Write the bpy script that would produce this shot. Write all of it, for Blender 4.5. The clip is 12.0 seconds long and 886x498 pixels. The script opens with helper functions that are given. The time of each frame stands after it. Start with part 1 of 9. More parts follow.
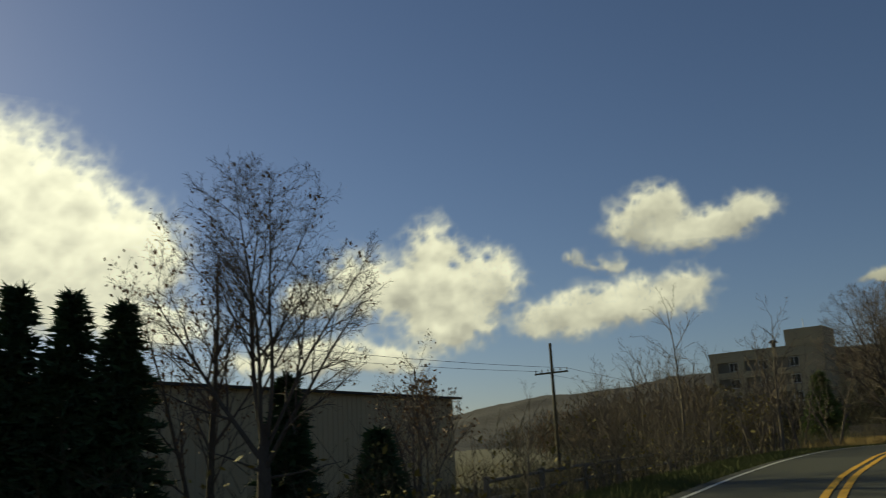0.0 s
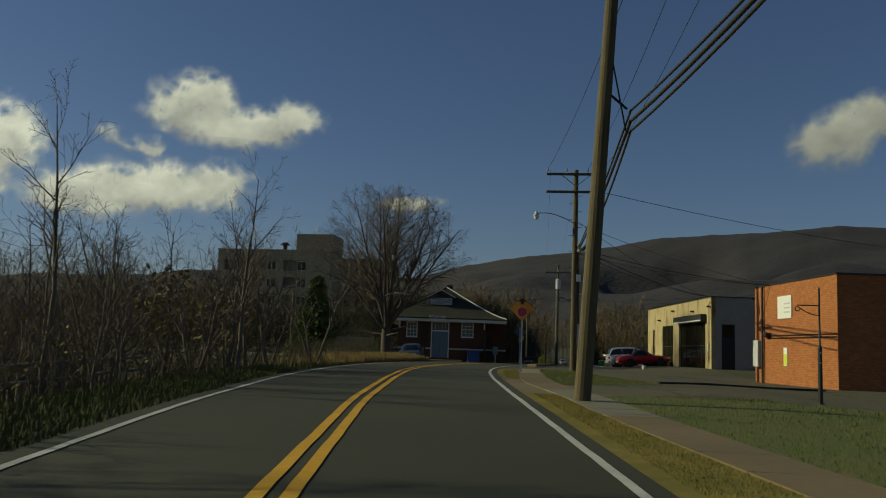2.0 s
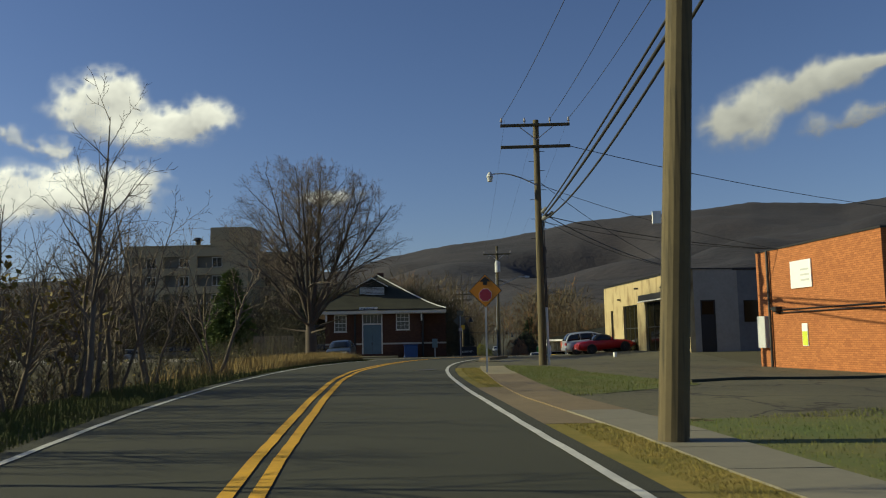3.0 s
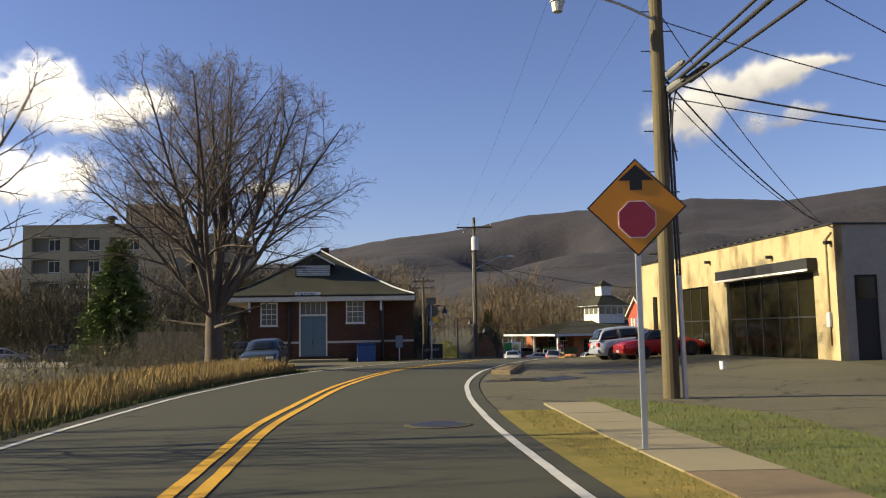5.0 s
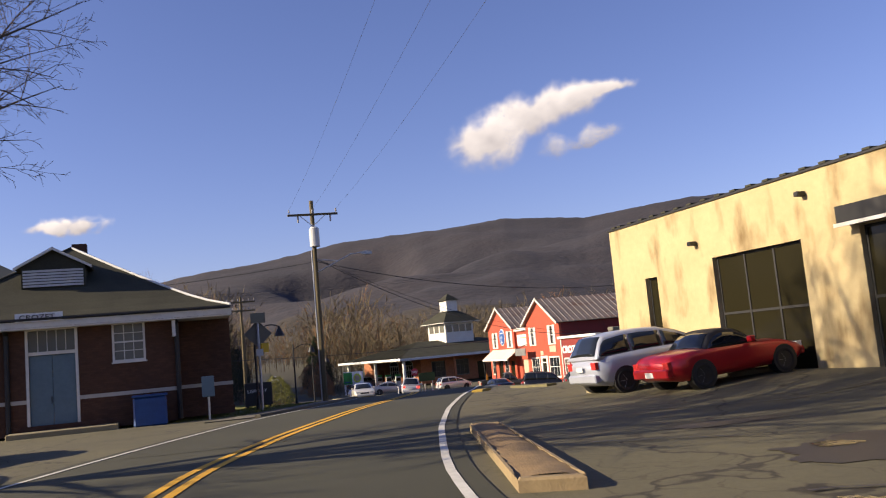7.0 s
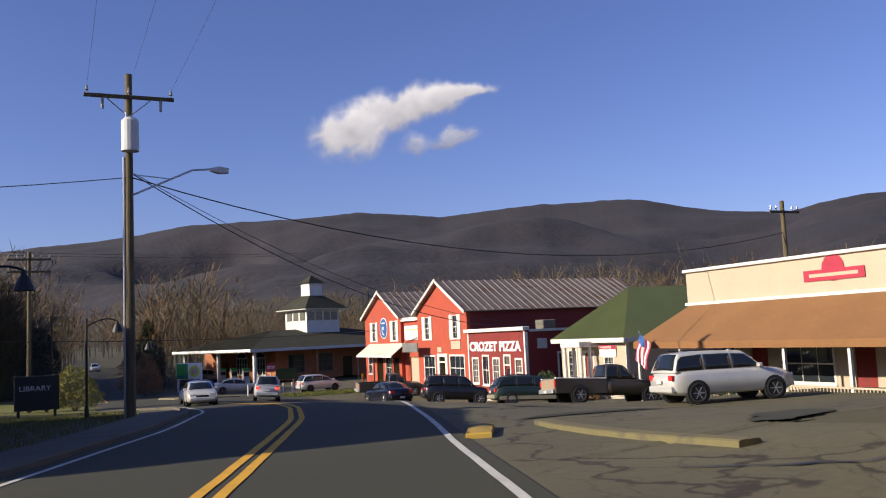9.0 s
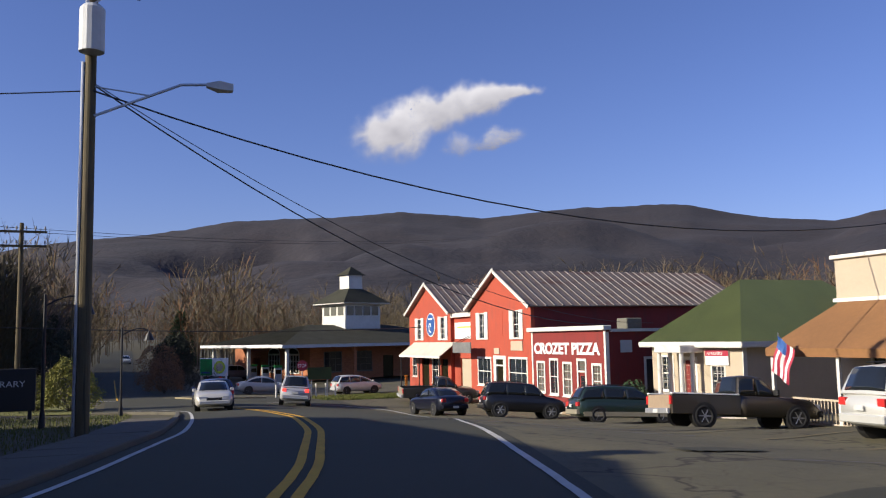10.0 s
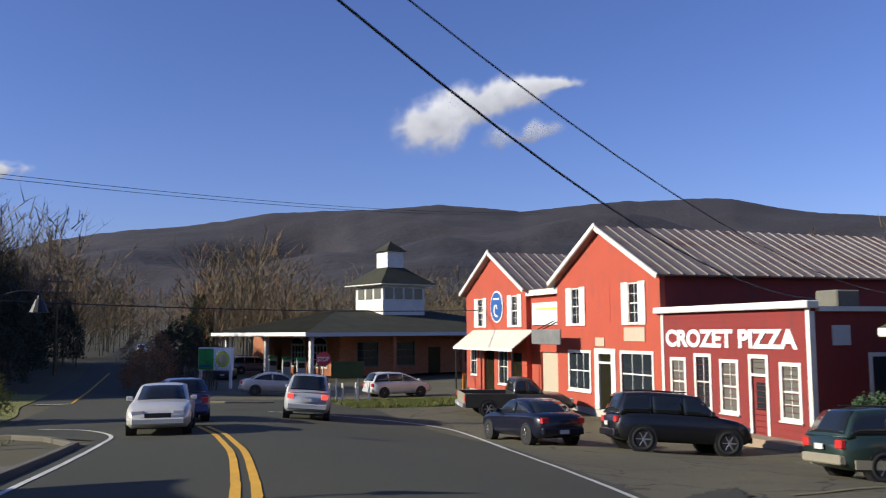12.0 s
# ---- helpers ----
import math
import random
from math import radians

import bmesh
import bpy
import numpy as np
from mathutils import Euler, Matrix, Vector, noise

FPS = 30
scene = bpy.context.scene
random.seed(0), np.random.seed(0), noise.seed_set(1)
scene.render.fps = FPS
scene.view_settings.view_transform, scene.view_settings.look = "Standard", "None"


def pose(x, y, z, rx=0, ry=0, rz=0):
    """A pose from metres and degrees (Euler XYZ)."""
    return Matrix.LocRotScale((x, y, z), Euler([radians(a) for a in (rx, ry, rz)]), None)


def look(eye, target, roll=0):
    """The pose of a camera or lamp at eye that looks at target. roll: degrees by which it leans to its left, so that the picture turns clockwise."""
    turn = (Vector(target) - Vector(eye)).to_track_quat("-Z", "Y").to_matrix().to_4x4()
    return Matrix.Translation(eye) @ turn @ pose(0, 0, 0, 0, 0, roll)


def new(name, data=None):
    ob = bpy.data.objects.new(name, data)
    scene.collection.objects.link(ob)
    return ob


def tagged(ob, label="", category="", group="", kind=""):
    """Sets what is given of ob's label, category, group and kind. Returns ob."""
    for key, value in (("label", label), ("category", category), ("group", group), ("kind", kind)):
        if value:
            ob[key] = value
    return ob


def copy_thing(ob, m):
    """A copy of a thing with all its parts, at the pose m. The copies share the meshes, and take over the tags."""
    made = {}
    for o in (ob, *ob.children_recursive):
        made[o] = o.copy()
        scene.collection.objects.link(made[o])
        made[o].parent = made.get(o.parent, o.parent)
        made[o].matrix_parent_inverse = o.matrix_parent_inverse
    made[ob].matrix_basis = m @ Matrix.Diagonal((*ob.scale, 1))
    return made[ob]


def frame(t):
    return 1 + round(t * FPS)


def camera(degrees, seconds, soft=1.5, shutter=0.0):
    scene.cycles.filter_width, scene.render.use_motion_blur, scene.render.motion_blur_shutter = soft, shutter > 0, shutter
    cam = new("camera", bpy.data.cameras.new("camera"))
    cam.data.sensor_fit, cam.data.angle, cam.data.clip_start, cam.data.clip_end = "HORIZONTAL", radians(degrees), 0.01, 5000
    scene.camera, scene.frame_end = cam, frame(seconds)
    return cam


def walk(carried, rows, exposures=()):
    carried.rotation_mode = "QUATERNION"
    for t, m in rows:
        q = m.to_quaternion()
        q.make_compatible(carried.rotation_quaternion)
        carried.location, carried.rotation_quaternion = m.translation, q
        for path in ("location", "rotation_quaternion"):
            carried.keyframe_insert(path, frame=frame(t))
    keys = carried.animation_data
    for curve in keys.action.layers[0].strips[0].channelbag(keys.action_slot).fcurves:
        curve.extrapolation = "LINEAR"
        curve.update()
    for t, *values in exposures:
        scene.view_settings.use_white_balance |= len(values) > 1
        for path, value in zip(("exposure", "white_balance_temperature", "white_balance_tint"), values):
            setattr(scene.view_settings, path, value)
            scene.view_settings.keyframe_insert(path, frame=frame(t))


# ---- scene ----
cam = camera(54.56, 12.0, soft=1.1, shutter=0.12)

# seconds, x, y, z, yaw, pitch, roll in degrees
PATH = [
    (0, 6.783, -40.387, 0.552, 38.08, 13.75, -2.92),
    (0.5, 5.820, -37.102, 0.675, 27.17, 11.85, -2.03),
    (1, 5.121, -33.651, 0.801, 21.33, 11.93, -1.68),
    (1.5, 4.449, -29.865, 0.922, 15.19, 9.54, 0.36),
    (2, 3.652, -25.924, 1.034, 7.36, 6.57, 1.99),
    (2.5, 2.869, -21.755, 1.139, 5.79, 7.49, 0.89),
    (3, 2.064, -17.327, 1.248, 2.21, 6.00, -1.06),
    (3.2, 1.764, -15.536, 1.289, 1.67, 6.32, -1.11),
    (4.8, -0.000, 0.212, 1.464, -0.32, 5.70, -1.04),
    (5, -0.144, 2.262, 1.471, -1.45, 5.52, -1.01),
    (5.5, -0.490, 7.424, 1.483, -3.25, 6.90, -3.43),
    (6, -0.642, 12.634, 1.492, -6.45, 6.85, -3.76),
    (6.5, -0.603, 17.810, 1.490, -11.09, 5.73, -6.08),
    (7, -0.437, 22.776, 1.478, -13.86, 6.68, -5.22),
    (7.5, 0.007, 27.735, 1.462, -17.90, 6.74, -8.92),
    (7.7, 0.219, 29.704, 1.456, -19.20, 6.33, -8.66),
    (9.3, 3.106, 45.201, 1.379, -23.76, 5.79, -2.16),
    (9.5, 3.653, 47.042, 1.342, -22.23, 6.29, -3.49),
    (10, 4.938, 51.547, 1.242, -20.92, 5.90, -1.03),
    (10.5, 6.213, 55.938, 1.135, -19.22, 5.31, 0.27),
    (11, 7.353, 60.256, 1.025, -21.69, 5.85, -0.14),
    (11.5, 8.363, 64.475, 0.913, -23.13, 6.46, -0.89),
    (12, 9.310, 68.593, 0.803, -18.37, 5.51, -0.32),
]


def seen_from(x, y, z, yaw, pitch, roll):
    a, b = radians(yaw), radians(pitch)
    ahead = Vector((-math.sin(a) * math.cos(b), math.cos(a) * math.cos(b), math.sin(b)))
    eye = Vector((x, y, z))
    return look(eye, eye + 2 * ahead, roll)


EXPOSURES = [(0, -0.3, 7250, -10), (1.0, -0.58, 7000, -10), (2.0, -0.65, 6600, -10), (2.5, -0.25, 6400, -7), (3.0, 0.08, 6350, -3),
             (5.0, 0.88, 6650, 9), (6.5, 0.93, 6580, 19), (7.5, 0.86, 6250, 21), (9.5, 0.55, 5750, 19), (12.0, 0.55, 5450, 16)]
walk(cam, [(t, seen_from(*r)) for t, *r in PATH], EXPOSURES)

# ---- world and sun ----
SUN_AZ, SUN_EL = -88.0, 22.8  # degrees; azimuth from +y towards +x
world = bpy.data.worlds.new("sky")
scene.world = world
world.use_nodes = True
wt = world.node_tree
sky = wt.nodes.new("ShaderNodeTexSky")
sky.sky_type = "NISHITA"
sky.sun_disc = False
sky.sun_elevation, sky.sun_rotation = radians(SUN_EL), radians(SUN_AZ)
sky.air_density, sky.dust_density, sky.ozone_density = 1.0, 0.42, 2.5
wt.nodes["Background"].inputs["Strength"].default_value = 0.062
gain = wt.nodes.new("ShaderNodeMix")
gain.data_type, gain.blend_type = "RGBA", "MULTIPLY"
gain.inputs["Factor"].default_value = 1.0
gain.inputs[7].default_value = (1.04, 0.98, 1.26, 1)
wt.links.new(sky.outputs[0], gain.inputs[6])
wt.links.new(gain.outputs[2], wt.nodes["Background"].inputs["Color"])

sun = new("sun", bpy.data.lights.new("sun", "SUN"))
sun.data.energy, sun.data.angle, sun.data.color = 5.0, radians(0.5), (1.0, 0.87, 0.59)
to_sun = Vector((math.sin(radians(SUN_AZ)) * math.cos(radians(SUN_EL)), math.cos(radians(SUN_AZ)) * math.cos(radians(SUN_EL)), math.sin(radians(SUN_EL))))
sun.matrix_world = look((0, 0, 80), Vector((0, 0, 80)) - to_sun)

# ---- materials ----


def material(name, a, b=None, rough=0.8, metal=0.0, grain=6.0, patches=0.5, bump=0.15, fine=60.0, mottle=0.5, random_tint=0.0, alpha=1.0, spec=0.5):
    """Two colours mixed by noise at two scales, with fine relief; sizes per metre of the object's own space."""
    m = bpy.data.materials.new(name)
    m.use_nodes = True
    n, l = m.node_tree.nodes, m.node_tree.links
    p = n["Principled BSDF"]
    b = b or tuple(c * 0.7 for c in a)
    co = n.new("ShaderNodeTexCoord")
    n1, n2 = n.new("ShaderNodeTexNoise"), n.new("ShaderNodeTexNoise")
    n1.inputs["Scale"].default_value, n1.inputs["Detail"].default_value = patches, 6
    n2.inputs["Scale"].default_value, n2.inputs["Detail"].default_value = grain, 8
    n2.inputs["Roughness"].default_value = 0.7
    for k in (n1, n2):
        l.new(co.outputs["Object"], k.inputs["Vector"])
    mix = n.new("ShaderNodeMath")
    mix.operation = "MULTIPLY_ADD"
    l.new(n1.outputs["Fac"], mix.inputs[0])
    mix.inputs[1].default_value = 1 - mottle
    half = n.new("ShaderNodeMath")
    half.operation = "MULTIPLY"
    half.inputs[1].default_value = mottle
    l.new(n2.outputs["Fac"], half.inputs[0])
    l.new(half.outputs[0], mix.inputs[2])
    ramp = n.new("ShaderNodeValToRGB")
    ramp.color_ramp.elements[0].position, ramp.color_ramp.elements[1].position = 0.32, 0.68
    ramp.color_ramp.elements[0].color, ramp.color_ramp.elements[1].color = (*b, 1), (*a, 1)
    l.new(mix.outputs[0], ramp.inputs["Fac"])
    colour = ramp.outputs["Color"]
    if random_tint:
        info, hsv, rng = n.new("ShaderNodeObjectInfo"), n.new("ShaderNodeHueSaturation"), n.new("ShaderNodeMapRange")
        rng.inputs["To Min"].default_value, rng.inputs["To Max"].default_value = 1 - random_tint, 1 + random_tint
        l.new(info.outputs["Random"], rng.inputs["Value"])
        l.new(rng.outputs[0], hsv.inputs["Value"])
        l.new(colour, hsv.inputs["Color"])
        colour = hsv.outputs["Color"]
    l.new(colour, p.inputs["Base Color"])
    p.inputs["Roughness"].default_value, p.inputs["Metallic"].default_value = rough, metal
    p.inputs["Specular IOR Level"].default_value = spec
    if bump:
        bn, n3 = n.new("ShaderNodeBump"), n.new("ShaderNodeTexNoise")
        n3.inputs["Scale"].default_value, n3.inputs["Detail"].default_value = fine, 4
        l.new(co.outputs["Object"], n3.inputs["Vector"])
        bn.inputs["Strength"].default_value, bn.inputs["Distance"].default_value = bump, 0.02
        l.new(n3.outputs["Fac"], bn.inputs["Height"])
        l.new(bn.outputs[0], p.inputs["Normal"])
    return m


def brick_material(name, a, b, mortar, wide=0.22, high=0.075):
    """Brickwork on upright faces that run along the object's own x or y."""
    m = material(name, a, b, rough=0.9, grain=3.0, patches=0.6)
    n, l = m.node_tree.nodes, m.node_tree.links
    p = n["Principled BSDF"]
    base = p.inputs["Base Color"].links[0].from_socket
    sep, add, comb = n.new("ShaderNodeSeparateXYZ"), n.new("ShaderNodeMath"), n.new("ShaderNodeCombineXYZ")
    co = [k for k in n if k.type == "TEX_COORD"][0]
    l.new(co.outputs["Object"], sep.inputs[0])
    l.new(sep.outputs["X"], add.inputs[0])
    l.new(sep.outputs["Y"], add.inputs[1])
    l.new(add.outputs[0], comb.inputs["X"])
    l.new(sep.outputs["Z"], comb.inputs["Y"])
    br = n.new("ShaderNodeTexBrick")
    br.inputs["Scale"].default_value = 1.0
    br.inputs["Brick Width"].default_value, br.inputs["Row Height"].default_value = wide, high
    br.inputs["Mortar Size"].default_value = 0.008
    br.inputs["Color1"].default_value, br.inputs["Color2"].default_value, br.inputs["Mortar"].default_value = (1, 1, 1, 1), (0.7, 0.68, 0.66, 1), (*mortar, 1)
    l.new(comb.outputs[0], br.inputs["Vector"])
    mul = n.new("ShaderNodeMix")
    mul.data_type, mul.blend_type = "RGBA", "MULTIPLY"
    mul.inputs["Factor"].default_value = 1.0
    l.new(base, mul.inputs[6])
    l.new(br.outputs["Color"], mul.inputs[7])
    l.new(mul.outputs[2], p.inputs["Base Color"])
    return m


def streaked(name, a, b, rust, scale=(0.5, 0.5, 0.08), rough=0.85, metal=0.0):
    """Paint or metal with long stains that run down it."""
    m = material(name, a, b, rough=rough, metal=metal, grain=5, patches=0.7, bump=0.05)
    n, l = m.node_tree.nodes, m.node_tree.links
    p = n["Principled BSDF"]
    base = p.inputs["Base Color"].links[0].from_socket
    co = [k for k in n if k.type == "TEX_COORD"][0]
    mp, no, rp, mx = n.new("ShaderNodeMapping"), n.new("ShaderNodeTexNoise"), n.new("ShaderNodeValToRGB"), n.new("ShaderNodeMix")
    mp.inputs["Scale"].default_value = scale
    no.inputs["Scale"].default_value, no.inputs["Detail"].default_value = 3.0, 6
    l.new(co.outputs["Object"], mp.inputs["Vector"])
    l.new(mp.outputs[0], no.inputs["Vector"])
    l.new(no.outputs["Fac"], rp.inputs["Fac"])
    rp.color_ramp.elements[0].position, rp.color_ramp.elements[1].position = 0.52, 0.72
    mx.data_type = "RGBA"
    l.new(rp.outputs["Color"], mx.inputs["Factor"])
    l.new(base, mx.inputs[6])
    mx.inputs[7].default_value = (*rust, 1)
    l.new(mx.outputs[2], p.inputs["Base Color"])
    return m


def cracked(name, a, b, **kw):
    """Old asphalt with a net of thin dark cracks and broad oily stains."""
    m = material(name, a, b, **kw)
    n, l = m.node_tree.nodes, m.node_tree.links
    p = n["Principled BSDF"]
    base = p.inputs["Base Color"].links[0].from_socket
    co = [k for k in n if k.type == "TEX_COORD"][0]
    warp, add, scl = n.new("ShaderNodeTexNoise"), n.new("ShaderNodeVectorMath"), n.new("ShaderNodeVectorMath")
    warp.inputs["Scale"].default_value, warp.inputs["Detail"].default_value = 0.9, 5
    scl.operation = "SCALE"
    scl.inputs["Scale"].default_value = 1.6
    l.new(co.outputs["Object"], warp.inputs["Vector"])
    l.new(warp.outputs["Color"], scl.inputs[0])
    l.new(co.outputs["Object"], add.inputs[0])
    l.new(scl.outputs[0], add.inputs[1])
    colour = base
    for size, lo, hi, dark in ((0.22, 0.004, 0.012, (0.30, 0.27, 0.25)), (0.9, 0.002, 0.02, (0.62, 0.6, 0.58))):
        vo, rg, mx = n.new("ShaderNodeTexVoronoi"), n.new("ShaderNodeMapRange"), n.new("ShaderNodeMix")
        vo.feature = "DISTANCE_TO_EDGE"
        vo.inputs["Scale"].default_value = size
        rg.inputs["From Min"].default_value, rg.inputs["From Max"].default_value = lo, hi
        l.new(add.outputs[0], vo.inputs["Vector"])
        l.new(vo.outputs["Distance"], rg.inputs["Value"])
        tint = n.new("ShaderNodeMix")
        tint.data_type = "RGBA"
        l.new(rg.outputs[0], tint.inputs["Factor"])
        tint.inputs[6].default_value, tint.inputs[7].default_value = (*dark, 1), (1, 1, 1, 1)
        mx.data_type, mx.blend_type = "RGBA", "MULTIPLY"
        mx.inputs["Factor"].default_value = 1.0
        l.new(colour, mx.inputs[6])
        l.new(tint.outputs[2], mx.inputs[7])
        colour = mx.outputs[2]
    l.new(colour, p.inputs["Base Color"])
    return m


def glass(name, tint=(0.02, 0.025, 0.03), rough=0.06):
    m = bpy.data.materials.new(name)
    m.use_nodes = True
    p = m.node_tree.nodes["Principled BSDF"]
    p.inputs["Base Color"].default_value = (*tint, 1)
    p.inputs["Roughness"].default_value = rough
    p.inputs["Specular IOR Level"].default_value = 0.6
    return m


def paint(name, c, rough=0.3, metal=0.0):
    m = material(name, c, tuple(v * 0.85 for v in c), rough=rough, metal=metal, grain=2, patches=0.8, bump=0.0)
    m.node_tree.nodes["Principled BSDF"].inputs["Coat Weight"].default_value = 0.4
    return m


def lamp_glow(name, c, strength):
    m = bpy.data.materials.new(name)
    m.use_nodes = True
    p = m.node_tree.nodes["Principled BSDF"]
    p.inputs["Base Color"].default_value = (*c, 1)
    p.inputs["Emission Color"].default_value, p.inputs["Emission Strength"].default_value = (*c, 1), strength
    return m


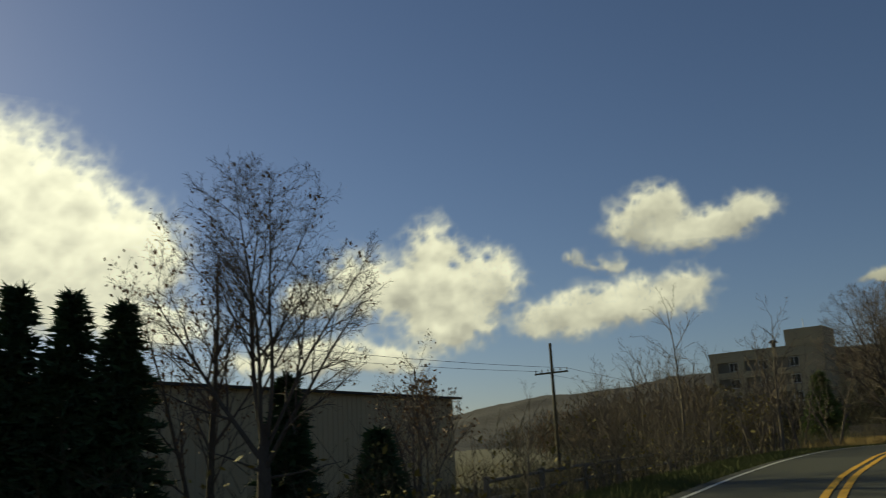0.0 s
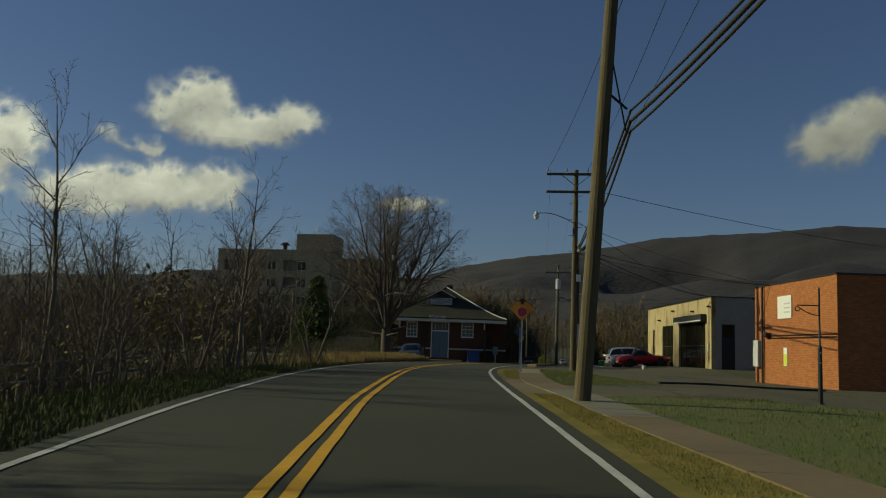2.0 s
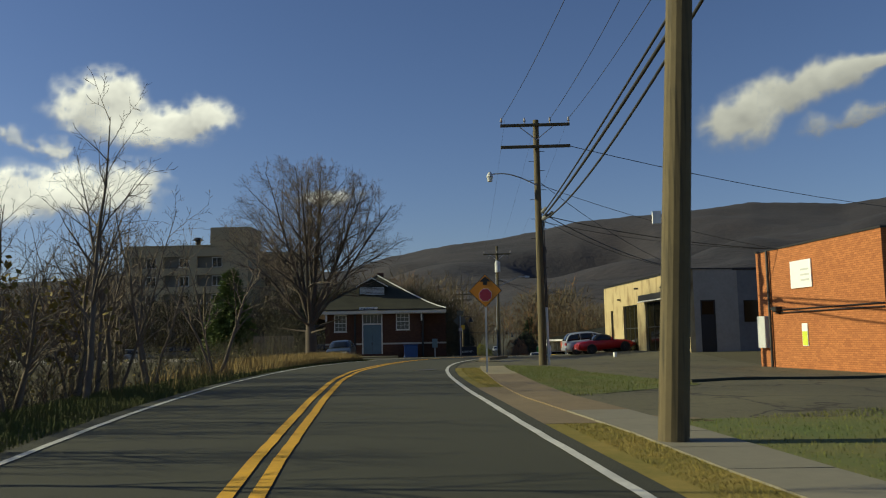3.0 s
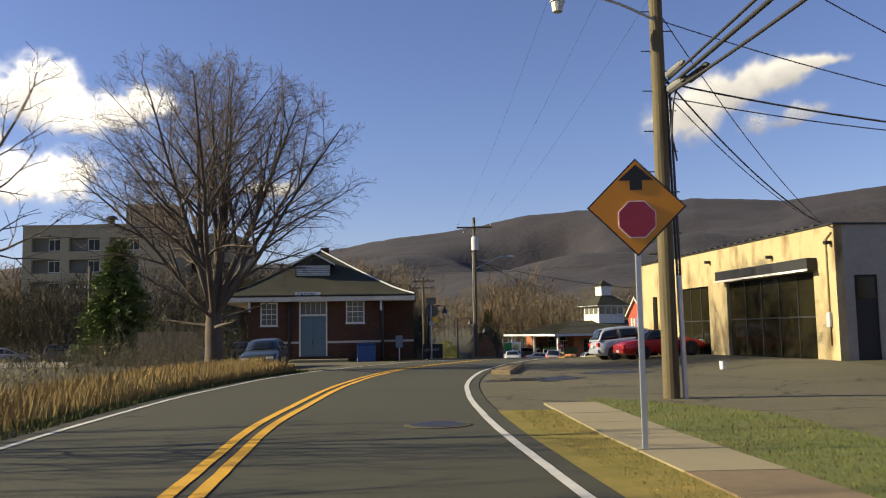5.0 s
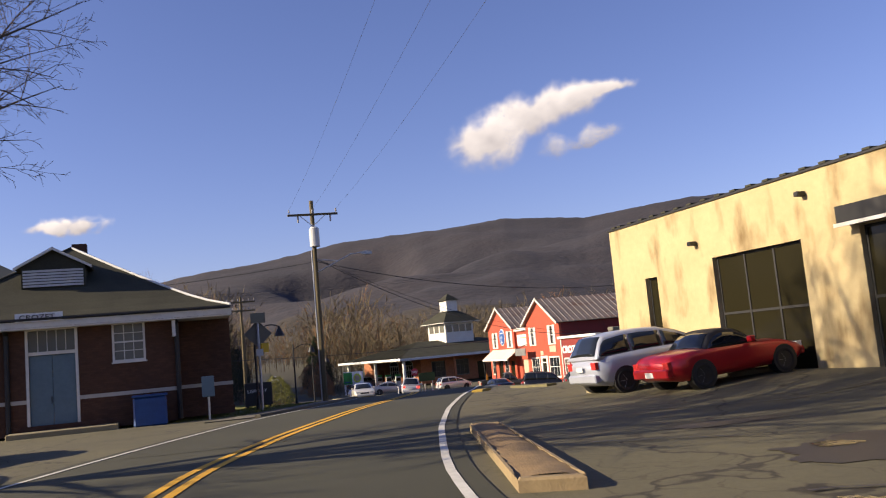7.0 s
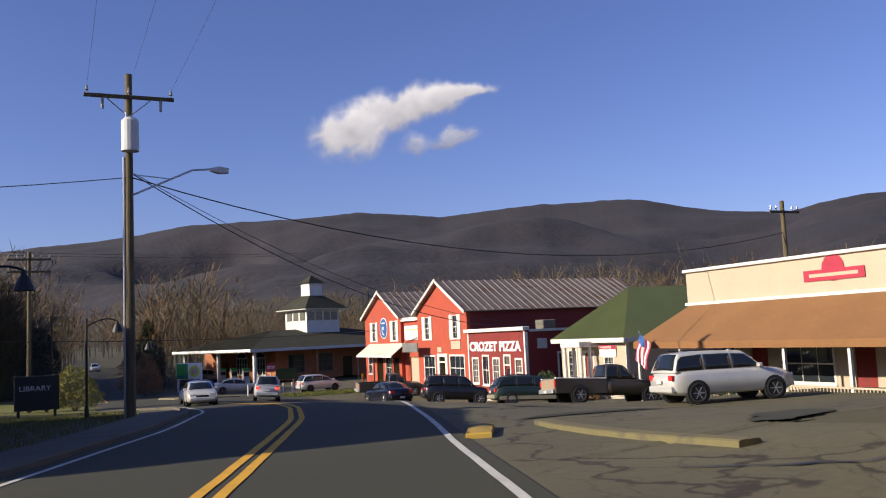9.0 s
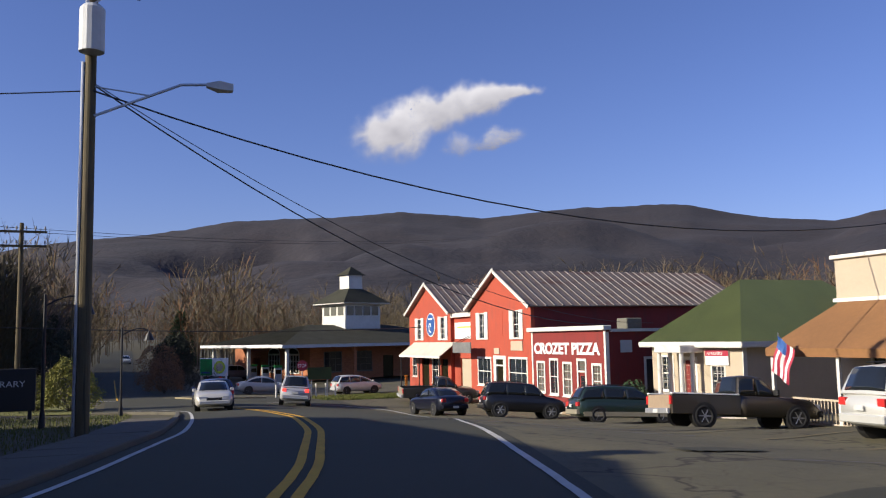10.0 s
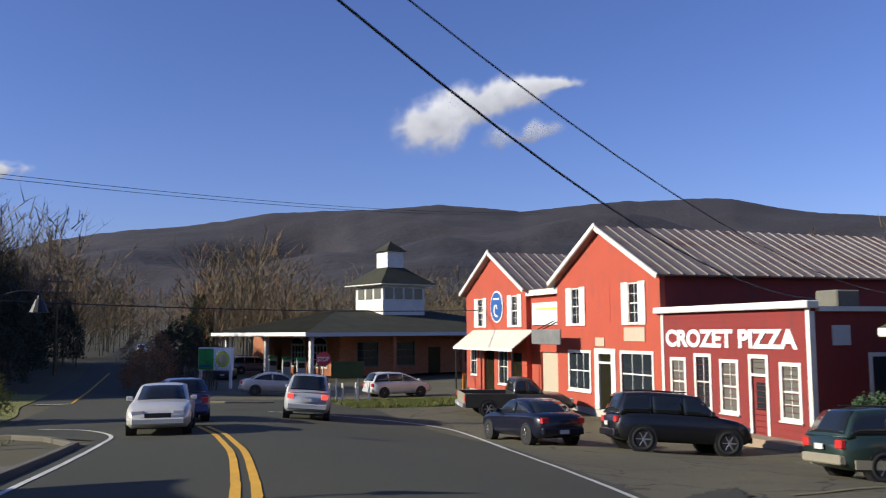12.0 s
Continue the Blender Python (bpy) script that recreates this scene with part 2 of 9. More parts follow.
M = dict(
    earth=material("earth", (0.075, 0.070, 0.026), (0.062, 0.047, 0.023), rough=0.95, grain=4, patches=0.25, bump=0.5, fine=20),
    asphalt=material("asphalt", (0.044, 0.043, 0.0215), (0.030, 0.030, 0.016), rough=0.88, grain=30, patches=0.18, bump=0.25, fine=120, mottle=0.35),
    lot=cracked("lot_asphalt", (0.122, 0.108, 0.055), (0.064, 0.058, 0.033), rough=0.9, grain=9, patches=0.22, bump=0.3, fine=90, mottle=0.45),
    white_line=material("white_line", (0.62, 0.61, 0.56), (0.40, 0.39, 0.35), rough=0.8, grain=12, patches=1.5),
    yellow_line=material("yellow_line", (0.74, 0.40, 0.015), (0.52, 0.28, 0.015), rough=0.8, grain=12, patches=1.5),
    faded_yellow=material("faded_yellow_paint", (0.22, 0.165, 0.06), (0.12, 0.105, 0.055), rough=0.9, grain=8, patches=2),
    concrete=material("concrete", (0.265, 0.225, 0.13), (0.225, 0.19, 0.112), rough=0.92, grain=3, patches=0.5, bump=0.03, random_tint=0.04),
    stained_concrete=material("stained_concrete", (0.20, 0.145, 0.075), (0.13, 0.095, 0.052), rough=0.95, grain=6, patches=0.5, bump=0.1, random_tint=0.05),
    grey_concrete=material("grey_concrete", (0.21, 0.19, 0.135), (0.16, 0.145, 0.105), rough=0.93, grain=5, patches=0.6, bump=0.05, random_tint=0.05),
    kerb_stone=material("kerb_stone", (0.30, 0.225, 0.115), (0.18, 0.13, 0.07), rough=0.95, grain=7, patches=1.5, bump=0.4, fine=25),
    worn_kerb=streaked("worn_kerb", (0.17, 0.145, 0.055), (0.12, 0.105, 0.05), (0.08, 0.075, 0.05), (1, 1, 1)),
    yellow_kerb=streaked("yellow_kerb", (0.42, 0.27, 0.03), (0.30, 0.21, 0.05), (0.20, 0.18, 0.12), (1, 1, 1)),
    grass=material("grass", (0.072, 0.108, 0.013), (0.135, 0.12, 0.028), rough=0.9, grain=3, patches=0.6, bump=0.0),
    verge=material("verge_grass", (0.29, 0.215, 0.065), (0.14, 0.135, 0.036), rough=0.95, grain=5, patches=0.9, bump=0.2, fine=30, spec=0.1),
    corner_lawn=material("corner_lawn", (0.21, 0.195, 0.034), (0.125, 0.135, 0.024), rough=0.9, grain=3, patches=0.6, bump=0.0),
    bank_grass=material("bank_grass", (0.062, 0.085, 0.014), (0.085, 0.078, 0.018), rough=0.9, grain=3, patches=0.6, bump=0.0),
    dry_grass=material("dry_grass", (0.38, 0.265, 0.09), (0.23, 0.165, 0.06), rough=0.9, grain=3, patches=0.6, bump=0.0),
    bark=material("bark", (0.115, 0.09, 0.068), (0.06, 0.048, 0.038), rough=0.95, grain=10, patches=1.5, bump=0.6, fine=25),
    twig=material("twig", (0.15, 0.115, 0.09), (0.09, 0.07, 0.058), rough=0.95, grain=5, patches=1.0, bump=0.0),
    brushwood=material("brushwood", (0.20, 0.155, 0.11), (0.10, 0.08, 0.058), rough=0.95, grain=2, patches=0.4, bump=0.0),
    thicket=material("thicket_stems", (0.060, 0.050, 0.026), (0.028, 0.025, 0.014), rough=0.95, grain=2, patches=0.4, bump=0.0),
    autumn_leaf=material("autumn_leaf", (0.24, 0.12, 0.04), (0.12, 0.065, 0.03), rough=0.8, grain=2, patches=0.8, bump=0.0),
    yellow_leaf=material("yellow_leaf", (0.23, 0.165, 0.024), (0.11, 0.09, 0.018), rough=0.8, grain=2, patches=0.8, bump=0.0),
    needle=material("needle", (0.045, 0.085, 0.025), (0.02, 0.04, 0.015), rough=0.8, grain=3, patches=0.6, bump=0.0),
    cedar=material("cedar_leaf", (0.15, 0.19, 0.04), (0.075, 0.11, 0.028), rough=0.8, grain=3, patches=0.6, bump=0.0),
    shrub=material("shrub_leaf", (0.27, 0.25, 0.032), (0.13, 0.13, 0.02), rough=0.8, grain=3, patches=0.8, bump=0.0),
    # leaf and wood colours darkened: the shade of the left-hand woods is put into them
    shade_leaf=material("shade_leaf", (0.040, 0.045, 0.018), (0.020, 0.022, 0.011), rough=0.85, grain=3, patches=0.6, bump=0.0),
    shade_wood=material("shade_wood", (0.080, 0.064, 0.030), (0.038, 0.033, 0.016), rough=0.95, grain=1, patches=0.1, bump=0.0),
    far_wood=material("far_wood", (0.165, 0.124, 0.060), (0.082, 0.062, 0.033), rough=0.95, grain=0.3, patches=0.03, bump=0.0),
    pole=streaked("pole_wood", (0.135, 0.105, 0.050), (0.085, 0.067, 0.034), (0.045, 0.037, 0.02), (6, 6, 0.25)),
    steel=material("galvanised_steel", (0.55, 0.56, 0.57), (0.42, 0.43, 0.45), rough=0.45, metal=0.7, grain=6, patches=1.5, bump=0.05),
    dark_steel=material("dark_steel", (0.03, 0.03, 0.03), rough=0.5, metal=0.4, bump=0.0),
    wire=material("wire", (0.03, 0.03, 0.03), rough=0.6, bump=0.0),
    ceramic=material("ceramic", (0.30, 0.28, 0.26), rough=0.3, bump=0.0),
    grey_paint=material("grey_paint", (0.55, 0.56, 0.55), (0.45, 0.46, 0.45), rough=0.5, patches=2),
    white_paint=material("white_paint", (0.70, 0.68, 0.62), (0.56, 0.54, 0.48), rough=0.6, grain=4, patches=1.0, bump=0.05),
    depot_brick=brick_material("depot_brick", (0.105, 0.047, 0.025), (0.068, 0.032, 0.018), (0.8, 0.75, 0.7)),
    orange_brick=brick_material("orange_brick", (0.47, 0.18, 0.058), (0.38, 0.135, 0.043), (0.55, 0.5, 0.45)),
    station_brick=brick_material("station_brick", (0.50, 0.20, 0.09), (0.38, 0.15, 0.07), (0.8, 0.7, 0.6)),
    stone=material("stone_band", (0.50, 0.46, 0.40), (0.38, 0.35, 0.30), rough=0.9),
    slate=material("shingle", (0.062, 0.062, 0.046), (0.036, 0.036, 0.028), spec=0.08, rough=0.95, grain=12, patches=0.7, bump=0.3),
    green_roof=material("green_roof", (0.115, 0.14, 0.045), (0.075, 0.10, 0.035), rough=0.85, grain=14, patches=0.5, bump=0.3),
    tin=streaked("tin_roof", (0.235, 0.195, 0.165), (0.165, 0.125, 0.10), (0.135, 0.062, 0.036), (0.5, 0.14, 0.5), rough=0.5, metal=0.3),
    blue_door=material("blue_door", (0.12, 0.185, 0.22), (0.09, 0.145, 0.18), rough=0.6, patches=1.5),
    blue_bin=material("blue_plastic", (0.02, 0.075, 0.24), rough=0.5, patches=2),
    stucco=streaked("yellow_stucco", (0.45, 0.37, 0.20), (0.37, 0.285, 0.145), (0.15, 0.095, 0.035), (0.42, 0.42, 0.16)),
    stucco_side=material("grey_stucco", (0.36, 0.33, 0.28), (0.26, 0.24, 0.20), rough=0.9, patches=0.7),
    block=material("concrete_block", (0.20, 0.20, 0.19), (0.12, 0.12, 0.12), rough=0.95, grain=4, patches=0.8),
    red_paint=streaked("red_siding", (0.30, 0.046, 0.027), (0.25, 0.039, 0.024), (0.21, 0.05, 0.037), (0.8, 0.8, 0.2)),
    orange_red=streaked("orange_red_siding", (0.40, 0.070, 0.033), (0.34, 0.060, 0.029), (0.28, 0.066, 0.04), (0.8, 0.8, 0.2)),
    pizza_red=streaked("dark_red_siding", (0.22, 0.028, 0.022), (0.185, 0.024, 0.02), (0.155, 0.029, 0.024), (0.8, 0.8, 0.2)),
    cream=material("cream_siding", (0.47, 0.395, 0.285), (0.41, 0.34, 0.245), rough=0.75, patches=0.6),
    awning_brown=material("brown_awning", (0.25, 0.12, 0.04), (0.18, 0.088, 0.032), rough=0.9, patches=0.5),
    awning_cream=material("cream_awning", (0.62, 0.58, 0.48), (0.48, 0.44, 0.36), rough=0.9, patches=1),
    hotel=material("tan_concrete", (0.42, 0.35, 0.215), (0.34, 0.285, 0.175), rough=0.95, grain=2, patches=0.2),
    hotel_dark=material("shaded_infill", (0.17, 0.16, 0.125), (0.12, 0.115, 0.09), rough=0.9, patches=0.3),
    tan_metal=material("tan_sheet_metal", (0.44, 0.35, 0.2), (0.37, 0.29, 0.17), rough=0.7, patches=0.15),
    glass=glass("window_glass"),
    pale_glass=glass("pale_window_glass", (0.13, 0.13, 0.11), 0.25),
    dark_glass=glass("dark_glass", (0.018, 0.016, 0.008), 0.12),
    car_glass=glass("car_glass", (0.012, 0.015, 0.018), 0.04),
    tyre=material("tyre", (0.02, 0.02, 0.02), rough=0.85, bump=0.1),
    rim=material("alloy_rim", (0.5, 0.5, 0.5), (0.35, 0.35, 0.35), rough=0.35, metal=0.8, bump=0.0),
    trim=material("black_trim", (0.015, 0.015, 0.015), rough=0.6, bump=0.0),
    hub_face=material("hub_face", (0.26, 0.26, 0.26), (0.17, 0.17, 0.17), rough=0.4, metal=0.6, bump=0.0),
    tan_trim=material("tan_plastic", (0.26, 0.235, 0.17), (0.2, 0.18, 0.13), rough=0.6, bump=0.0),
    tail=lamp_glow("tail_light", (0.5, 0.02, 0.015), 0.0),
    brake=lamp_glow("brake_light", (0.9, 0.04, 0.02), 1.6),
    head=glass("headlight_glass", (0.6, 0.6, 0.58), 0.1),
    plate=material("number_plate", (0.65, 0.65, 0.62), rough=0.5, bump=0.0),
    sign_orange=material("sign_orange", (0.72, 0.27, 0.015), (0.66, 0.24, 0.015), rough=0.5, bump=0.0),
    sign_yellow=material("sign_yellow", (0.80, 0.50, 0.02), (0.7, 0.42, 0.02), rough=0.5, bump=0.0),
    sign_red=material("sign_red", (0.42, 0.03, 0.06), rough=0.5, bump=0.0),
    sign_black=material("sign_black", (0.015, 0.015, 0.015), rough=0.6, bump=0.0),
    sign_white=material("sign_white", (0.80, 0.80, 0.78), (0.72, 0.72, 0.70), rough=0.6, bump=0.0),
    sign_green=material("sign_green", (0.03, 0.32, 0.06), rough=0.5, bump=0.0),
    sign_lime=material("sign_lime", (0.62, 0.72, 0.06), rough=0.5, bump=0.0),
    sign_blue=material("sign_blue", (0.03, 0.10, 0.33), rough=0.5, bump=0.0),
    water=glass("puddle_water", (0.02, 0.02, 0.018), 0.01),
    dry_earth=material("dry_earth", (0.26, 0.17, 0.075), (0.14, 0.095, 0.05), rough=0.95, grain=8, patches=1.5, bump=0.6, fine=30),
    wet=material("wet_asphalt", (0.032, 0.027, 0.02), (0.02, 0.017, 0.014), rough=0.5, grain=20, bump=0.1),
    rail=material("weathered_rail", (0.20, 0.17, 0.13), (0.13, 0.11, 0.085), rough=0.9),
    wood_fence=material("fence_wood", (0.34, 0.25, 0.16), (0.24, 0.18, 0.12), rough=0.9),
    # left pavement and kerb: concrete colour darkened to stand in for shade
    gravel=material("gravel", (0.135, 0.12, 0.085), (0.085, 0.078, 0.058), rough=0.95, grain=15, patches=0.5, bump=0.4),
)

wp = M["water"].node_tree
wp.nodes["Principled BSDF"].inputs["Specular IOR Level"].default_value = 1.0
rip, rbm = wp.nodes.new("ShaderNodeTexNoise"), wp.nodes.new("ShaderNodeBump")
rip.inputs["Scale"].default_value = 5.0
rbm.inputs["Strength"].default_value, rbm.inputs["Distance"].default_value = 0.5, 0.03
wp.links.new(rip.outputs["Fac"], rbm.inputs["Height"])
wp.links.new(rbm.outputs[0], wp.nodes["Principled BSDF"].inputs["Normal"])

# ---- building tools ----


def part(name, bm, mat, parent=None, label="", smooth=False, kind=""):
    """Links a bmesh as one mesh object, under a thing where one is given."""
    me = bpy.data.meshes.new(name)
    bm.to_mesh(me)
    bm.free()
    me.materials.append(M[mat] if isinstance(mat, str) else mat)
    if smooth:
        me.polygons.foreach_set("use_smooth", [True] * len(me.polygons))
    ob = new(name, me)
    if parent is not None:
        ob.parent = parent
    return tagged(ob, label, kind=kind)


def thing(name, m, label, category, group="", kind=""):
    ob = new(name)
    ob.empty_display_size = 0.2
    ob.matrix_world = m
    return tagged(ob, label, category, group, kind)


def raw(name, verts, faces, mat, parent=None, label="", kind="", smooth=False):
    me = bpy.data.meshes.new(name)
    me.from_pydata([tuple(map(float, v)) for v in verts], [], [tuple(map(int, f)) for f in faces])
    me.materials.append(M[mat] if isinstance(mat, str) else mat)
    if smooth:
        me.polygons.foreach_set("use_smooth", [True] * len(me.polygons))
    me.update()
    ob = new(name, me)
    if parent is not None:
        ob.parent = parent
    return tagged(ob, label, kind=kind)


def box(bm, x0, x1, y0, y1, z0, z1, bevel=0.0):
    vs = [bm.verts.new((x, y, z)) for z in (z0, z1) for y in (y0, y1) for x in (x0, x1)]
    fs = [bm.faces.new([vs[i] for i in f]) for f in ((0, 2, 3, 1), (4, 5, 7, 6), (0, 1, 5, 4), (2, 6, 7, 3), (0, 4, 6, 2), (1, 3, 7, 5))]
    if bevel:
        bmesh.ops.bevel(bm, geom=list({e for f in fs for e in f.edges}), offset=bevel, segments=1, affect="EDGES")
    return bm


def boxed(*args, bevel=0.0):
    return box(bmesh.new(), *args, bevel=bevel)


def cyl(bm, p, q, r0, r1=None, n=10):
    """A tapered round bar from p to q."""
    p, q = Vector(p), Vector(q)
    r1 = r0 if r1 is None else r1
    turn = (q - p).to_track_quat("Z", "Y").to_matrix()
    rings = []
    for c, r in ((p, r0), (q, r1)):
        rings.append([bm.verts.new(c + turn @ Vector((r * math.cos(2 * math.pi * k / n), r * math.sin(2 * math.pi * k / n), 0))) for k in range(n)])
    for k in range(n):
        bm.faces.new((rings[0][k], rings[0][(k + 1) % n], rings[1][(k + 1) % n], rings[1][k]))
    bm.faces.new(rings[0][::-1])
    bm.faces.new(rings[1])
    return bm


def prism(bm, pts, y0, y1):
    """A flat outline in x and z, drawn out from y0 to y1."""
    a = [bm.verts.new((x, y0, z)) for x, z in pts]
    b = [bm.verts.new((x, y1, z)) for x, z in pts]
    bm.faces.new(a)
    bm.faces.new(b[::-1])
    for k in range(len(pts)):
        j = (k + 1) % len(pts)
        bm.faces.new((a[j], a[k], b[k], b[j]))
    bmesh.ops.recalc_face_normals(bm, faces=bm.faces)
    return bm


def slab(bm, a, b, c, d, t):
    """A plate of thickness t under the quad a b c d."""
    a, b, c, d = map(Vector, (a, b, c, d))
    n = (b - a).cross(d - a).normalized() * t
    v = [bm.verts.new(p) for p in (a, b, c, d, a - n, b - n, c - n, d - n)]
    for f in ((0, 1, 2, 3), (7, 6, 5, 4), (0, 4, 5, 1), (1, 5, 6, 2), (2, 6, 7, 3), (3, 7, 4, 0)):
        bm.faces.new([v[i] for i in f])
    return bm


def wall(bm, length, high, thick, holes=(), y=0.0, x0=0.0, z0=0.0):
    """An upright wall along x whose face is at y and which goes back by thick, with openings (x0, x1, z0, z1) through it."""
    xs = sorted({x0, x0 + length, *(h[0] for h in holes), *(h[1] for h in holes)})
    zs = sorted({z0, z0 + high, *(h[2] for h in holes), *(h[3] for h in holes)})
    for a, b in zip(xs, xs[1:]):
        for c, d in zip(zs, zs[1:]):
            mx, mz = (a + b) / 2, (c + d) / 2
            if not any(h[0] < mx < h[1] and h[2] < mz < h[3] for h in holes):
                box(bm, a, b, y, y + thick, c, d)
    bmesh.ops.remove_doubles(bm, verts=bm.verts, dist=1e-4)
    bm.verts.index_update()
    inner = [f for f in bm.faces if sum(1 for g in f.edges[0].link_faces if g is not f and {v.index for v in g.verts} == {v.index for v in f.verts}) and len(f.verts) == 4]
    bmesh.ops.delete(bm, geom=inner, context="FACES_ONLY") if inner else None
    return bm


def sash(parent, x0, x1, z0, z1, cols=2, rows=4, y=0.0, casing="white_paint", pane="glass", border=0.09, name="window", sill=True, mid=True):
    """A window in a wall whose face is at y: casing, sash bars, sill and panes."""
    w = part(name, wall(bmesh.new(), x1 - x0 + 2 * border, z1 - z0 + 2 * border, 0.08, [(x0, x1, z0, z1)], y - 0.03, x0 - border, z0 - border), casing, parent)
    bm = bmesh.new()
    for k in range(1, cols):
        cx = x0 + (x1 - x0) * k / cols
        box(bm, cx - 0.014, cx + 0.014, y + 0.025, y + 0.05, z0, z1)
    for k in range(1, rows):
        cz = z0 + (z1 - z0) * k / rows
        t = 0.03 if mid and k * 2 == rows else 0.013
        box(bm, x0, x1, y + 0.022, y + 0.052, cz - t, cz + t)
    part("glazing_bars", bm, casing, w)
    part("pane", boxed(x0, x1, y + 0.055, y + 0.065, z0, z1), pane, w)
    if sill:
        part("sill", boxed(x0 - border - 0.04, x1 + border + 0.04, y - 0.09, y + 0.02, z0 - border - 0.05, z0 - border), casing, w)
    return w


def lettering(text, size, mat, parent, x, y, z, squeeze=1.0, depth=0.015, name="lettering", bold=0.0):
    """Letters that stand on a wall whose face is at y, read from its front."""
    cu = bpy.data.curves.new(name, "FONT")
    cu.body, cu.size, cu.extrude, cu.offset = text, size, depth, bold
    tmp = bpy.data.objects.new(name, cu)
    scene.collection.objects.link(tmp)
    me = bpy.data.meshes.new_from_object(tmp)
    bpy.data.objects.remove(tmp)
    me.materials.clear()
    me.materials.append(M[mat])
    ob = new(name, me)
    ob.parent = parent
    ob.matrix_local = pose(x, y, z, 90, 0, 0) @ Matrix.Diagonal((squeeze, 1, 1, 1))
    return ob


# ---- the lie of the land ----
ROAD_Z = [(-300, -6.0), (-120, -4.0), (-60, -1.7), (-40, -0.85), (-30, -0.5), (-20, -0.24), (-10, -0.07), (0, 0.04), (10, 0.07), (20, 0.06), (30, 0.03), (40, -0.02),
          (50, -0.14), (60, -0.39), (68, -0.62), (75, -0.95), (85, -1.55), (95, -2.1), (105, -2.5), (115, -2.8), (131, -3.05), (160, -3.1), (400, -1.0)]
LEFT_X = [(-120, 17.5), (-60, 8.0), (-40, 3.2), (-30, 1.0), (-20.6, -0.85), (-12.4, -2.45), (-3, -3.95), (6, -5.0), (15.3, -5.6), (22.5, -5.75), (30, -5.3), (35.6, -4.4), (43, -2.3), (50, -0.1),
          (56, 2.0), (63, 4.4), (67.5, 5.5), (72, 6.45), (76.6, 6.95), (81.5, 7.4), (88, 7.9), (93, 8.2)]
MID_X = [(-120, 20.5), (-60, 10.7), (-40, 6.0), (-30, 3.6), (-20.3, 1.65), (-9.2, -0.08), (0, -1.2), (8, -2.1), (15.4, -2.6), (24.5, -2.45), (30, -2.0), (36, -1.15), (42, 0.5), (48.5, 2.6),
         (56, 5.1), (62.7, 7.3), (70, 9.0), (79.3, 10.4), (86.6, 10.95), (93.5, 11.05), (98, 10.75)]
RIGHT_X = [(-120, 23.5), (-60, 13.9), (-40, 9.2), (-30, 6.8), (-20, 4.72), (-12.4, 3.68), (-5, 2.7), (2, 1.85), (9, 1.2), (15, 0.86), (20, 0.8), (24.5, 0.95), (28, 1.25), (33, 1.9), (39, 3.2), (45, 4.8),
           (52, 6.95), (54.75, 7.8), (58.2, 8.98), (61.3, 9.95), (65.7, 11.3), (68.35, 12.1), (71.7, 13.05), (74.8, 14.15), (80, 15.9), (85, 17.35), (91.2, 18.8), (93, 19.15)]


def smooth_line(knots):
    """A smooth curve through the knots: linear pieces, softened over about five metres."""
    k = np.array(knots, float)
    ys = np.arange(k[0, 0], k[-1, 0] + 0.25, 0.5)
    v = np.interp(ys, k[:, 0], k[:, 1])
    pad = np.r_[2 * v[0] - v[10:0:-1], v, 2 * v[-1] - v[-2:-12:-1]]
    w = np.hanning(13)[1:-1]
    s = np.convolve(pad, w / w.sum(), "same")[10:-10]
    return lambda y: float(np.interp(y, ys, s))


road_z, left_x, mid_x, right_x = map(smooth_line, (ROAD_Z, LEFT_X, MID_X, RIGHT_X))


def ease(a, b, v):
    t = min(max((v - a) / (b - a), 0.0), 1.0)
    return t * t * (3 - 2 * t)


def ground(x, y):
    z = road_z(y)
    z += 0.28 * ease(7.5, 12.5, x) * ease(24, 32, y) * (1 - ease(48, 58, y))
    z -= 0.2 * ease(8, 14, x) * (1 - ease(20, 27, y)) * ease(-40, -10, y)
    z -= 0.75 * ease(11, 21, x) * ease(52, 64, y) * (1 - 0.6 * ease(98, 112, y))
    z -= 0.35 * ease(21, 26, x) * ease(68, 76, y) * (1 - ease(98, 112, y))
    edge = left_x(min(y, 93)) - 1.6
    z -= 2.3 * ease(0, 9, edge - x) * (1 - ease(33, 46, y))
    z += 0.9 * ease(3, 20, edge - x) * ease(60, 100, y)
    far = math.hypot(x, y - 30)
    if far > 260:
        z += 0.012 * (far - 260)
    return z

# ---- ground, hills, sky ----
gx = sorted({*np.arange(-60, 60.1, 1.0), *np.linspace(-400, -60, 35), *np.linspace(60, 400, 35), *np.linspace(-2500, -400, 15), *np.linspace(400, 2500, 15)})
gy = sorted({*np.arange(-60, 140.1, 1.0), *np.linspace(-400, -60, 30), *np.linspace(140, 420, 40), *np.linspace(-2500, -400, 15), *np.linspace(420, 2500, 15)})
verts = [(x, y, ground(x, y)) for y in gy for x in gx]
w = len(gx)
tagged(raw("ground", verts, [(r * w + c, r * w + c + 1, r * w + w + c + 1, r * w + w + c) for r in range(len(gy) - 1) for c in range(w - 1)], "earth", smooth=True),
       "brown and green winter ground of the valley", "ground", kind="structure")


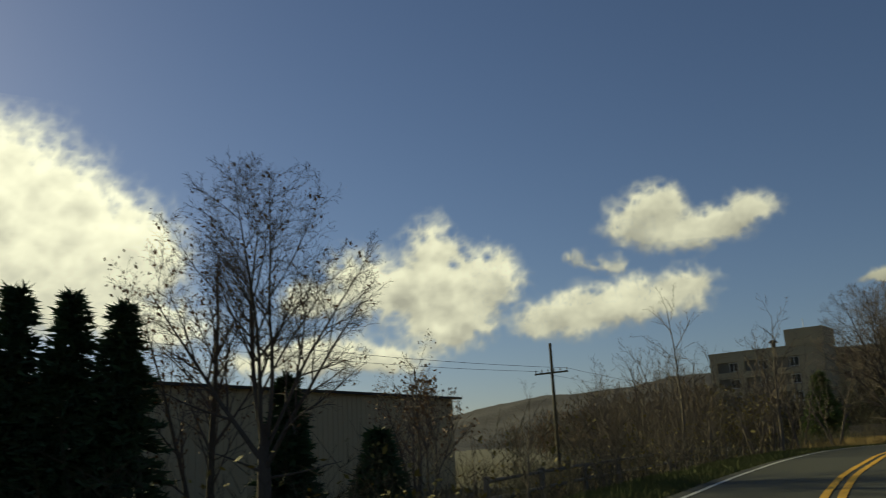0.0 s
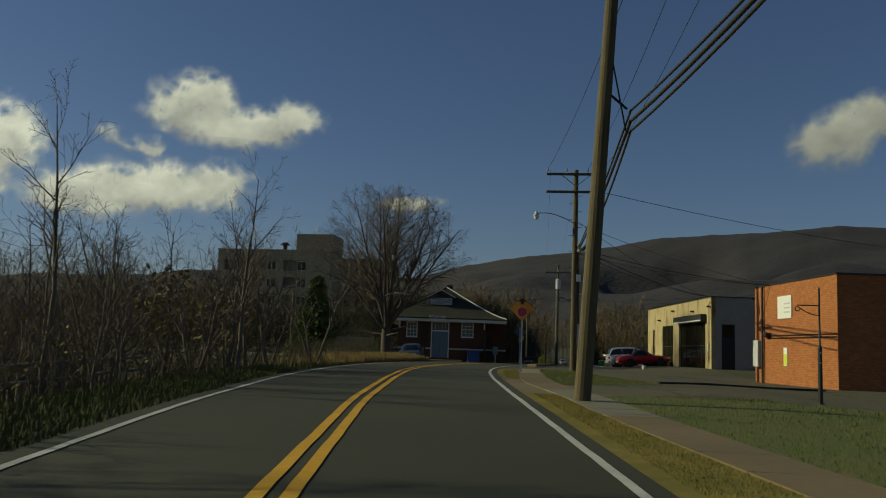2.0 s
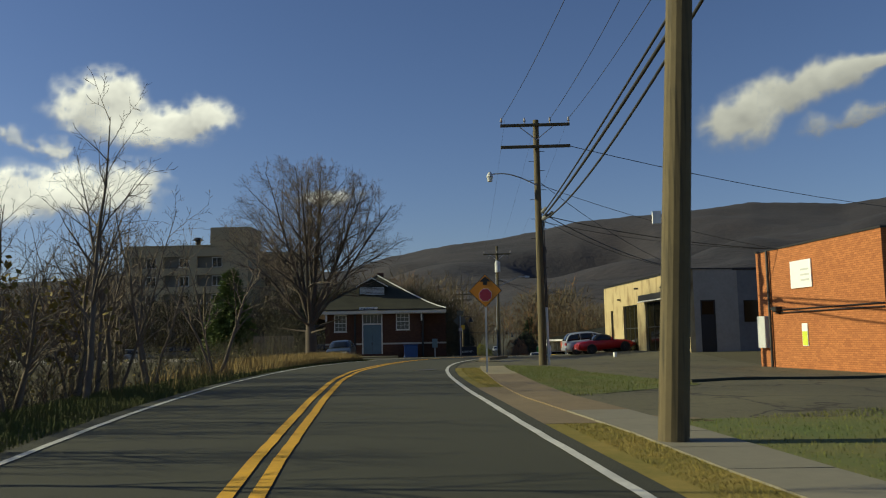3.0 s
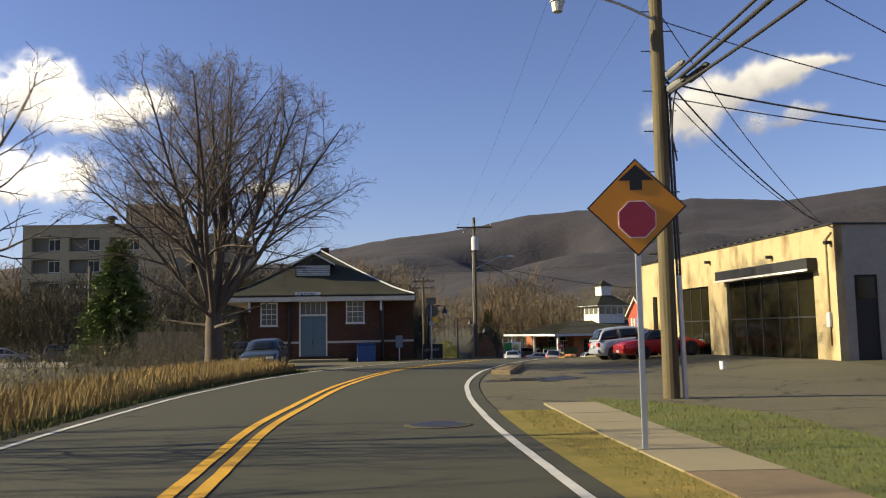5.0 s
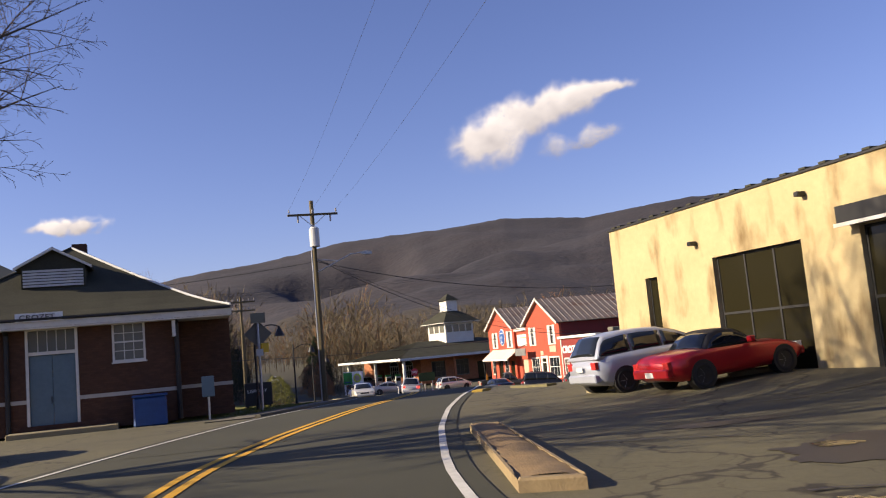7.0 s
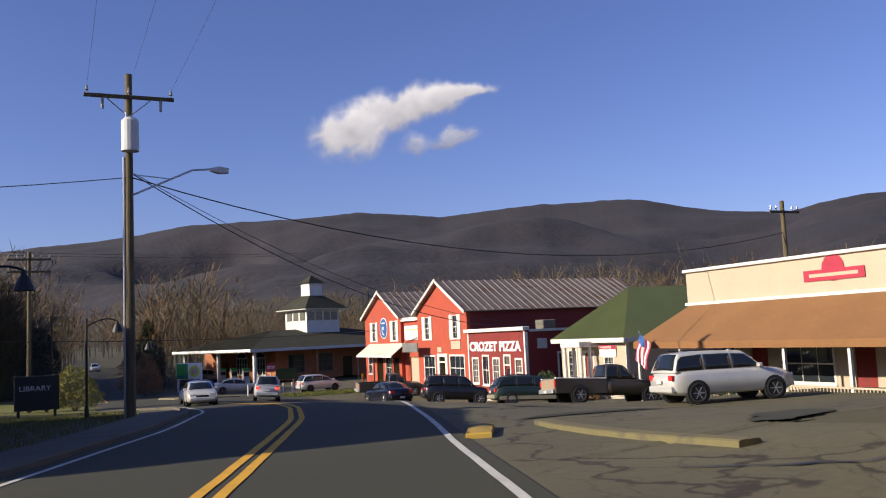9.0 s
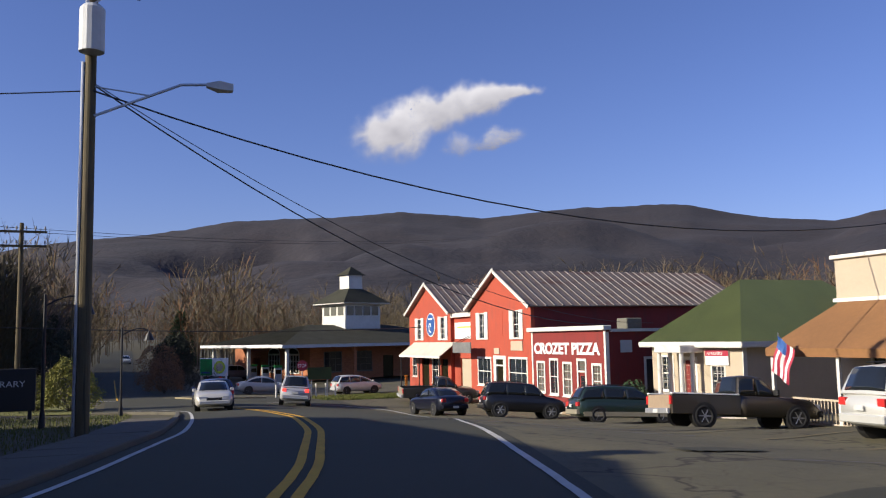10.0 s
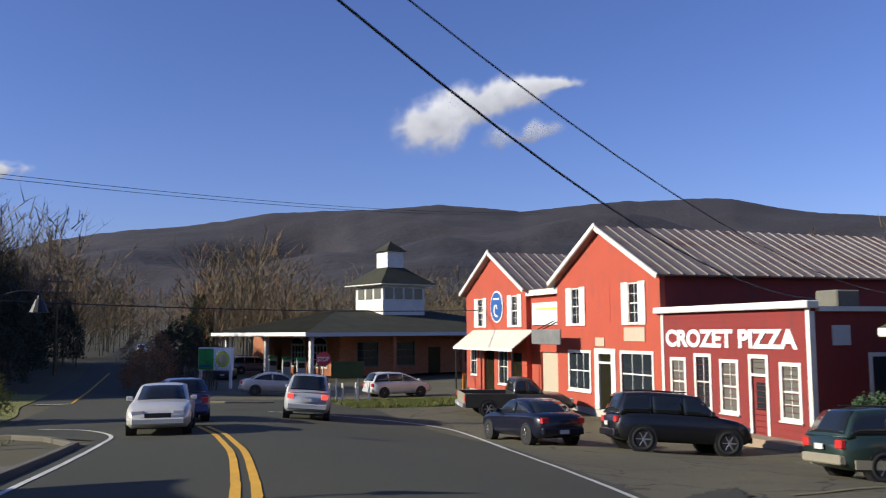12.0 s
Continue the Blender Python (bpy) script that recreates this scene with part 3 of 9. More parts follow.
def strip(name, lo, hi, y0, y1, mat, lift, step=1.0, cuts=6):
    """A sheet on the ground between two curves x = lo(y) and x = hi(y)."""
    ys = np.linspace(y0, y1, max(2, int((y1 - y0) / step) + 1))
    vs, fs = [], []
    for y in ys:
        a, b = lo(y), hi(y)
        for k in range(cuts + 1):
            x = a + (b - a) * k / cuts
            vs.append((x, y, ground(x, y) + lift))
    n = cuts + 1
    for r in range(len(ys) - 1):
        for c in range(cuts):
            fs.append((r * n + c, r * n + c + 1, r * n + n + c + 1, r * n + n + c))
    return raw(name, vs, fs, mat)


tagged(strip("road", lambda y: left_x(min(y, 93)) - 0.35 - 3.4 * ease(92.5, 97.5, y), lambda y: right_x(min(y, 93)) + 0.3, -120, 118, "asphalt", 0.035, 0.5, 10),
       "worn grey asphalt two-lane road curving downhill", "road", kind="structure")
tagged(strip("parking_lot", lambda y: right_x(min(y, 93)) + 0.28, lambda y: 13.6 - (y - 30) * 0.104 if y < 52 else 27.9 + min(1.2, (y - 52) * 0.05), 16.0, 118, "lot", 0.02, 0.5, 16),
       "patched pale asphalt parking lot in front of shops", "parking lot", kind="structure")
tagged(strip("side_street", lambda y: float(np.interp(y, [117, 150, 175, 330], [3.3, 3.1, 2.0, 2.0])), lambda y: float(np.interp(y, [117, 140, 166, 330], [8.5, 7.6, 7.4, 10])), 117, 330, "asphalt", 0.03, 3.0, 4),
       "asphalt side street running to the hills", "street", kind="structure")
tagged(strip("depot_apron", lambda y: -15, lambda y: left_x(y) - 0.3, 38, 56, "lot", 0.02, 0.5, 12), "old asphalt apron before a depot", "apron", kind="structure")
PAVE_Y, PAVE_X = [-80, -40, -20, -12.8, -9.2, -6, 0.4, 5, 10.6, 13.5, 19.5], [20.2, 11.3, 6.85, 5.5, 4.9, 4.5, 3.4, 3.05, 2.82, 2.68, 2.6]
GRASS_Y, GRASS_X = [0.6, 3.5, 8, 12.4, 16, 18, 19.6], [4.4, 7.4, 6.4, 5.45, 5.45, 4.6, 3.5]


def pave_x(y):
    """The middle line of the pavement on the sunny side."""
    return float(np.interp(y, PAVE_Y, PAVE_X))


def grass_x(y):
    """The far edge of the grass beside the garage yard."""
    return float(np.interp(y, GRASS_Y, GRASS_X))


tagged(strip("driveway", lambda y: pave_x(y) + 0.3, lambda y: 24, -4.35, 2.8, "lot", 0.02, 0.5, 10), "asphalt driveway crossing the grass verge", "driveway", kind="structure")
tagged(strip("garage_yard", lambda y: grass_x(y) - 0.3, lambda y: 24, 2.8, 16.0, "lot", 0.02, 0.5, 10), "worn asphalt yard beside a brick workshop", "yard", kind="structure")
tagged(strip("driveway_apron", lambda y: right_x(y) + 0.12, lambda y: pave_x(y) + 0.45 + 0.7 * ease(-3.6, -4.4, y), -4.75, 3.6, "stained_concrete", 0.03, 0.25, 8), "stained tan concrete driveway apron", "apron", kind="structure")
tagged(strip("forecourt", lambda y: 9.6 + (y - 117) * 0.03, lambda y: 46, 117, 160, "lot", 0.025, 1.0, 14), "pale asphalt forecourt of a filling station", "forecourt", kind="structure")


def stripe(name, path, wide, mat, y0, y1, lift=0.045, label="", step=0.5):
    vs, fs = [], []
    ys = np.arange(y0, y1 + 0.01, step)
    for k, y in enumerate(ys):
        d = (path(y + 0.2) - path(y - 0.2)) / 0.4
        h = wide / 2 * math.sqrt(1 + d * d)
        j = 0.012 * noise.noise((y * 1.7, wide * 31, 0))
        for s in (-1, 1):
            x = path(y) + s * h + j
            vs.append((x, y, ground(x, y) + lift))
    fs = [(2 * k, 2 * k + 1, 2 * k + 3, 2 * k + 2) for k in range(len(ys) - 1)]
    return tagged(raw(name, vs, fs, mat), label, "road marking", kind="structure")


stripe("centre_line", lambda y: mid_x(y) - 0.135, 0.14, "yellow_line", -110, 97.5, label="solid yellow centre line of a double pair")
stripe("centre_line", lambda y: mid_x(y) + 0.135, 0.14, "yellow_line", -110, 97.5, label="solid yellow centre line of a double pair")
stripe("edge_line", left_x, 0.11, "white_line", -110, 92, label="thin white painted line along the road edge")
stripe("edge_line", right_x, 0.115, "white_line", -110, 92, label="white painted line along the road edge")


def curl(name, pts, wide, mat, label):
    """A painted band through points on the road."""
    ps = [Vector((*p, 0)) for p in pts]
    fine = []
    for a in range(len(ps) - 1):
        p0, p1, p2, p3 = ps[max(a - 1, 0)], ps[a], ps[a + 1], ps[min(a + 2, len(ps) - 1)]
        for k in range(8):
            t = k / 8
            fine.append(0.5 * ((2 * p1) + (p2 - p0) * t + (2 * p0 - 5 * p1 + 4 * p2 - p3) * t * t + (3 * p1 - p0 - 3 * p2 + p3) * t ** 3))
    fine.append(ps[-1])
    vs = []
    for k, p in enumerate(fine):
        d = (fine[min(k + 1, len(fine) - 1)] - fine[max(k - 1, 0)]).normalized()
        for s in (-1, 1):
            q = p + Vector((-d.y, d.x, 0)) * s * wide / 2
            vs.append((q.x, q.y, ground(q.x, q.y) + 0.047))
    return tagged(raw(name, vs, [(2 * k, 2 * k + 2, 2 * k + 3, 2 * k + 1) for k in range(len(fine) - 1)], mat), label, "road marking", kind="structure")


curl("edge_line", [(right_x(91.8), 91.8), (19.6, 95), (20.15, 98.5), (20.2, 101), (19.4, 103.2), (17.6, 105.2), (14, 107)], 0.15, "white_line", "white painted line curving through the junction")
curl("edge_line", [(left_x(91.8), 91.8), (8.2, 94), (7.9, 96), (7.1, 97.9), (5.8, 99)], 0.11, "white_line", "white painted line curving at the corner")
curl("stop_line", [(5.1, 117.2), (3.5, 117.4)], 0.3, "white_line", "white stop line across a side street")
curl("centre_line", [(5.2, 117.5), (5.1, 135), (5.0, 160)], 0.12, "yellow_line", "yellow centre line of a side street")

# parking bay stripes beside the shops
for k in range(6):
    y = 66.5 + 3.1 * k
    curl("bay_line", [(19.5, y - 1.2), (24.5, y)], 0.09, "faded_yellow", "faded yellow parking bay line")

SKYLINE = [(-110, 2.0), (-70, 2.4), (-50, 2.2), (-38.2, 2.7), (-34, 3.6), (-30.6, 3.9), (-27, 4.1), (-24, 4.6), (-20, 4.75), (-14, 4.7), (-8.9, 4.8), (-5.9, 5.7), (-3.4, 6.2), (0.3, 6.65),
           (4, 7.2), (6.8, 7.75), (9.6, 7.95), (13.5, 8.1), (18.2, 8.45), (20.8, 8.2), (23.6, 7.95), (26.5, 8.15), (30, 8.4), (36.7, 8.35), (39, 7.7), (42, 7.1), (45.4, 6.7), (48, 7.2),
           (50.5, 7.4), (60, 7.0), (80, 5.0), (110, 3.0)]
sk = np.array(SKYLINE)
AZ = np.linspace(-110, 110, 560)
RR = np.r_[np.linspace(520, 2900, 60), np.linspace(3000, 3800, 8)]
vs = []
for az in AZ:
    el = np.interp(az, sk[:, 0], sk[:, 1]) + 0.05 * noise.noise((az * 1.3, 0, 5)) + 0.035 * noise.noise((az * 6, 0, 9))
    top = 2900 * math.tan(radians(el))
    for r in RR:
        x, y = r * math.sin(radians(az)), 30 + r * math.cos(radians(az))
        t = min((r - 520) / 2380, 1.0)
        lift = top * (0.25 * t + 0.75 * t ** 1.7) if r <= 2900 else top * (1 - (r - 2900) / 1500)
        ridges = noise.fractal((x / 620, y / 620, 3.0), 1.3, 2.1, 3) * 105 * t * (1 - t) ** 0.6 * 2
        ridges += noise.fractal((x / 140, y / 140, 7.0), 0.7, 2.1, 3) * 9 * min(1, t * 4) * (1 - 0.7 * t)
        ridges += noise.fractal((x / 230, y / 230, 11.0), 0.9, 2.1, 2) * 26 * min(1, t * 3) * (1 - t) ** 0.5
        spur = ease(-12, -1, az) * 26 - ease(-1, 9.8, az) * 112 + ease(9.6, 12.6, az) * 86
        ridges += spur * ease(0.36, 0.56, t) * (1 - ease(0.72, 0.95, t))
        vs.append((x, y, (lift + min(ridges, lift * 0.8 + 4) - 4) if r <= 2900 else lift))
n = len(RR)
# ridge colours shifted to blue: distance haze is mixed into them
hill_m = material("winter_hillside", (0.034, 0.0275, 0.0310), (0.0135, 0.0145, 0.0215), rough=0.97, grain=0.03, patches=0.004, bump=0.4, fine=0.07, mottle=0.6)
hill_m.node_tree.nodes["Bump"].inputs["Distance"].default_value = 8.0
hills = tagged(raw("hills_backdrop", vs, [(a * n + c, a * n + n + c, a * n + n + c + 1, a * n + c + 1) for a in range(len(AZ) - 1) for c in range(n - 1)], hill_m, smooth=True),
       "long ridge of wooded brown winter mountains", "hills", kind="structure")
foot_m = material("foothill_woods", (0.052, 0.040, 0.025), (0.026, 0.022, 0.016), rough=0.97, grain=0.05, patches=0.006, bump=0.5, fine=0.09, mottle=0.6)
foot_m.node_tree.nodes["Bump"].inputs["Distance"].default_value = 8.0
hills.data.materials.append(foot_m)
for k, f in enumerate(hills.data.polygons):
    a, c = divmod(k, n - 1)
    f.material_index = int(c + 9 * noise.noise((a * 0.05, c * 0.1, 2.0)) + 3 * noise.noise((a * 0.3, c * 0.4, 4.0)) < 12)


def cloud(label, blobs, bright, seed, ragged=1.0):
    """A cloud far off: a fine curved sheet whose thickness comes from soft blobs (azimuth, elevation, half width, half height)."""
    b = np.array(blobs, float) * (1, 1, 1 + 0.22 * ragged, 1 + 0.22 * ragged)
    a0, a1 = (b[:, 0] - b[:, 2]).min() - 2.5, (b[:, 0] + b[:, 2]).max() + 2.5
    e0, e1 = (b[:, 1] - b[:, 3]).min() - 1.8, (b[:, 1] + b[:, 3]).max() + 1.8
    fine = 0.15 if a1 - a0 > 20 else 0.1
    nu, nv = int((a1 - a0) / fine), int((e1 - e0) / fine)
    vs, thick, lit = [], [], []
    for j in range(nv + 1):
        for i in range(nu + 1):
            az, el = a0 + (a1 - a0) * i / nu, e0 + (e1 - e0) * j / nv
            wx = az + 0.55 * noise.fractal((az * 0.5, el * 0.5, seed), 0.9, 2.0, 4)
            we = el + 0.4 * noise.fractal((az * 0.5, el * 0.5, seed + 9), 0.9, 2.0, 4)
            d = np.exp(-(((wx - b[:, 0]) / b[:, 2]) ** 2 + ((we - b[:, 1]) / b[:, 3]) ** 2) * 0.95).sum()
            puff = sum(abs(noise.noise((az * f, el * f * 1.15, seed + f))) / f ** 0.8 for f in (0.8, 1.6, 3.2))
            d += ragged * (0.62 * (0.55 - puff) + 0.18 * noise.fractal((az * 0.9, el * 0.9, seed + 3), 0.9, 2.1, 5)) * min(1, d * 1.6)
            thick.append(d)
            near = np.exp(-(((az - b[:, 0]) / b[:, 2]) ** 2 + ((el - b[:, 1]) / b[:, 3]) ** 2)) + 1e-9
            height = float((near * (el - b[:, 1]) / b[:, 3]).sum() / near.sum())
            lit.append(0.58 + 0.28 * max(-1.5, min(1.5, height)) + 0.36 * ragged * noise.fractal((az * 0.5, el * 0.7, seed + 6), 1.0, 2.1, 3) + 0.16 * ragged * (0.45 - puff))
            ra, re = radians(az), radians(el)
            vs.append((4200 * math.sin(ra) * math.cos(re), 20 + 4200 * math.cos(ra) * math.cos(re), 1.3 + 4200 * math.sin(re)))
    ob = raw("cloud_backdrop", vs, [(j * (nu + 1) + i, j * (nu + 1) + i + 1, (j + 1) * (nu + 1) + i + 1, (j + 1) * (nu + 1) + i) for j in range(nv) for i in range(nu)], "wire", smooth=True)
    at = ob.data.attributes.new("thickness", "FLOAT", "POINT")
    at.data.foreach_set("value", thick)
    at = ob.data.attributes.new("lit", "FLOAT", "POINT")
    at.data.foreach_set("value", lit)
    m = bpy.data.materials.new("cloud")
    m.use_nodes = True
    nn, l = m.node_tree.nodes, m.node_tree.links
    nn.remove(nn["Principled BSDF"])
    out = nn["Material Output"]
    attr, em, tr, mx = nn.new("ShaderNodeAttribute"), nn.new("ShaderNodeEmission"), nn.new("ShaderNodeBsdfTransparent"), nn.new("ShaderNodeMixShader")
    attr.attribute_name = "thickness"
    cover, shade = nn.new("ShaderNodeMapRange"), nn.new("ShaderNodeValToRGB")
    cover.interpolation_type = "SMOOTHSTEP"
    cover.inputs["From Min"].default_value, cover.inputs["From Max"].default_value = 0.12, 0.90
    l.new(attr.outputs["Fac"], cover.inputs["Value"])
    lit_attr = nn.new("ShaderNodeAttribute")
    lit_attr.attribute_name = "lit"
    l.new(lit_attr.outputs["Fac"], shade.inputs["Fac"])
    shade.color_ramp.elements[0].position, shade.color_ramp.elements[1].position = 0.2, 0.85
    shade.color_ramp.elements[0].color, shade.color_ramp.elements[1].color = (0.46, 0.43, 0.40, 1), (1.0, 0.93, 0.80, 1)
    em.inputs["Strength"].default_value = bright
    l.new(shade.outputs["Color"], em.inputs["Color"])
    l.new(cover.outputs[0], mx.inputs["Fac"])
    l.new(tr.outputs[0], mx.inputs[1])
    l.new(em.outputs[0], mx.inputs[2])
    l.new(mx.outputs[0], out.inputs["Surface"])
    ob.data.materials.clear()
    ob.data.materials.append(m)
    ob.visible_shadow = False
    return tagged(ob, label, "cloud", kind="structure")


cloud("bright white cumulus bank near the sun", [(-67, 17, 4.2, 3.5), (-62, 14.5, 4.2, 2.6), (-66, 11.5, 5, 2.0), (-59, 13, 2.4, 1.6), (-58, 9, 3.5, 1.2), (-72, 14, 5, 5), (-80, 12, 7, 4)], 1.4, 1.0, 0.7)
cloud("sunlit cumulus over the hills", [(-44.3, 11.6, 2.2, 1.9), (-41.5, 11.2, 1.3, 1.1), (-39.3, 13.6, 1.3, 1.9), (-38, 10.6, 2.3, 1.9), (-35.4, 11.8, 1.7, 1.5), (-38.4, 8.4, 2.0, 0.9), (-46.5, 7.2, 2.6, 0.8), (-50, 6.6, 3.2, 0.8), (-42.5, 6.5, 2.2, 0.6), (-48.3, 10.6, 1.3, 0.9)], 1.1, 2.0, 0.95)
cloud("flat-based cumulus low over the ridge", [(-31.8, 8.7, 2.0, 1.0), (-29, 9.2, 2.0, 1.2), (-25.5, 9.6, 2.0, 1.2), (-22.3, 10.0, 1.6, 1.2)], 1.0, 3.0, 0.75)
cloud("small cumulus high in the sky", [(-25.6, 14.6, 1.5, 1.2), (-23.6, 15.6, 1.5, 1.2), (-22.6, 13.4, 1.6, 0.8), (-20.3, 13.9, 1.6, 0.9), (-17.8, 14.7, 1.4, 0.9)], 0.95, 4.0, 0.75)
cloud("wisps of thin cloud", [(-27.2, 12.1, 0.7, 0.6), (-29.2, 12.7, 0.7, 0.4)], 0.9, 4.5)
cloud("soft white cloud above the ridge", [(16.7, 13.3, 1.5, 1.2), (18.3, 13.9, 1.4, 1.3), (20.4, 14.9, 1.4, 0.9), (22.5, 15.4, 1.4, 0.9), (24.4, 15.8, 1.2, 0.8), (26.2, 16.0, 1.2, 0.35)], 0.60, 5.0, 0.42)
cloud("small soft cloud above the ridge", [(21.9, 12.7, 0.75, 0.65), (24.0, 12.9, 0.8, 0.4), (25.0, 13.3, 1.0, 0.5)], 0.5, 6.0, 0.4)
cloud("small low cloud in clear sky", [(-9.0, 9.6, 1.3, 0.4), (-11, 9.4, 0.8, 0.3)], 0.6, 7.0)

# ---- buildings ----


def facing(p, q, z):
    """The frame of a building whose front runs from p to q, with its face to the right of that way."""
    return pose(p[0], p[1], z, 0, 0, math.degrees(math.atan2(q[1] - p[1], q[0] - p[0])))


# the brick depot
D = thing("depot", facing((-11.0, 56.14), (-0.64, 57.04), -0.2), "old red brick railway depot with a hipped shingle roof", "building")
DL, DD, DH = 10.4, 25.0, 4.0
holes = [(0.85, 1.75, 2.3, 3.6), (3.25, 4.8, 0.0, 3.68), (6.15, 7.15, 2.4, 3.7)]
STEP, BACK = 8.35, 1.25
part("front_wall", wall(bmesh.new(), STEP, DH, 0.35, holes), "depot_brick", D)
part("return_wall", boxed(STEP - 0.35, STEP, 0.35, BACK + 0.35, 0, DH), "depot_brick", D)
part("front_wall", boxed(STEP, DL, BACK, BACK + 0.35, 0, DH), "depot_brick", D)
bm = bmesh.new()
box(bm, 0, 0.35, 0.35, DD, 0, DH)
box(bm, 0.35, DL, DD - 0.35, DD, 0, DH)
part("back_wall", bm, "depot_brick", D)
side = wall(bmesh.new(), DD - BACK - 0.35, DH, 0.35, [(3 + 5 * k, 4.1 + 5 * k, 2.2, 3.6) for k in range(4)])
bmesh.ops.transform(side, matrix=pose(DL, BACK + 0.35, 0, 0, 0, 90), verts=side.verts)
part("side_wall", side, "depot_brick", D)
for band in ((0, 3.15, -0.03, 0), (4.9, STEP + 0.03, -0.03, 0), (STEP + 0.035, DL + 0.03, BACK - 0.03, BACK)):
    part("stone_band", boxed(*band, 1.1, 1.24), "stone", D)
part("stone_base", box(boxed(-0.04, STEP + 0.04, -0.06, 0.0, 0, 0.3), STEP + 0.045, DL + 0.04, BACK - 0.06, BACK, 0, 0.3), "depot_brick", D)
for a, b, c, d in (holes[0], holes[2]):
    sash(D, a, b, c, d, 3, 4, pane="pale_glass", border=0.08)
dr = part("door", wall(bmesh.new(), 1.75, 3.78, 0.12, [(3.25, 4.8, 0, 2.8), (3.25, 4.8, 2.92, 3.68)], -0.03, 3.15, 0), "white_paint", D, "blue double door under a white transom")
for k in range(2):
    leaf = part("door_leaf", boxed(3.26 + 0.77 * k, 4.02 + 0.77 * k, 0.05, 0.1, 0.02, 2.79, bevel=0.008), "blue_door", dr)
part("handle", boxed(3.96, 3.99, -0.02, 0.05, 1.05, 1.3), "dark_steel", dr)
bm = boxed(3.25, 4.8, 0.09, 0.1, 2.92, 3.68)
part("transom_pane", bm, "pale_glass", dr)
bm = bmesh.new()
for k in range(1, 5):
    x = 3.25 + 1.55 * k / 5
    box(bm, x - 0.012, x + 0.012, 0.06, 0.09, 2.92, 3.68)
part("glazing_bars", bm, "white_paint", dr)
part("door_step", boxed(2.6, 6.2, -1.2, -0.07, -0.1, 0.13, bevel=0.02), "concrete", D)
o, ez = 0.62, 4.12
xa, xb, xm = -1.6, DL - 0.05, 4.35
e = [(xa, -o, ez), (xb, -o, ez), (xb, DD + o, ez), (xa, DD + o, ez)]
r0, r1 = (xm, 5.6, 7.45), (xm, DD - 5.6, 7.45)
# the slopes flatten towards the eaves: each is built in courses from the eave up to the ridge
curve = [(0.0, 0.0), (0.12, 0.075), (0.24, 0.175), (0.40, 0.335), (0.7, 0.66), (1.0, 1.0)]


def on_slope(low, high, k):
    f, h = curve[k]
    return Vector((low[0] + (high[0] - low[0]) * f, low[1] + (high[1] - low[1]) * f, low[2] + (high[2] - low[2]) * h))


for name, (a, b), (c, d) in (("roof_front", (e[0], e[1]), (r0, r0)), ("roof_side", (e[1], e[2]), (r0, r1)), ("roof_back", (e[2], e[3]), (r1, r1)), ("roof_side", (e[3], e[0]), (r1, r0))):
    bm = bmesh.new()
    for low in (0.0, 0.14):
        rows = [[bm.verts.new(on_slope(p, q, k) - Vector((0, 0, low))) for p, q in ((a, c), (b, d))] for k in range(6)]
        for k in range(5):
            f = (rows[k][0], rows[k][1], rows[k + 1][1], rows[k + 1][0])
            bm.faces.new(f if low == 0 else f[::-1])
    bmesh.ops.remove_doubles(bm, verts=bm.verts, dist=1e-4)
    part(name, bm, "slate", D)
for a, b in ((e[0], r0), (e[1], r0), (e[2], r1), (e[3], r1)):
    path = [(on_slope(a, b, k) + Vector((0, 0, 0.02)), 0.06) for k in range(6)]
    bm = bmesh.new()
    for (p, _), (q, _) in zip(path, path[1:]):
        cyl(bm, p, q, 0.055, n=6)
    # only the right front cap is pale: sunlight on it is painted in
    part("hip_cap", bm, "grey_paint" if a is e[1] else "slate", D, "pale metal hip cap" if a is e[1] else "")
part("ridge_cap", cyl(bmesh.new(), r0, r1, 0.07, n=6), "slate", D)
bm = bmesh.new()
box(bm, xa, xb, -o - 0.03, -o, ez - 0.34, ez - 0.12)
box(bm, xb, xb + 0.03, -o, DD + o, ez - 0.34, ez - 0.12)
box(bm, xa - 0.03, xa, -o, DD + o, ez - 0.34, ez - 0.12)
part("fascia", bm, "white_paint", D)
part("gutter", boxed(xa, xb, -o - 0.13, -o - 0.035, ez - 0.11, ez - 0.02, bevel=0.02), "trim", D)
part("soffit", boxed(xa, xb, -o, DD + o, ez - 0.4, ez - 0.345), "white_paint", D)
for x in (0.05, 8.2):
    part("bracket", prism(bmesh.new(), [(x, 3.1), (x + 0.12, 3.1), (x + 0.12, 3.7), (x, 3.7)], -0.5, 0.0), "white_paint", D)
for x in (2.55, 8.35):
    bm = cyl(bmesh.new(), (x, -0.08, 0.05), (x, -0.08, 3.6), 0.09, n=8)
    cyl(bm, (x, -0.08, 3.6), (x, -o + 0.1, 3.85), 0.08, n=8)
    part("downspout", bm, "dark_steel", D)
gx0 = 3.95
dm = part("gablet", prism(bmesh.new(), [(gx0 - 1.15, 5.2), (gx0 + 1.15, 5.2), (gx0 + 1.15, 6.3), (gx0, 6.92), (gx0 - 1.15, 6.3)], 2.2, 4.9), "slate", D, "small shingled roof gablet")
for k in range(6):
    part("louvre", boxed(gx0 - 1.08, gx0 + 1.08, 2.13, 2.2, 5.5 + 0.115 * k, 5.58 + 0.115 * k), "grey_paint", dm)
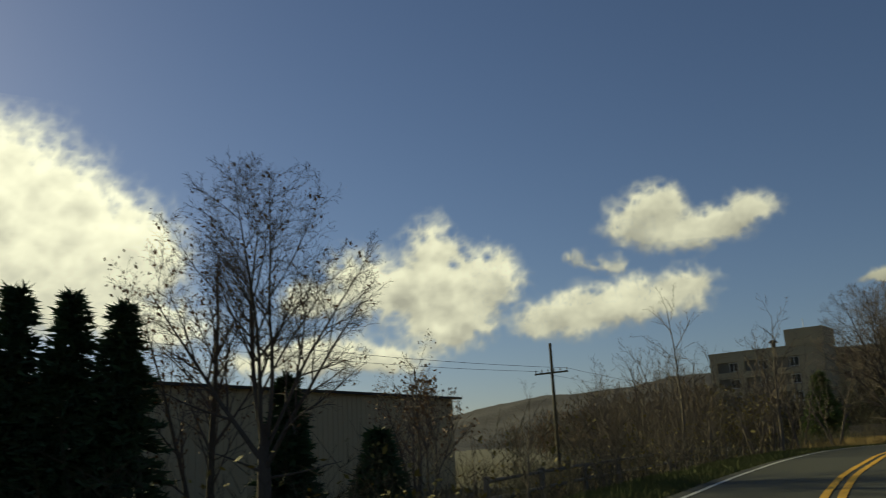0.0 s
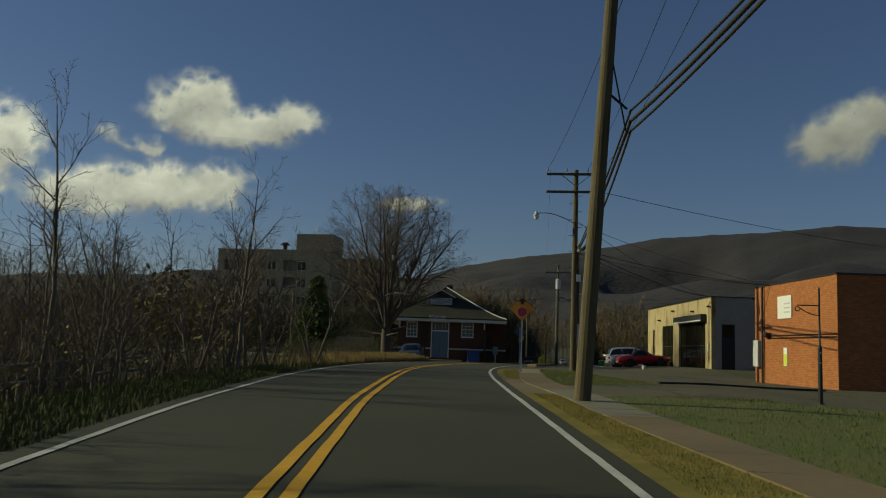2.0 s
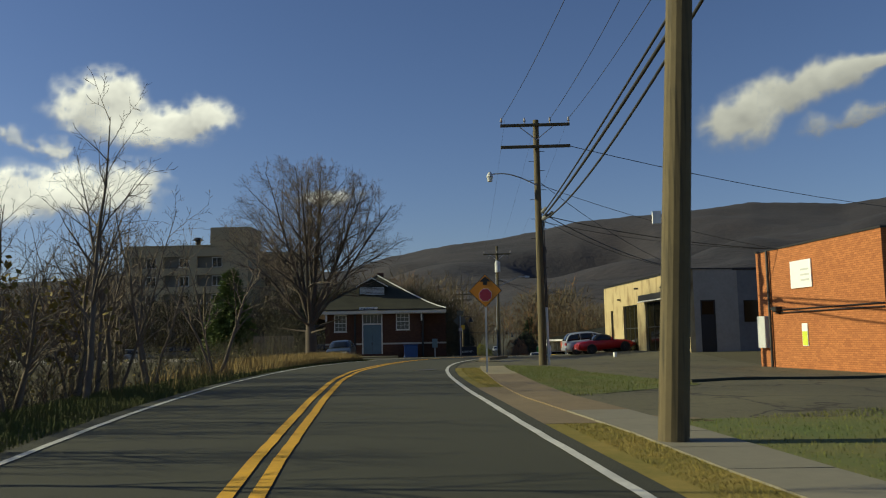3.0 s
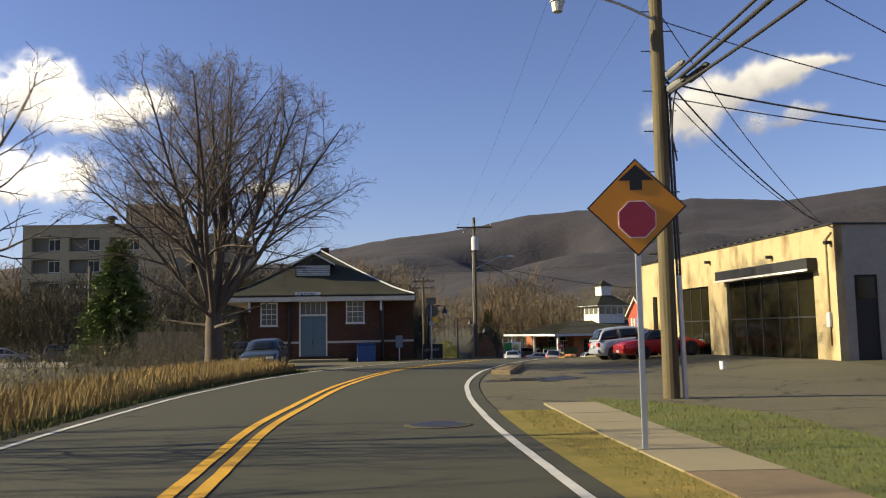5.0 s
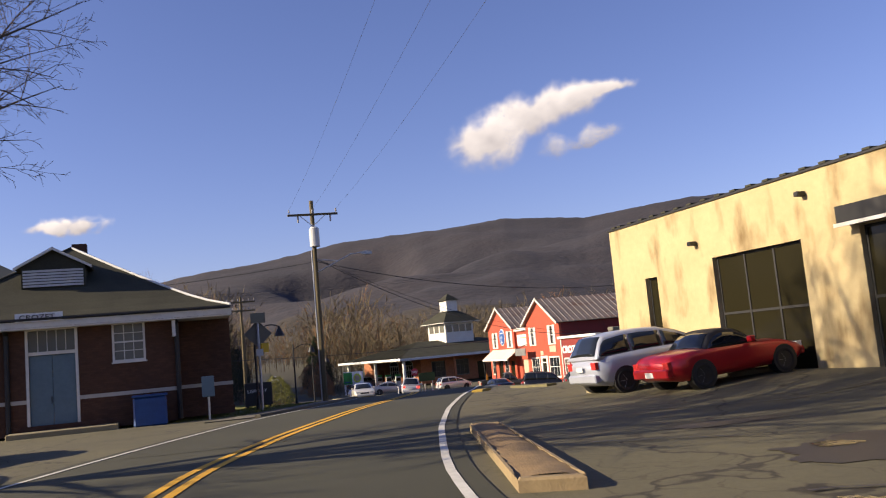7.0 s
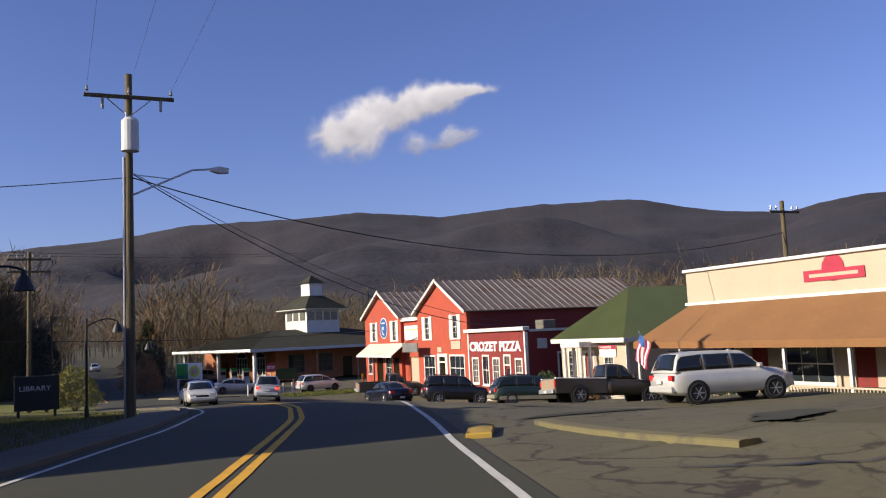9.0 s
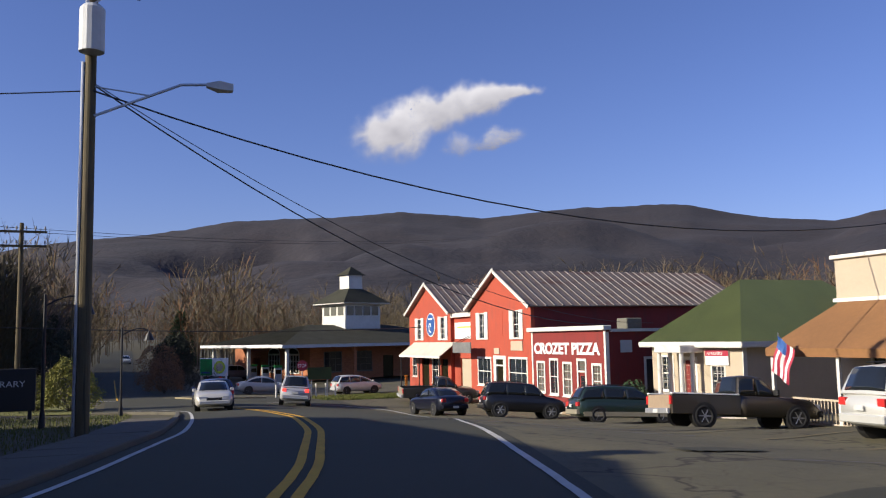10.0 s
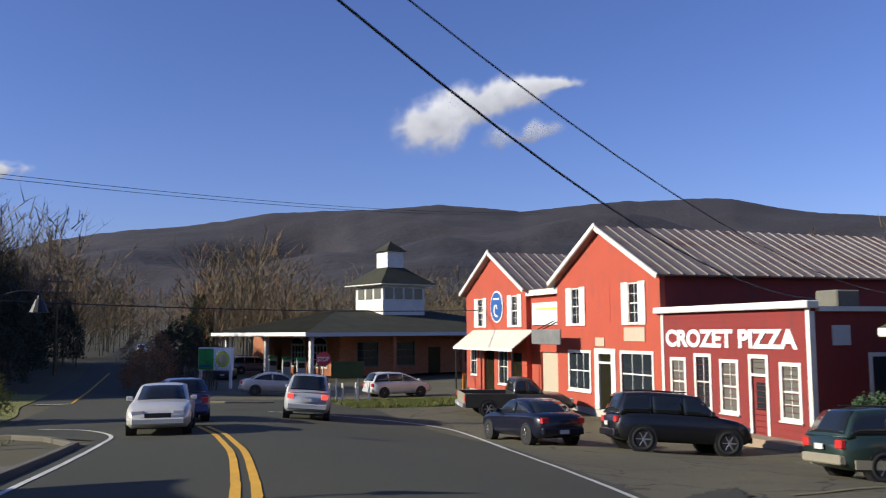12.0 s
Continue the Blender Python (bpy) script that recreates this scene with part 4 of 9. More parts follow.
part("gablet_trim", prism(bmesh.new(), [(gx0 - 1.4, 6.16), (gx0, 6.92), (gx0 + 1.4, 6.16), (gx0 + 1.4, 6.26), (gx0, 7.03), (gx0 - 1.4, 6.26)], 2.0, 2.12), "white_paint", dm)
for sg_ in (-1, 1):
    part("gablet_roof", slab(bmesh.new(), *[(gx0 + sg_ * 1.4, 2.12, 6.27), (gx0 + sg_ * 1.4, 4.9, 6.27), (gx0, 4.9, 7.04), (gx0, 2.12, 7.04)][::sg_], 0.08), "slate", dm)
part("chimney", boxed(4.3, 4.9, 6.4, 7.0, 6.9, 7.75), "depot_brick", D)
sg = part("name_board", boxed(2.95, 4.5, -o - 0.1, -o - 0.05, 3.98, 4.28), "sign_white", D, "white board with the station's name")
lettering("CROZET", 0.24, "sign_black", sg, 3.08, -o - 0.12, 4.05, 1.25)

part("blue_bin", boxed(0, 1.15, 0, 0.75, 0, 1.05, bevel=0.06), "blue_bin", None, "")
B = bpy.data.objects["blue_bin"]
tagged(B, "blue plastic wheeled bin beside a brick wall", "bin")
B.matrix_world = pose(-4.2, 55.55, ground(-4, 55.5), 0, 0, 5)
part("lid", boxed(-0.04, 1.19, -0.04, 0.8, 1.05, 1.13, bevel=0.02), "blue_bin", B)
for x in (0.12, 1.03):
    part("wheel", cyl(bmesh.new(), (x - 0.03, 0.72, 0.09), (x + 0.03, 0.72, 0.09), 0.09, n=12), "tyre", B)
U = thing("utility_box", pose(-1.6, 55.9, ground(-1.6, 55.9)), "grey-green metal utility box on a short post", "utility box")
part("cabinet", boxed(-0.22, 0.22, -0.15, 0.12, 0.85, 1.6, bevel=0.02), "blue_door", U)
part("post", cyl(bmesh.new(), (0, 0, 0), (0, 0, 0.86), 0.04, n=8), "steel", U)
for k in range(4):
    T = thing("picket_fence", pose(-9.6 + 0.32 * k, 52.5, ground(-9.4, 52.5)), "short weathered orange wooden barrier boards", "barrier", "boards beside the depot")
    part("board", boxed(-0.09, 0.09, -0.02, 0.02, 0, 0.95 + 0.05 * (k % 2), bevel=0.01), "wood_fence", T)

# the yellow garage
G = thing("garage", facing((11.81, 49.15), (13.74, 30.7), 0.2), "low yellow stucco garage with large dark glazed doors", "building")
GL, GD, GH = 18.55, 14.0, 4.66
gh = [(1.85, 2.5, 0, 2.9), (5.25, 8.65, 0.0, 3.12), (10.45, 17.2, 0.0, 3.16)]
part("front_wall", wall(bmesh.new(), GL, GH, 0.3, gh), "stucco", G, "stained yellow stucco front")
side = wall(bmesh.new(), GD - 0.3, GH, 0.3, [(0.35, 1.2, 0, 2.95), (2.9, 3.8, 1.6, 3.0)])
bmesh.ops.transform(side, matrix=pose(GL, 0.3, 0, 0, 0, 90), verts=side.verts)
part("side_wall", side, "stucco_side", G, "grey stucco side wall")
bm = bmesh.new()
box(bm, 0, 0.3, 0.3, GD, 0, GH)
box(bm, 0.3, GL - 0.3, GD - 0.3, GD, 0, GH)
part("back_wall", bm, "stucco_side", G)
part("roof", boxed(0.3, GL - 0.3, 0.3, GD - 0.3, GH - 0.5, GH - 0.35), "slate", G)
part("floor", boxed(0.3, GL - 0.3, 0.3, GD - 0.3, 0.0, 0.03), "concrete", G)
part("coping", box(boxed(-0.05, GL + 0.05, -0.05, 0.35, GH, GH + 0.06), GL - 0.35, GL + 0.05, 0.36, GD, GH, GH + 0.06), "dark_steel", G)
tile = None
for k in range(28):
    if tile is None:
        tile = part("coping_tile", boxed(0, 0.22, -0.07, 0.2, GH + 0.06, GH + 0.11), "slate", G)
    else:
        t_ = new("coping_tile", tile.data)
        t_.parent, t_.location = G, (0.64 * k, 0, 0)
tile.location = (0.3, 0, 0)


def glazed_door(x0, x1, z1, cols, rows, name="glazed_door"):
    d = part(name, wall(bmesh.new(), x1 - x0, z1, 0.06, [(x0 + 0.06 + (x1 - x0 - 0.06) * i / cols, x0 + (x1 - x0 - 0.06) * (i + 1) / cols, 0.06 + (z1 - 0.06) * j / rows, (z1 - 0.06) * (j + 1) / rows) for i in range(cols) for j in range(rows)], 0.14, x0, 0), "trim", G, "dark framed glazed door")
    for i in range(cols):
        for j in range(rows):
            part("pane", boxed(x0 + 0.06 + (x1 - x0 - 0.06) * i / cols, x0 + (x1 - x0 - 0.06) * (i + 1) / cols, 0.165, 0.175, 0.06 + (z1 - 0.06) * j / rows, (z1 - 0.06) * (j + 1) / rows), "dark_glass", d)


glazed_door(5.25, 8.65, 3.12, 3, 2)
glazed_door(10.45, 17.2, 3.16, 5, 2)
glazed_door(1.85, 2.5, 2.9, 1, 1, "narrow_door")
bm = prism(bmesh.new(), [(10.2, 3.2), (17.45, 3.2), (17.45, 3.62), (10.2, 3.62)], -0.38, 0.0)
part("door_hood", bm, "trim", G, "dark hood over the wide door")
part("hood_edge", boxed(10.15, 17.5, -0.42, -0.38, 3.16, 3.24), "white_paint", G)
bm = bmesh.new()
cyl(bm, (GL - 0.45, -0.05, 0.6), (GL - 0.45, -0.05, 4.2), 0.03, n=6)
cyl(bm, (GL - 0.45, -0.05, 4.2), (GL - 0.1, -0.05, 4.4), 0.03, n=6)
part("conduit", bm, "stucco", G)
part("meter", boxed(GL - 0.55, GL - 0.35, -0.12, 0, 1.2, 1.7, bevel=0.02), "grey_paint", G)
for x, z in ((4.6, 3.55), (8.95, 4.1), (14.4, 3.85), (GL - 0.2, 4.0)):
    lampm = boxed(x - 0.08, x + 0.08, -0.25, 0, z, z + 0.12, bevel=0.02)
    part("floodlight", lampm, "dark_steel", G)
for y0, y1, z0, z1, nm in ((0.65, 1.5, 0, 2.95, "side_door"), (3.2, 4.1, 1.6, 3.0, "side_window")):
    w = part(nm, boxed(GL - 0.12, GL - 0.06, y0, y1, z0, z1), "trim", G)
    part("pane", boxed(GL - 0.05, GL - 0.04, y0 + 0.1, y1 - 0.1, max(z0, 2.1) + 0.05 if nm == "side_door" else z0 + 0.08, z1 - 0.08), "dark_glass", w)
A = thing("block_shed", facing((13.74, 30.7), (19.5, 31.2), -0.1), "dark concrete block annex with dim windows", "building")
bmA = bmesh.new()
box(bmA, 2.6, 7.5, 0.05, 6.0, 0, 4.9)
part("wall", bmA, "block", A)
part("coping", boxed(2.55, 7.55, 0.0, 6.05, 4.9, 5.0), "dark_steel", A)
for k in range(2):
    part("window", boxed(3.1 + 2.1 * k, 4.1 + 2.1 * k, 0.0, 0.06, 2.0, 3.2), "dark_glass", A)

# the orange brick building
K = thing("brick_workshop", facing((13.88, 19.4), (15.2, 10.9), -0.25), "plain orange brick workshop with a flat roof", "building")
KL, KD, KH = 8.6, 9.0, 4.85
for a in ((0, KL, 0, 0.3), (0, 0.3, 0.3, KD), (KL - 0.3, KL, 0.3, KD), (0.3, KL - 0.3, KD - 0.3, KD)):
    part("wall", boxed(*a, 0, KH), "orange_brick", K)
part("roof", boxed(0.3, KL - 0.3, 0.3, KD - 0.3, KH - 0.3, KH - 0.2), "slate", K)
bm = boxed(-0.04, KL + 0.04, -0.04, 0.34, KH, KH + 0.07)
box(bm, KL - 0.34, KL + 0.04, 0.34, KD, KH, KH + 0.07)
box(bm, -0.04, 0.34, 0.34, KD, KH, KH + 0.07)
part("coping", bm, "dark_steel", K)
sgn = part("wall_sign", boxed(2.85, 4.35, -0.05, -0.01, 3.2, 4.25), "sign_white", K, "white sign with faded grey bars")
for k in range(3):
    part("bar", boxed(3.6, 4.2, -0.056, -0.05, 3.45 + 0.2 * k, 3.52 + 0.2 * k), "grey_paint", sgn)
sgn = part("notice", boxed(3.45, 3.85, -0.04, -0.01, 1.0, 1.85), "sign_white", K, "lime green and white notice")
part("panel", boxed(3.47, 3.83, -0.045, -0.04, 1.02, 1.55), "sign_lime", sgn)
bm = cyl(bmesh.new(), (1.15, -0.1, 0), (1.15, -0.1, KH), 0.06, n=8)
part("downspout", bm, "dark_steel", K)
part("meter_cabinet", boxed(0.35, 1.0, -0.28, -0.01, 0.9, 2.2, bevel=0.02), "grey_paint", K)
bm = bmesh.new()
for z in (2.3, 2.42):
    cyl(bm, (1.5, -0.06, z), (KL, -0.06, z), 0.022, n=6)
cyl(bm, (1.2, -0.06, 2.5), (1.9, -0.06, 2.3), 0.06, n=6)
part("conduit", bm, "dark_steel", K)
part("wall_lamp", boxed(1.7, 2.0, -0.3, 0, 2.35, 2.55, bevel=0.03), "dark_steel", K)

# the tall tan block behind the railway
Hh = thing("tall_building", pose(-63.2, 139, -1.2), "six-storey tan concrete apartment block with a roof tower", "building")
HW, HT = 23.2, 20.4
bays = [(1.4, 6.0), (7.3, 12.2), (13.6, 18.4)]
hl = [(a, b, 2.6 + 3.45 * k, 4.75 + 3.45 * k) for a, b in bays for k in range(5)]
part("front_wall", wall(bmesh.new(), HW, HT, 0.5, hl), "hotel", Hh)
part("wall", boxed(0, HW, 0.9, 16, 0, HT), "hotel", Hh)
part("wing", boxed(HW, HW + 8, 9, 30, 0, HT - 0.4), "hotel", Hh)
part("roof_tower", boxed(15.8, HW + 0.2, 1.0, 9, HT + 0.1, 24.0), "hotel", Hh)
part("parapet", boxed(-0.1, HW + 0.1, -0.1, 0.6, HT, HT + 0.25), "hotel", Hh)
for a, b in bays:
    for k in range(5):
        z = 2.6 + 3.45 * k
        w = part("window", boxed(a, b, 0.6, 0.7, z, z + 2.15), "hotel_dark", Hh)
        part("frame", wall(bmesh.new(), 1.9, 1.9, 0.08, [(b - 2.0, b - 1.2, z + 0.22, z + 1.88), (b - 1.12, b - 0.3, z + 0.22, z + 1.88)], 0.5, b - 2.1, z + 0.12), "white_paint", w)
        part("pane", boxed(b - 2.0, b - 0.3, 0.55, 0.56, z + 0.2, z + 1.9), "dark_glass", w)
for k in range(4):
    for j in range(5):
        w = part("window", boxed(HW + 1.0 + 1.8 * k, HW + 2.1 + 1.8 * k, 8.95, 9.02, 3.0 + 3.45 * j, 4.7 + 3.45 * j), "dark_glass", Hh)
V = bmesh.new()
cyl(V, (12.5, 4, HT), (12.5, 4, HT + 1.6), 0.5, n=10)
cyl(V, (12.5, 4, HT + 1.6), (12.5, 4, HT + 2.1), 1.1, 0.5, n=10)
part("roof_fan", V, "dark_steel", Hh)
part("aerial", cyl(bmesh.new(), (19, 4, 24), (19, 4, 26.2), 0.06, n=5), "steel", Hh)

# the long tan warehouse
Wh = thing("warehouse", facing((-40.2, -52), (-45.6, 26.7), -2.7), "long tan sheet-metal warehouse", "building")
WL, WH = math.hypot(5.4, 78.7), 9.1
part("front_wall", boxed(0, WL, 0, 0.3, 0, WH), "tan_metal", Wh)
part("end_wall", boxed(WL - 0.3, WL, 0.3, 24, 0, WH), "tan_metal", Wh)
part("end_wall", boxed(0, 0.3, 0.3, 24, 0, WH), "tan_metal", Wh)
bm = bmesh.new()
slab(bm, (-0.5, -0.6, WH), (WL + 0.9, -0.6, WH), (WL + 0.9, 25, WH + 1.2), (-0.5, 25, WH + 1.2), 0.2)
part("roof", bm, "dark_steel", Wh)
bm = bmesh.new()
for k in range(130):
    box(bm, 0.3 + 0.6 * k, 0.36 + 0.6 * k, -0.03, 0, 0, WH - 0.25)
part("rib", bm, "tan_metal", Wh)

# ---- the red shops ----
SH = facing((28.58, 121.8), (29.17, 91.2), -2.8)


def tin_roof(P, s0, s1, eave, top, depth, over=0.35, pitch=0.62, skylight=False):
    mid = (s0 + s1) / 2
    for sgn in (-1, 1):
        lo = mid + sgn * ((s1 - s0) / 2 + over)
        drop = (top - eave) / ((s1 - s0) / 2) * over
        a, b = Vector((lo, -over, eave - drop)), Vector((mid, -over, top))
        bm = bmesh.new()
        quad = (a, a + Vector((0, depth + over, 0)), b + Vector((0, depth + over, 0)), b)
        if sgn > 0:
            slab(bm, *quad, 0.07)
        else:
            slab(bm, *quad[::-1], 0.07)
        bmesh.ops.translate(bm, vec=(0, 0, 0.09), verts=bm.verts)
        rf = part("roof", bm, "tin", P, "rusty standing-seam tin roof slope")
        nrm = Vector((sgn * (top - eave), 0, (s1 - s0) / 2)).normalized()
        rib = None
        for k in range(int((depth + over) / pitch) + 1):
            off = Vector((0, 0.03 + pitch * k, 0.09)) + nrm * 0.0
            if rib is None:
                bm = bmesh.new()
                d = (b - a)
                q = [Vector((0, -0.025, 0)), Vector((0, 0.025, 0)), Vector((0, 0.025, 0)) + d, Vector((0, -0.025, 0)) + d]
                vs = [bm.verts.new(p) for p in q] + [bm.verts.new(p + nrm * 0.055) for p in q]
                for f in ((4, 5, 6, 7), (0, 1, 5, 4), (1, 2, 6, 5), (2, 3, 7, 6), (3, 0, 4, 7)):
                    bm.faces.new([vs[i] for i in f])
                bmesh.ops.recalc_face_normals(bm, faces=bm.faces)
                rib = part("seam", bm, "tin_edge", rf)
                rib.location = a + off
            else:
                r = new("seam", rib.data)
                r.parent, r.location = rf, a + off
        bm = bmesh.new()
        slab(bm, a + Vector((0, -0.02, 0.1)), a + Vector((0, 0.04, 0.1)), b + Vector((0, 0.04, 0.1)), b + Vector((0, -0.02, 0.1)), 0.2 * (1 if sgn > 0 else 1))
        part("rake_board", bm, "white_paint", P)
    if skylight:
        bm = bmesh.new()
        a, b = Vector((mid + 0.38 * (s1 - s0) / 2, 4.0, 0)), Vector((mid + 0.68 * (s1 - s0) / 2, 4.0, 0))
        za, zb = top - 0.38 * (top - eave) + 0.2, top - 0.68 * (top - eave) + 0.2
        slab(bm, (b.x, 4.0, zb), (b.x, 6.4, zb), (a.x, 6.4, za), (a.x, 4.0, za), 0.1)
        part("skylight", bm, "dark_glass", P)


M["dark_glass"].node_tree.nodes["Principled BSDF"].inputs["Specular IOR Level"].default_value = 0.25
# seams paler than the roof sheet, their sun glint put into the colour
M["tin_edge"] = material("bright_tin", (0.34, 0.31, 0.28), (0.25, 0.22, 0.19), rough=0.4, metal=0.4, grain=4)


def shutters(P, a, b, c, d, pane="glass"):
    """A tall sash window between broad white shutters."""
    m0, m1 = a + (b - a) * 0.32, b - (b - a) * 0.32
    w = sash(P, m0, m1, c + 0.12, d - 0.1, 2, 4, pane=pane, border=0.06)
    part("shutter", boxed(a, m0 - 0.07, -0.06, -0.01, c, d, bevel=0.01), "white_paint", w)
    part("shutter", boxed(m1 + 0.07, b, -0.06, -0.01, c, d, bevel=0.01), "white_paint", w)


S1 = thing("gabled_shop", SH, "orange-red gabled shop with a tin roof and round sign", "shop")
o1 = [(0.85, 1.75, 0.95, 2.6), (3.0, 4.6, 0, 2.5), (5.4, 6.6, 0.6, 2.5), (7.2, 8.6, 0, 2.4)]
up1 = [(1.5, 3.5, 3.85, 5.68), (6.72, 8.7, 3.85, 5.7)]


def hole_of(a, b, c, d):
    return (a + (b - a) * 0.32, b - (b - a) * 0.32, c + 0.12, d - 0.1)


part("front_wall", wall(bmesh.new(), 9.25, 6.0, 0.25, o1 + [hole_of(*u) for u in up1]), "orange_red", S1)
part("gable", prism(bmesh.new(), [(0, 6.0), (9.25, 6.0), (4.62, 8.3)], 0.0, 0.25), "orange_red", S1)
# side and back walls take a deeper red than the front
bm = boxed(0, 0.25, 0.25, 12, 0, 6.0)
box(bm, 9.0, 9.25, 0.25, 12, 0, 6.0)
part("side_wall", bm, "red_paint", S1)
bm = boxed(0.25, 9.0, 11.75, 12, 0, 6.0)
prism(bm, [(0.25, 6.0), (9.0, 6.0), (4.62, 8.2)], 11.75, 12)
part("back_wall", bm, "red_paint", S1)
tin_roof(S1, 0, 9.25, 6.0, 8.3, 12, skylight=True)
for u in up1:
    shutters(S1, *u)
sash(S1, 0.85, 1.75, 0.95, 2.6, 2, 2)
sash(S1, 5.4, 6.6, 0.6, 2.5, 2, 2)
for a, b, c, d in (o1[1], o1[3]):
    part("shop_door", boxed(a, b, 0.12, 0.17, 0, d), "dark_glass", S1)
rd = bmesh.new()
cyl(rd, (5.2, -0.07, 5.08), (5.2, -0.01, 5.08), 0.95, n=28)
rd = part("round_sign", rd, "sign_white", S1, "round blue sign with a white swirl")
rb = bmesh.new()
cyl(rb, (5.2, -0.09, 5.08), (5.2, -0.07, 5.08), 0.86, n=28)
part("disc", rb, "sign_blue", rd)
bm = bmesh.new()
for k in range(16):
    a0 = 0.5 + k * 0.3
    r_ = 0.12 + 0.022 * k
    box(bm, 5.2 + r_ * math.cos(a0) - 0.06, 5.2 + r_ * math.cos(a0) + 0.06, -0.1, -0.09, 4.95 + r_ * math.sin(a0) - 0.06, 4.95 + r_ * math.sin(a0) + 0.06)
part("swirl", bm, "sign_white", rd)
part("bar", boxed(4.75, 5.65, -0.1, -0.09, 5.5, 5.6), "sign_white", rd)
bm = bmesh.new()
slab(bm, (1.2, -1.35, 2.7), (10.3, -1.35, 2.7), (10.3, -0.02, 3.7), (1.2, -0.02, 3.7), 0.05)
aw = part("awning", bm, "awning_cream", S1, "cream metal awning")
part("valance", boxed(1.2, 10.3, -1.39, -1.35, 2.52, 2.7), "white_paint", aw)
for x in (1.4, 5.7, 10.1):
    part("post", cyl(bmesh.new(), (x, -1.28, 0), (x, -1.28, 2.65), 0.05, n=6), "dark_steel", aw)

S3 = thing("link_shop", SH, "narrow red link between two shops with a white sign", "shop")
part("front_wall", wall(bmesh.new(), 3.75, 5.55, 0.25, [(10.4, 12.4, 0, 2.5)], 0.3, 9.25, 0), "orange_red", S3)
part("garage_door", boxed(10.4, 12.4, 0.42, 0.47, 0, 2.5), "cream", S3)
part("fascia", boxed(9.15, 13.1, 0.0, 0.3, 5.55, 5.85), "white_paint", S3)
bm = bmesh.new()
slab(bm, (9.25, 0.0, 5.9), (13.0, 0.0, 5.9), (13.0, 10, 6.6), (9.25, 10, 6.6), 0.1)
part("roof", bm, "tin", S3)
sn = part("sign_board", boxed(9.6, 13.1, 0.2, 0.29, 3.95, 5.15), "sign_white", S3, "white sign board with pale red bars")
part("bar", boxed(10.1, 12.6, 0.19, 0.2, 4.75, 4.85), "sign_lime", sn)
part("bar", boxed(10.5, 12.2, 0.19, 0.2, 4.45, 4.52), "grey_paint", sn)
part("projecting_sign", boxed(12.2, 15.4, -1.1, -1.02, 2.95, 3.7, bevel=0.02), "block", S3, "dark grey metal canopy panel")
bm = bmesh.new()
for x in (12.3, 12.9):
    cyl(bm, (x, -1.02, 3.6), (x, 0.3, 4.2), 0.03, n=5)
part("bracket", bm, "dark_steel", S3)

S2 = thing("large_red_shop", SH, "large red gabled shop with a rusty tin roof", "shop")
o2 = [(14.3, 16.3, 0.85, 2.55), (17.0, 18.5, 0, 2.6), (19.2, 21.6, 0.85, 2.6)]
up2 = [(14.05, 16.0, 3.86, 5.75), (19.33, 21.25, 3.86, 5.74)]
part("front_wall", wall(bmesh.new(), 9.3, 6.0, 0.25, o2 + [hole_of(*u) for u in up2], 0, 13.0, 0), "orange_red", S2)
part("gable", prism(bmesh.new(), [(13.0, 6.0), (22.3, 6.0), (17.65, 8.38)], 0.0, 0.25), "orange_red", S2)
# side and back walls use the pizzeria's darker red
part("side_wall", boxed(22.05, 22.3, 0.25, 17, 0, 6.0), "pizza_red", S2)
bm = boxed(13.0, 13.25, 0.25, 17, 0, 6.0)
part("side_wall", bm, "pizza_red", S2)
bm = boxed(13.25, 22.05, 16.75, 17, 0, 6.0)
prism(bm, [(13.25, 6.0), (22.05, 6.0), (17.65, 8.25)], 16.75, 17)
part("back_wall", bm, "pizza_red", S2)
tin_roof(S2, 13.0, 22.3, 6.0, 8.38, 17)
for u in up2:
    shutters(S2, *u)
sash(S2, 14.3, 16.3, 0.85, 2.55, 3, 2, border=0.14)
sash(S2, 19.2, 21.6, 0.85, 2.6, 3, 2, border=0.14)
sd = part("shop_door", wall(bmesh.new(), 1.9, 2.8, 0.1, [(17.2, 18.3, 0, 2.1), (17.2, 18.3, 2.2, 2.55)], -0.04, 16.8, 0), "white_paint", S2)
part("pane", boxed(17.2, 18.3, 0.05, 0.06, 0, 2.55), "dark_glass", sd)
part("hanging_sign", boxed(19.5, 21.15, -0.05, -0.01, 3.15, 3.75), "cream", S2)
part("notice", boxed(16.95, 17.75, -0.05, -0.01, 2.9, 3.3), "cream", S2)
# thin raised panel, added in place of a faint rusty mark
bm = bmesh.new()
box(bm, 17.2, 18.3, -0.012, 0, 4.0, 5.9)
part("old_loft_door", bm, "orange_red", S2)

PZ = thing("pizzeria", SH, "dark red single-storey pizzeria with white lettering", "restaurant")
z0 = 22.3
op = [(23.02, 23.82, 0.78, 2.42), (24.6, 25.4, 0.72, 2.6), (26.15, 26.95, 0.72, 2.42), (27.78, 28.52, 0, 2.62), (29.3, 30.06, 0.72, 2.4)]
part("front_wall", wall(bmesh.new(), 8.35, 4.35, 0.25, op, 0.02, z0, 0), "pizza_red", PZ)
side = wall(bmesh.new(), 12, 4.2, 0.25, [(2.2, 3.4, 0.6, 2.7)])
bmesh.ops.transform(side, matrix=pose(z0 + 8.35, 0.27, 0, 0, 0, 90), verts=side.verts)
part("side_wall", side, "pizza_red", PZ)
part("back_wall", boxed(z0, z0 + 8.1, 12, 12.25, 0, 4.2), "pizza_red", PZ)
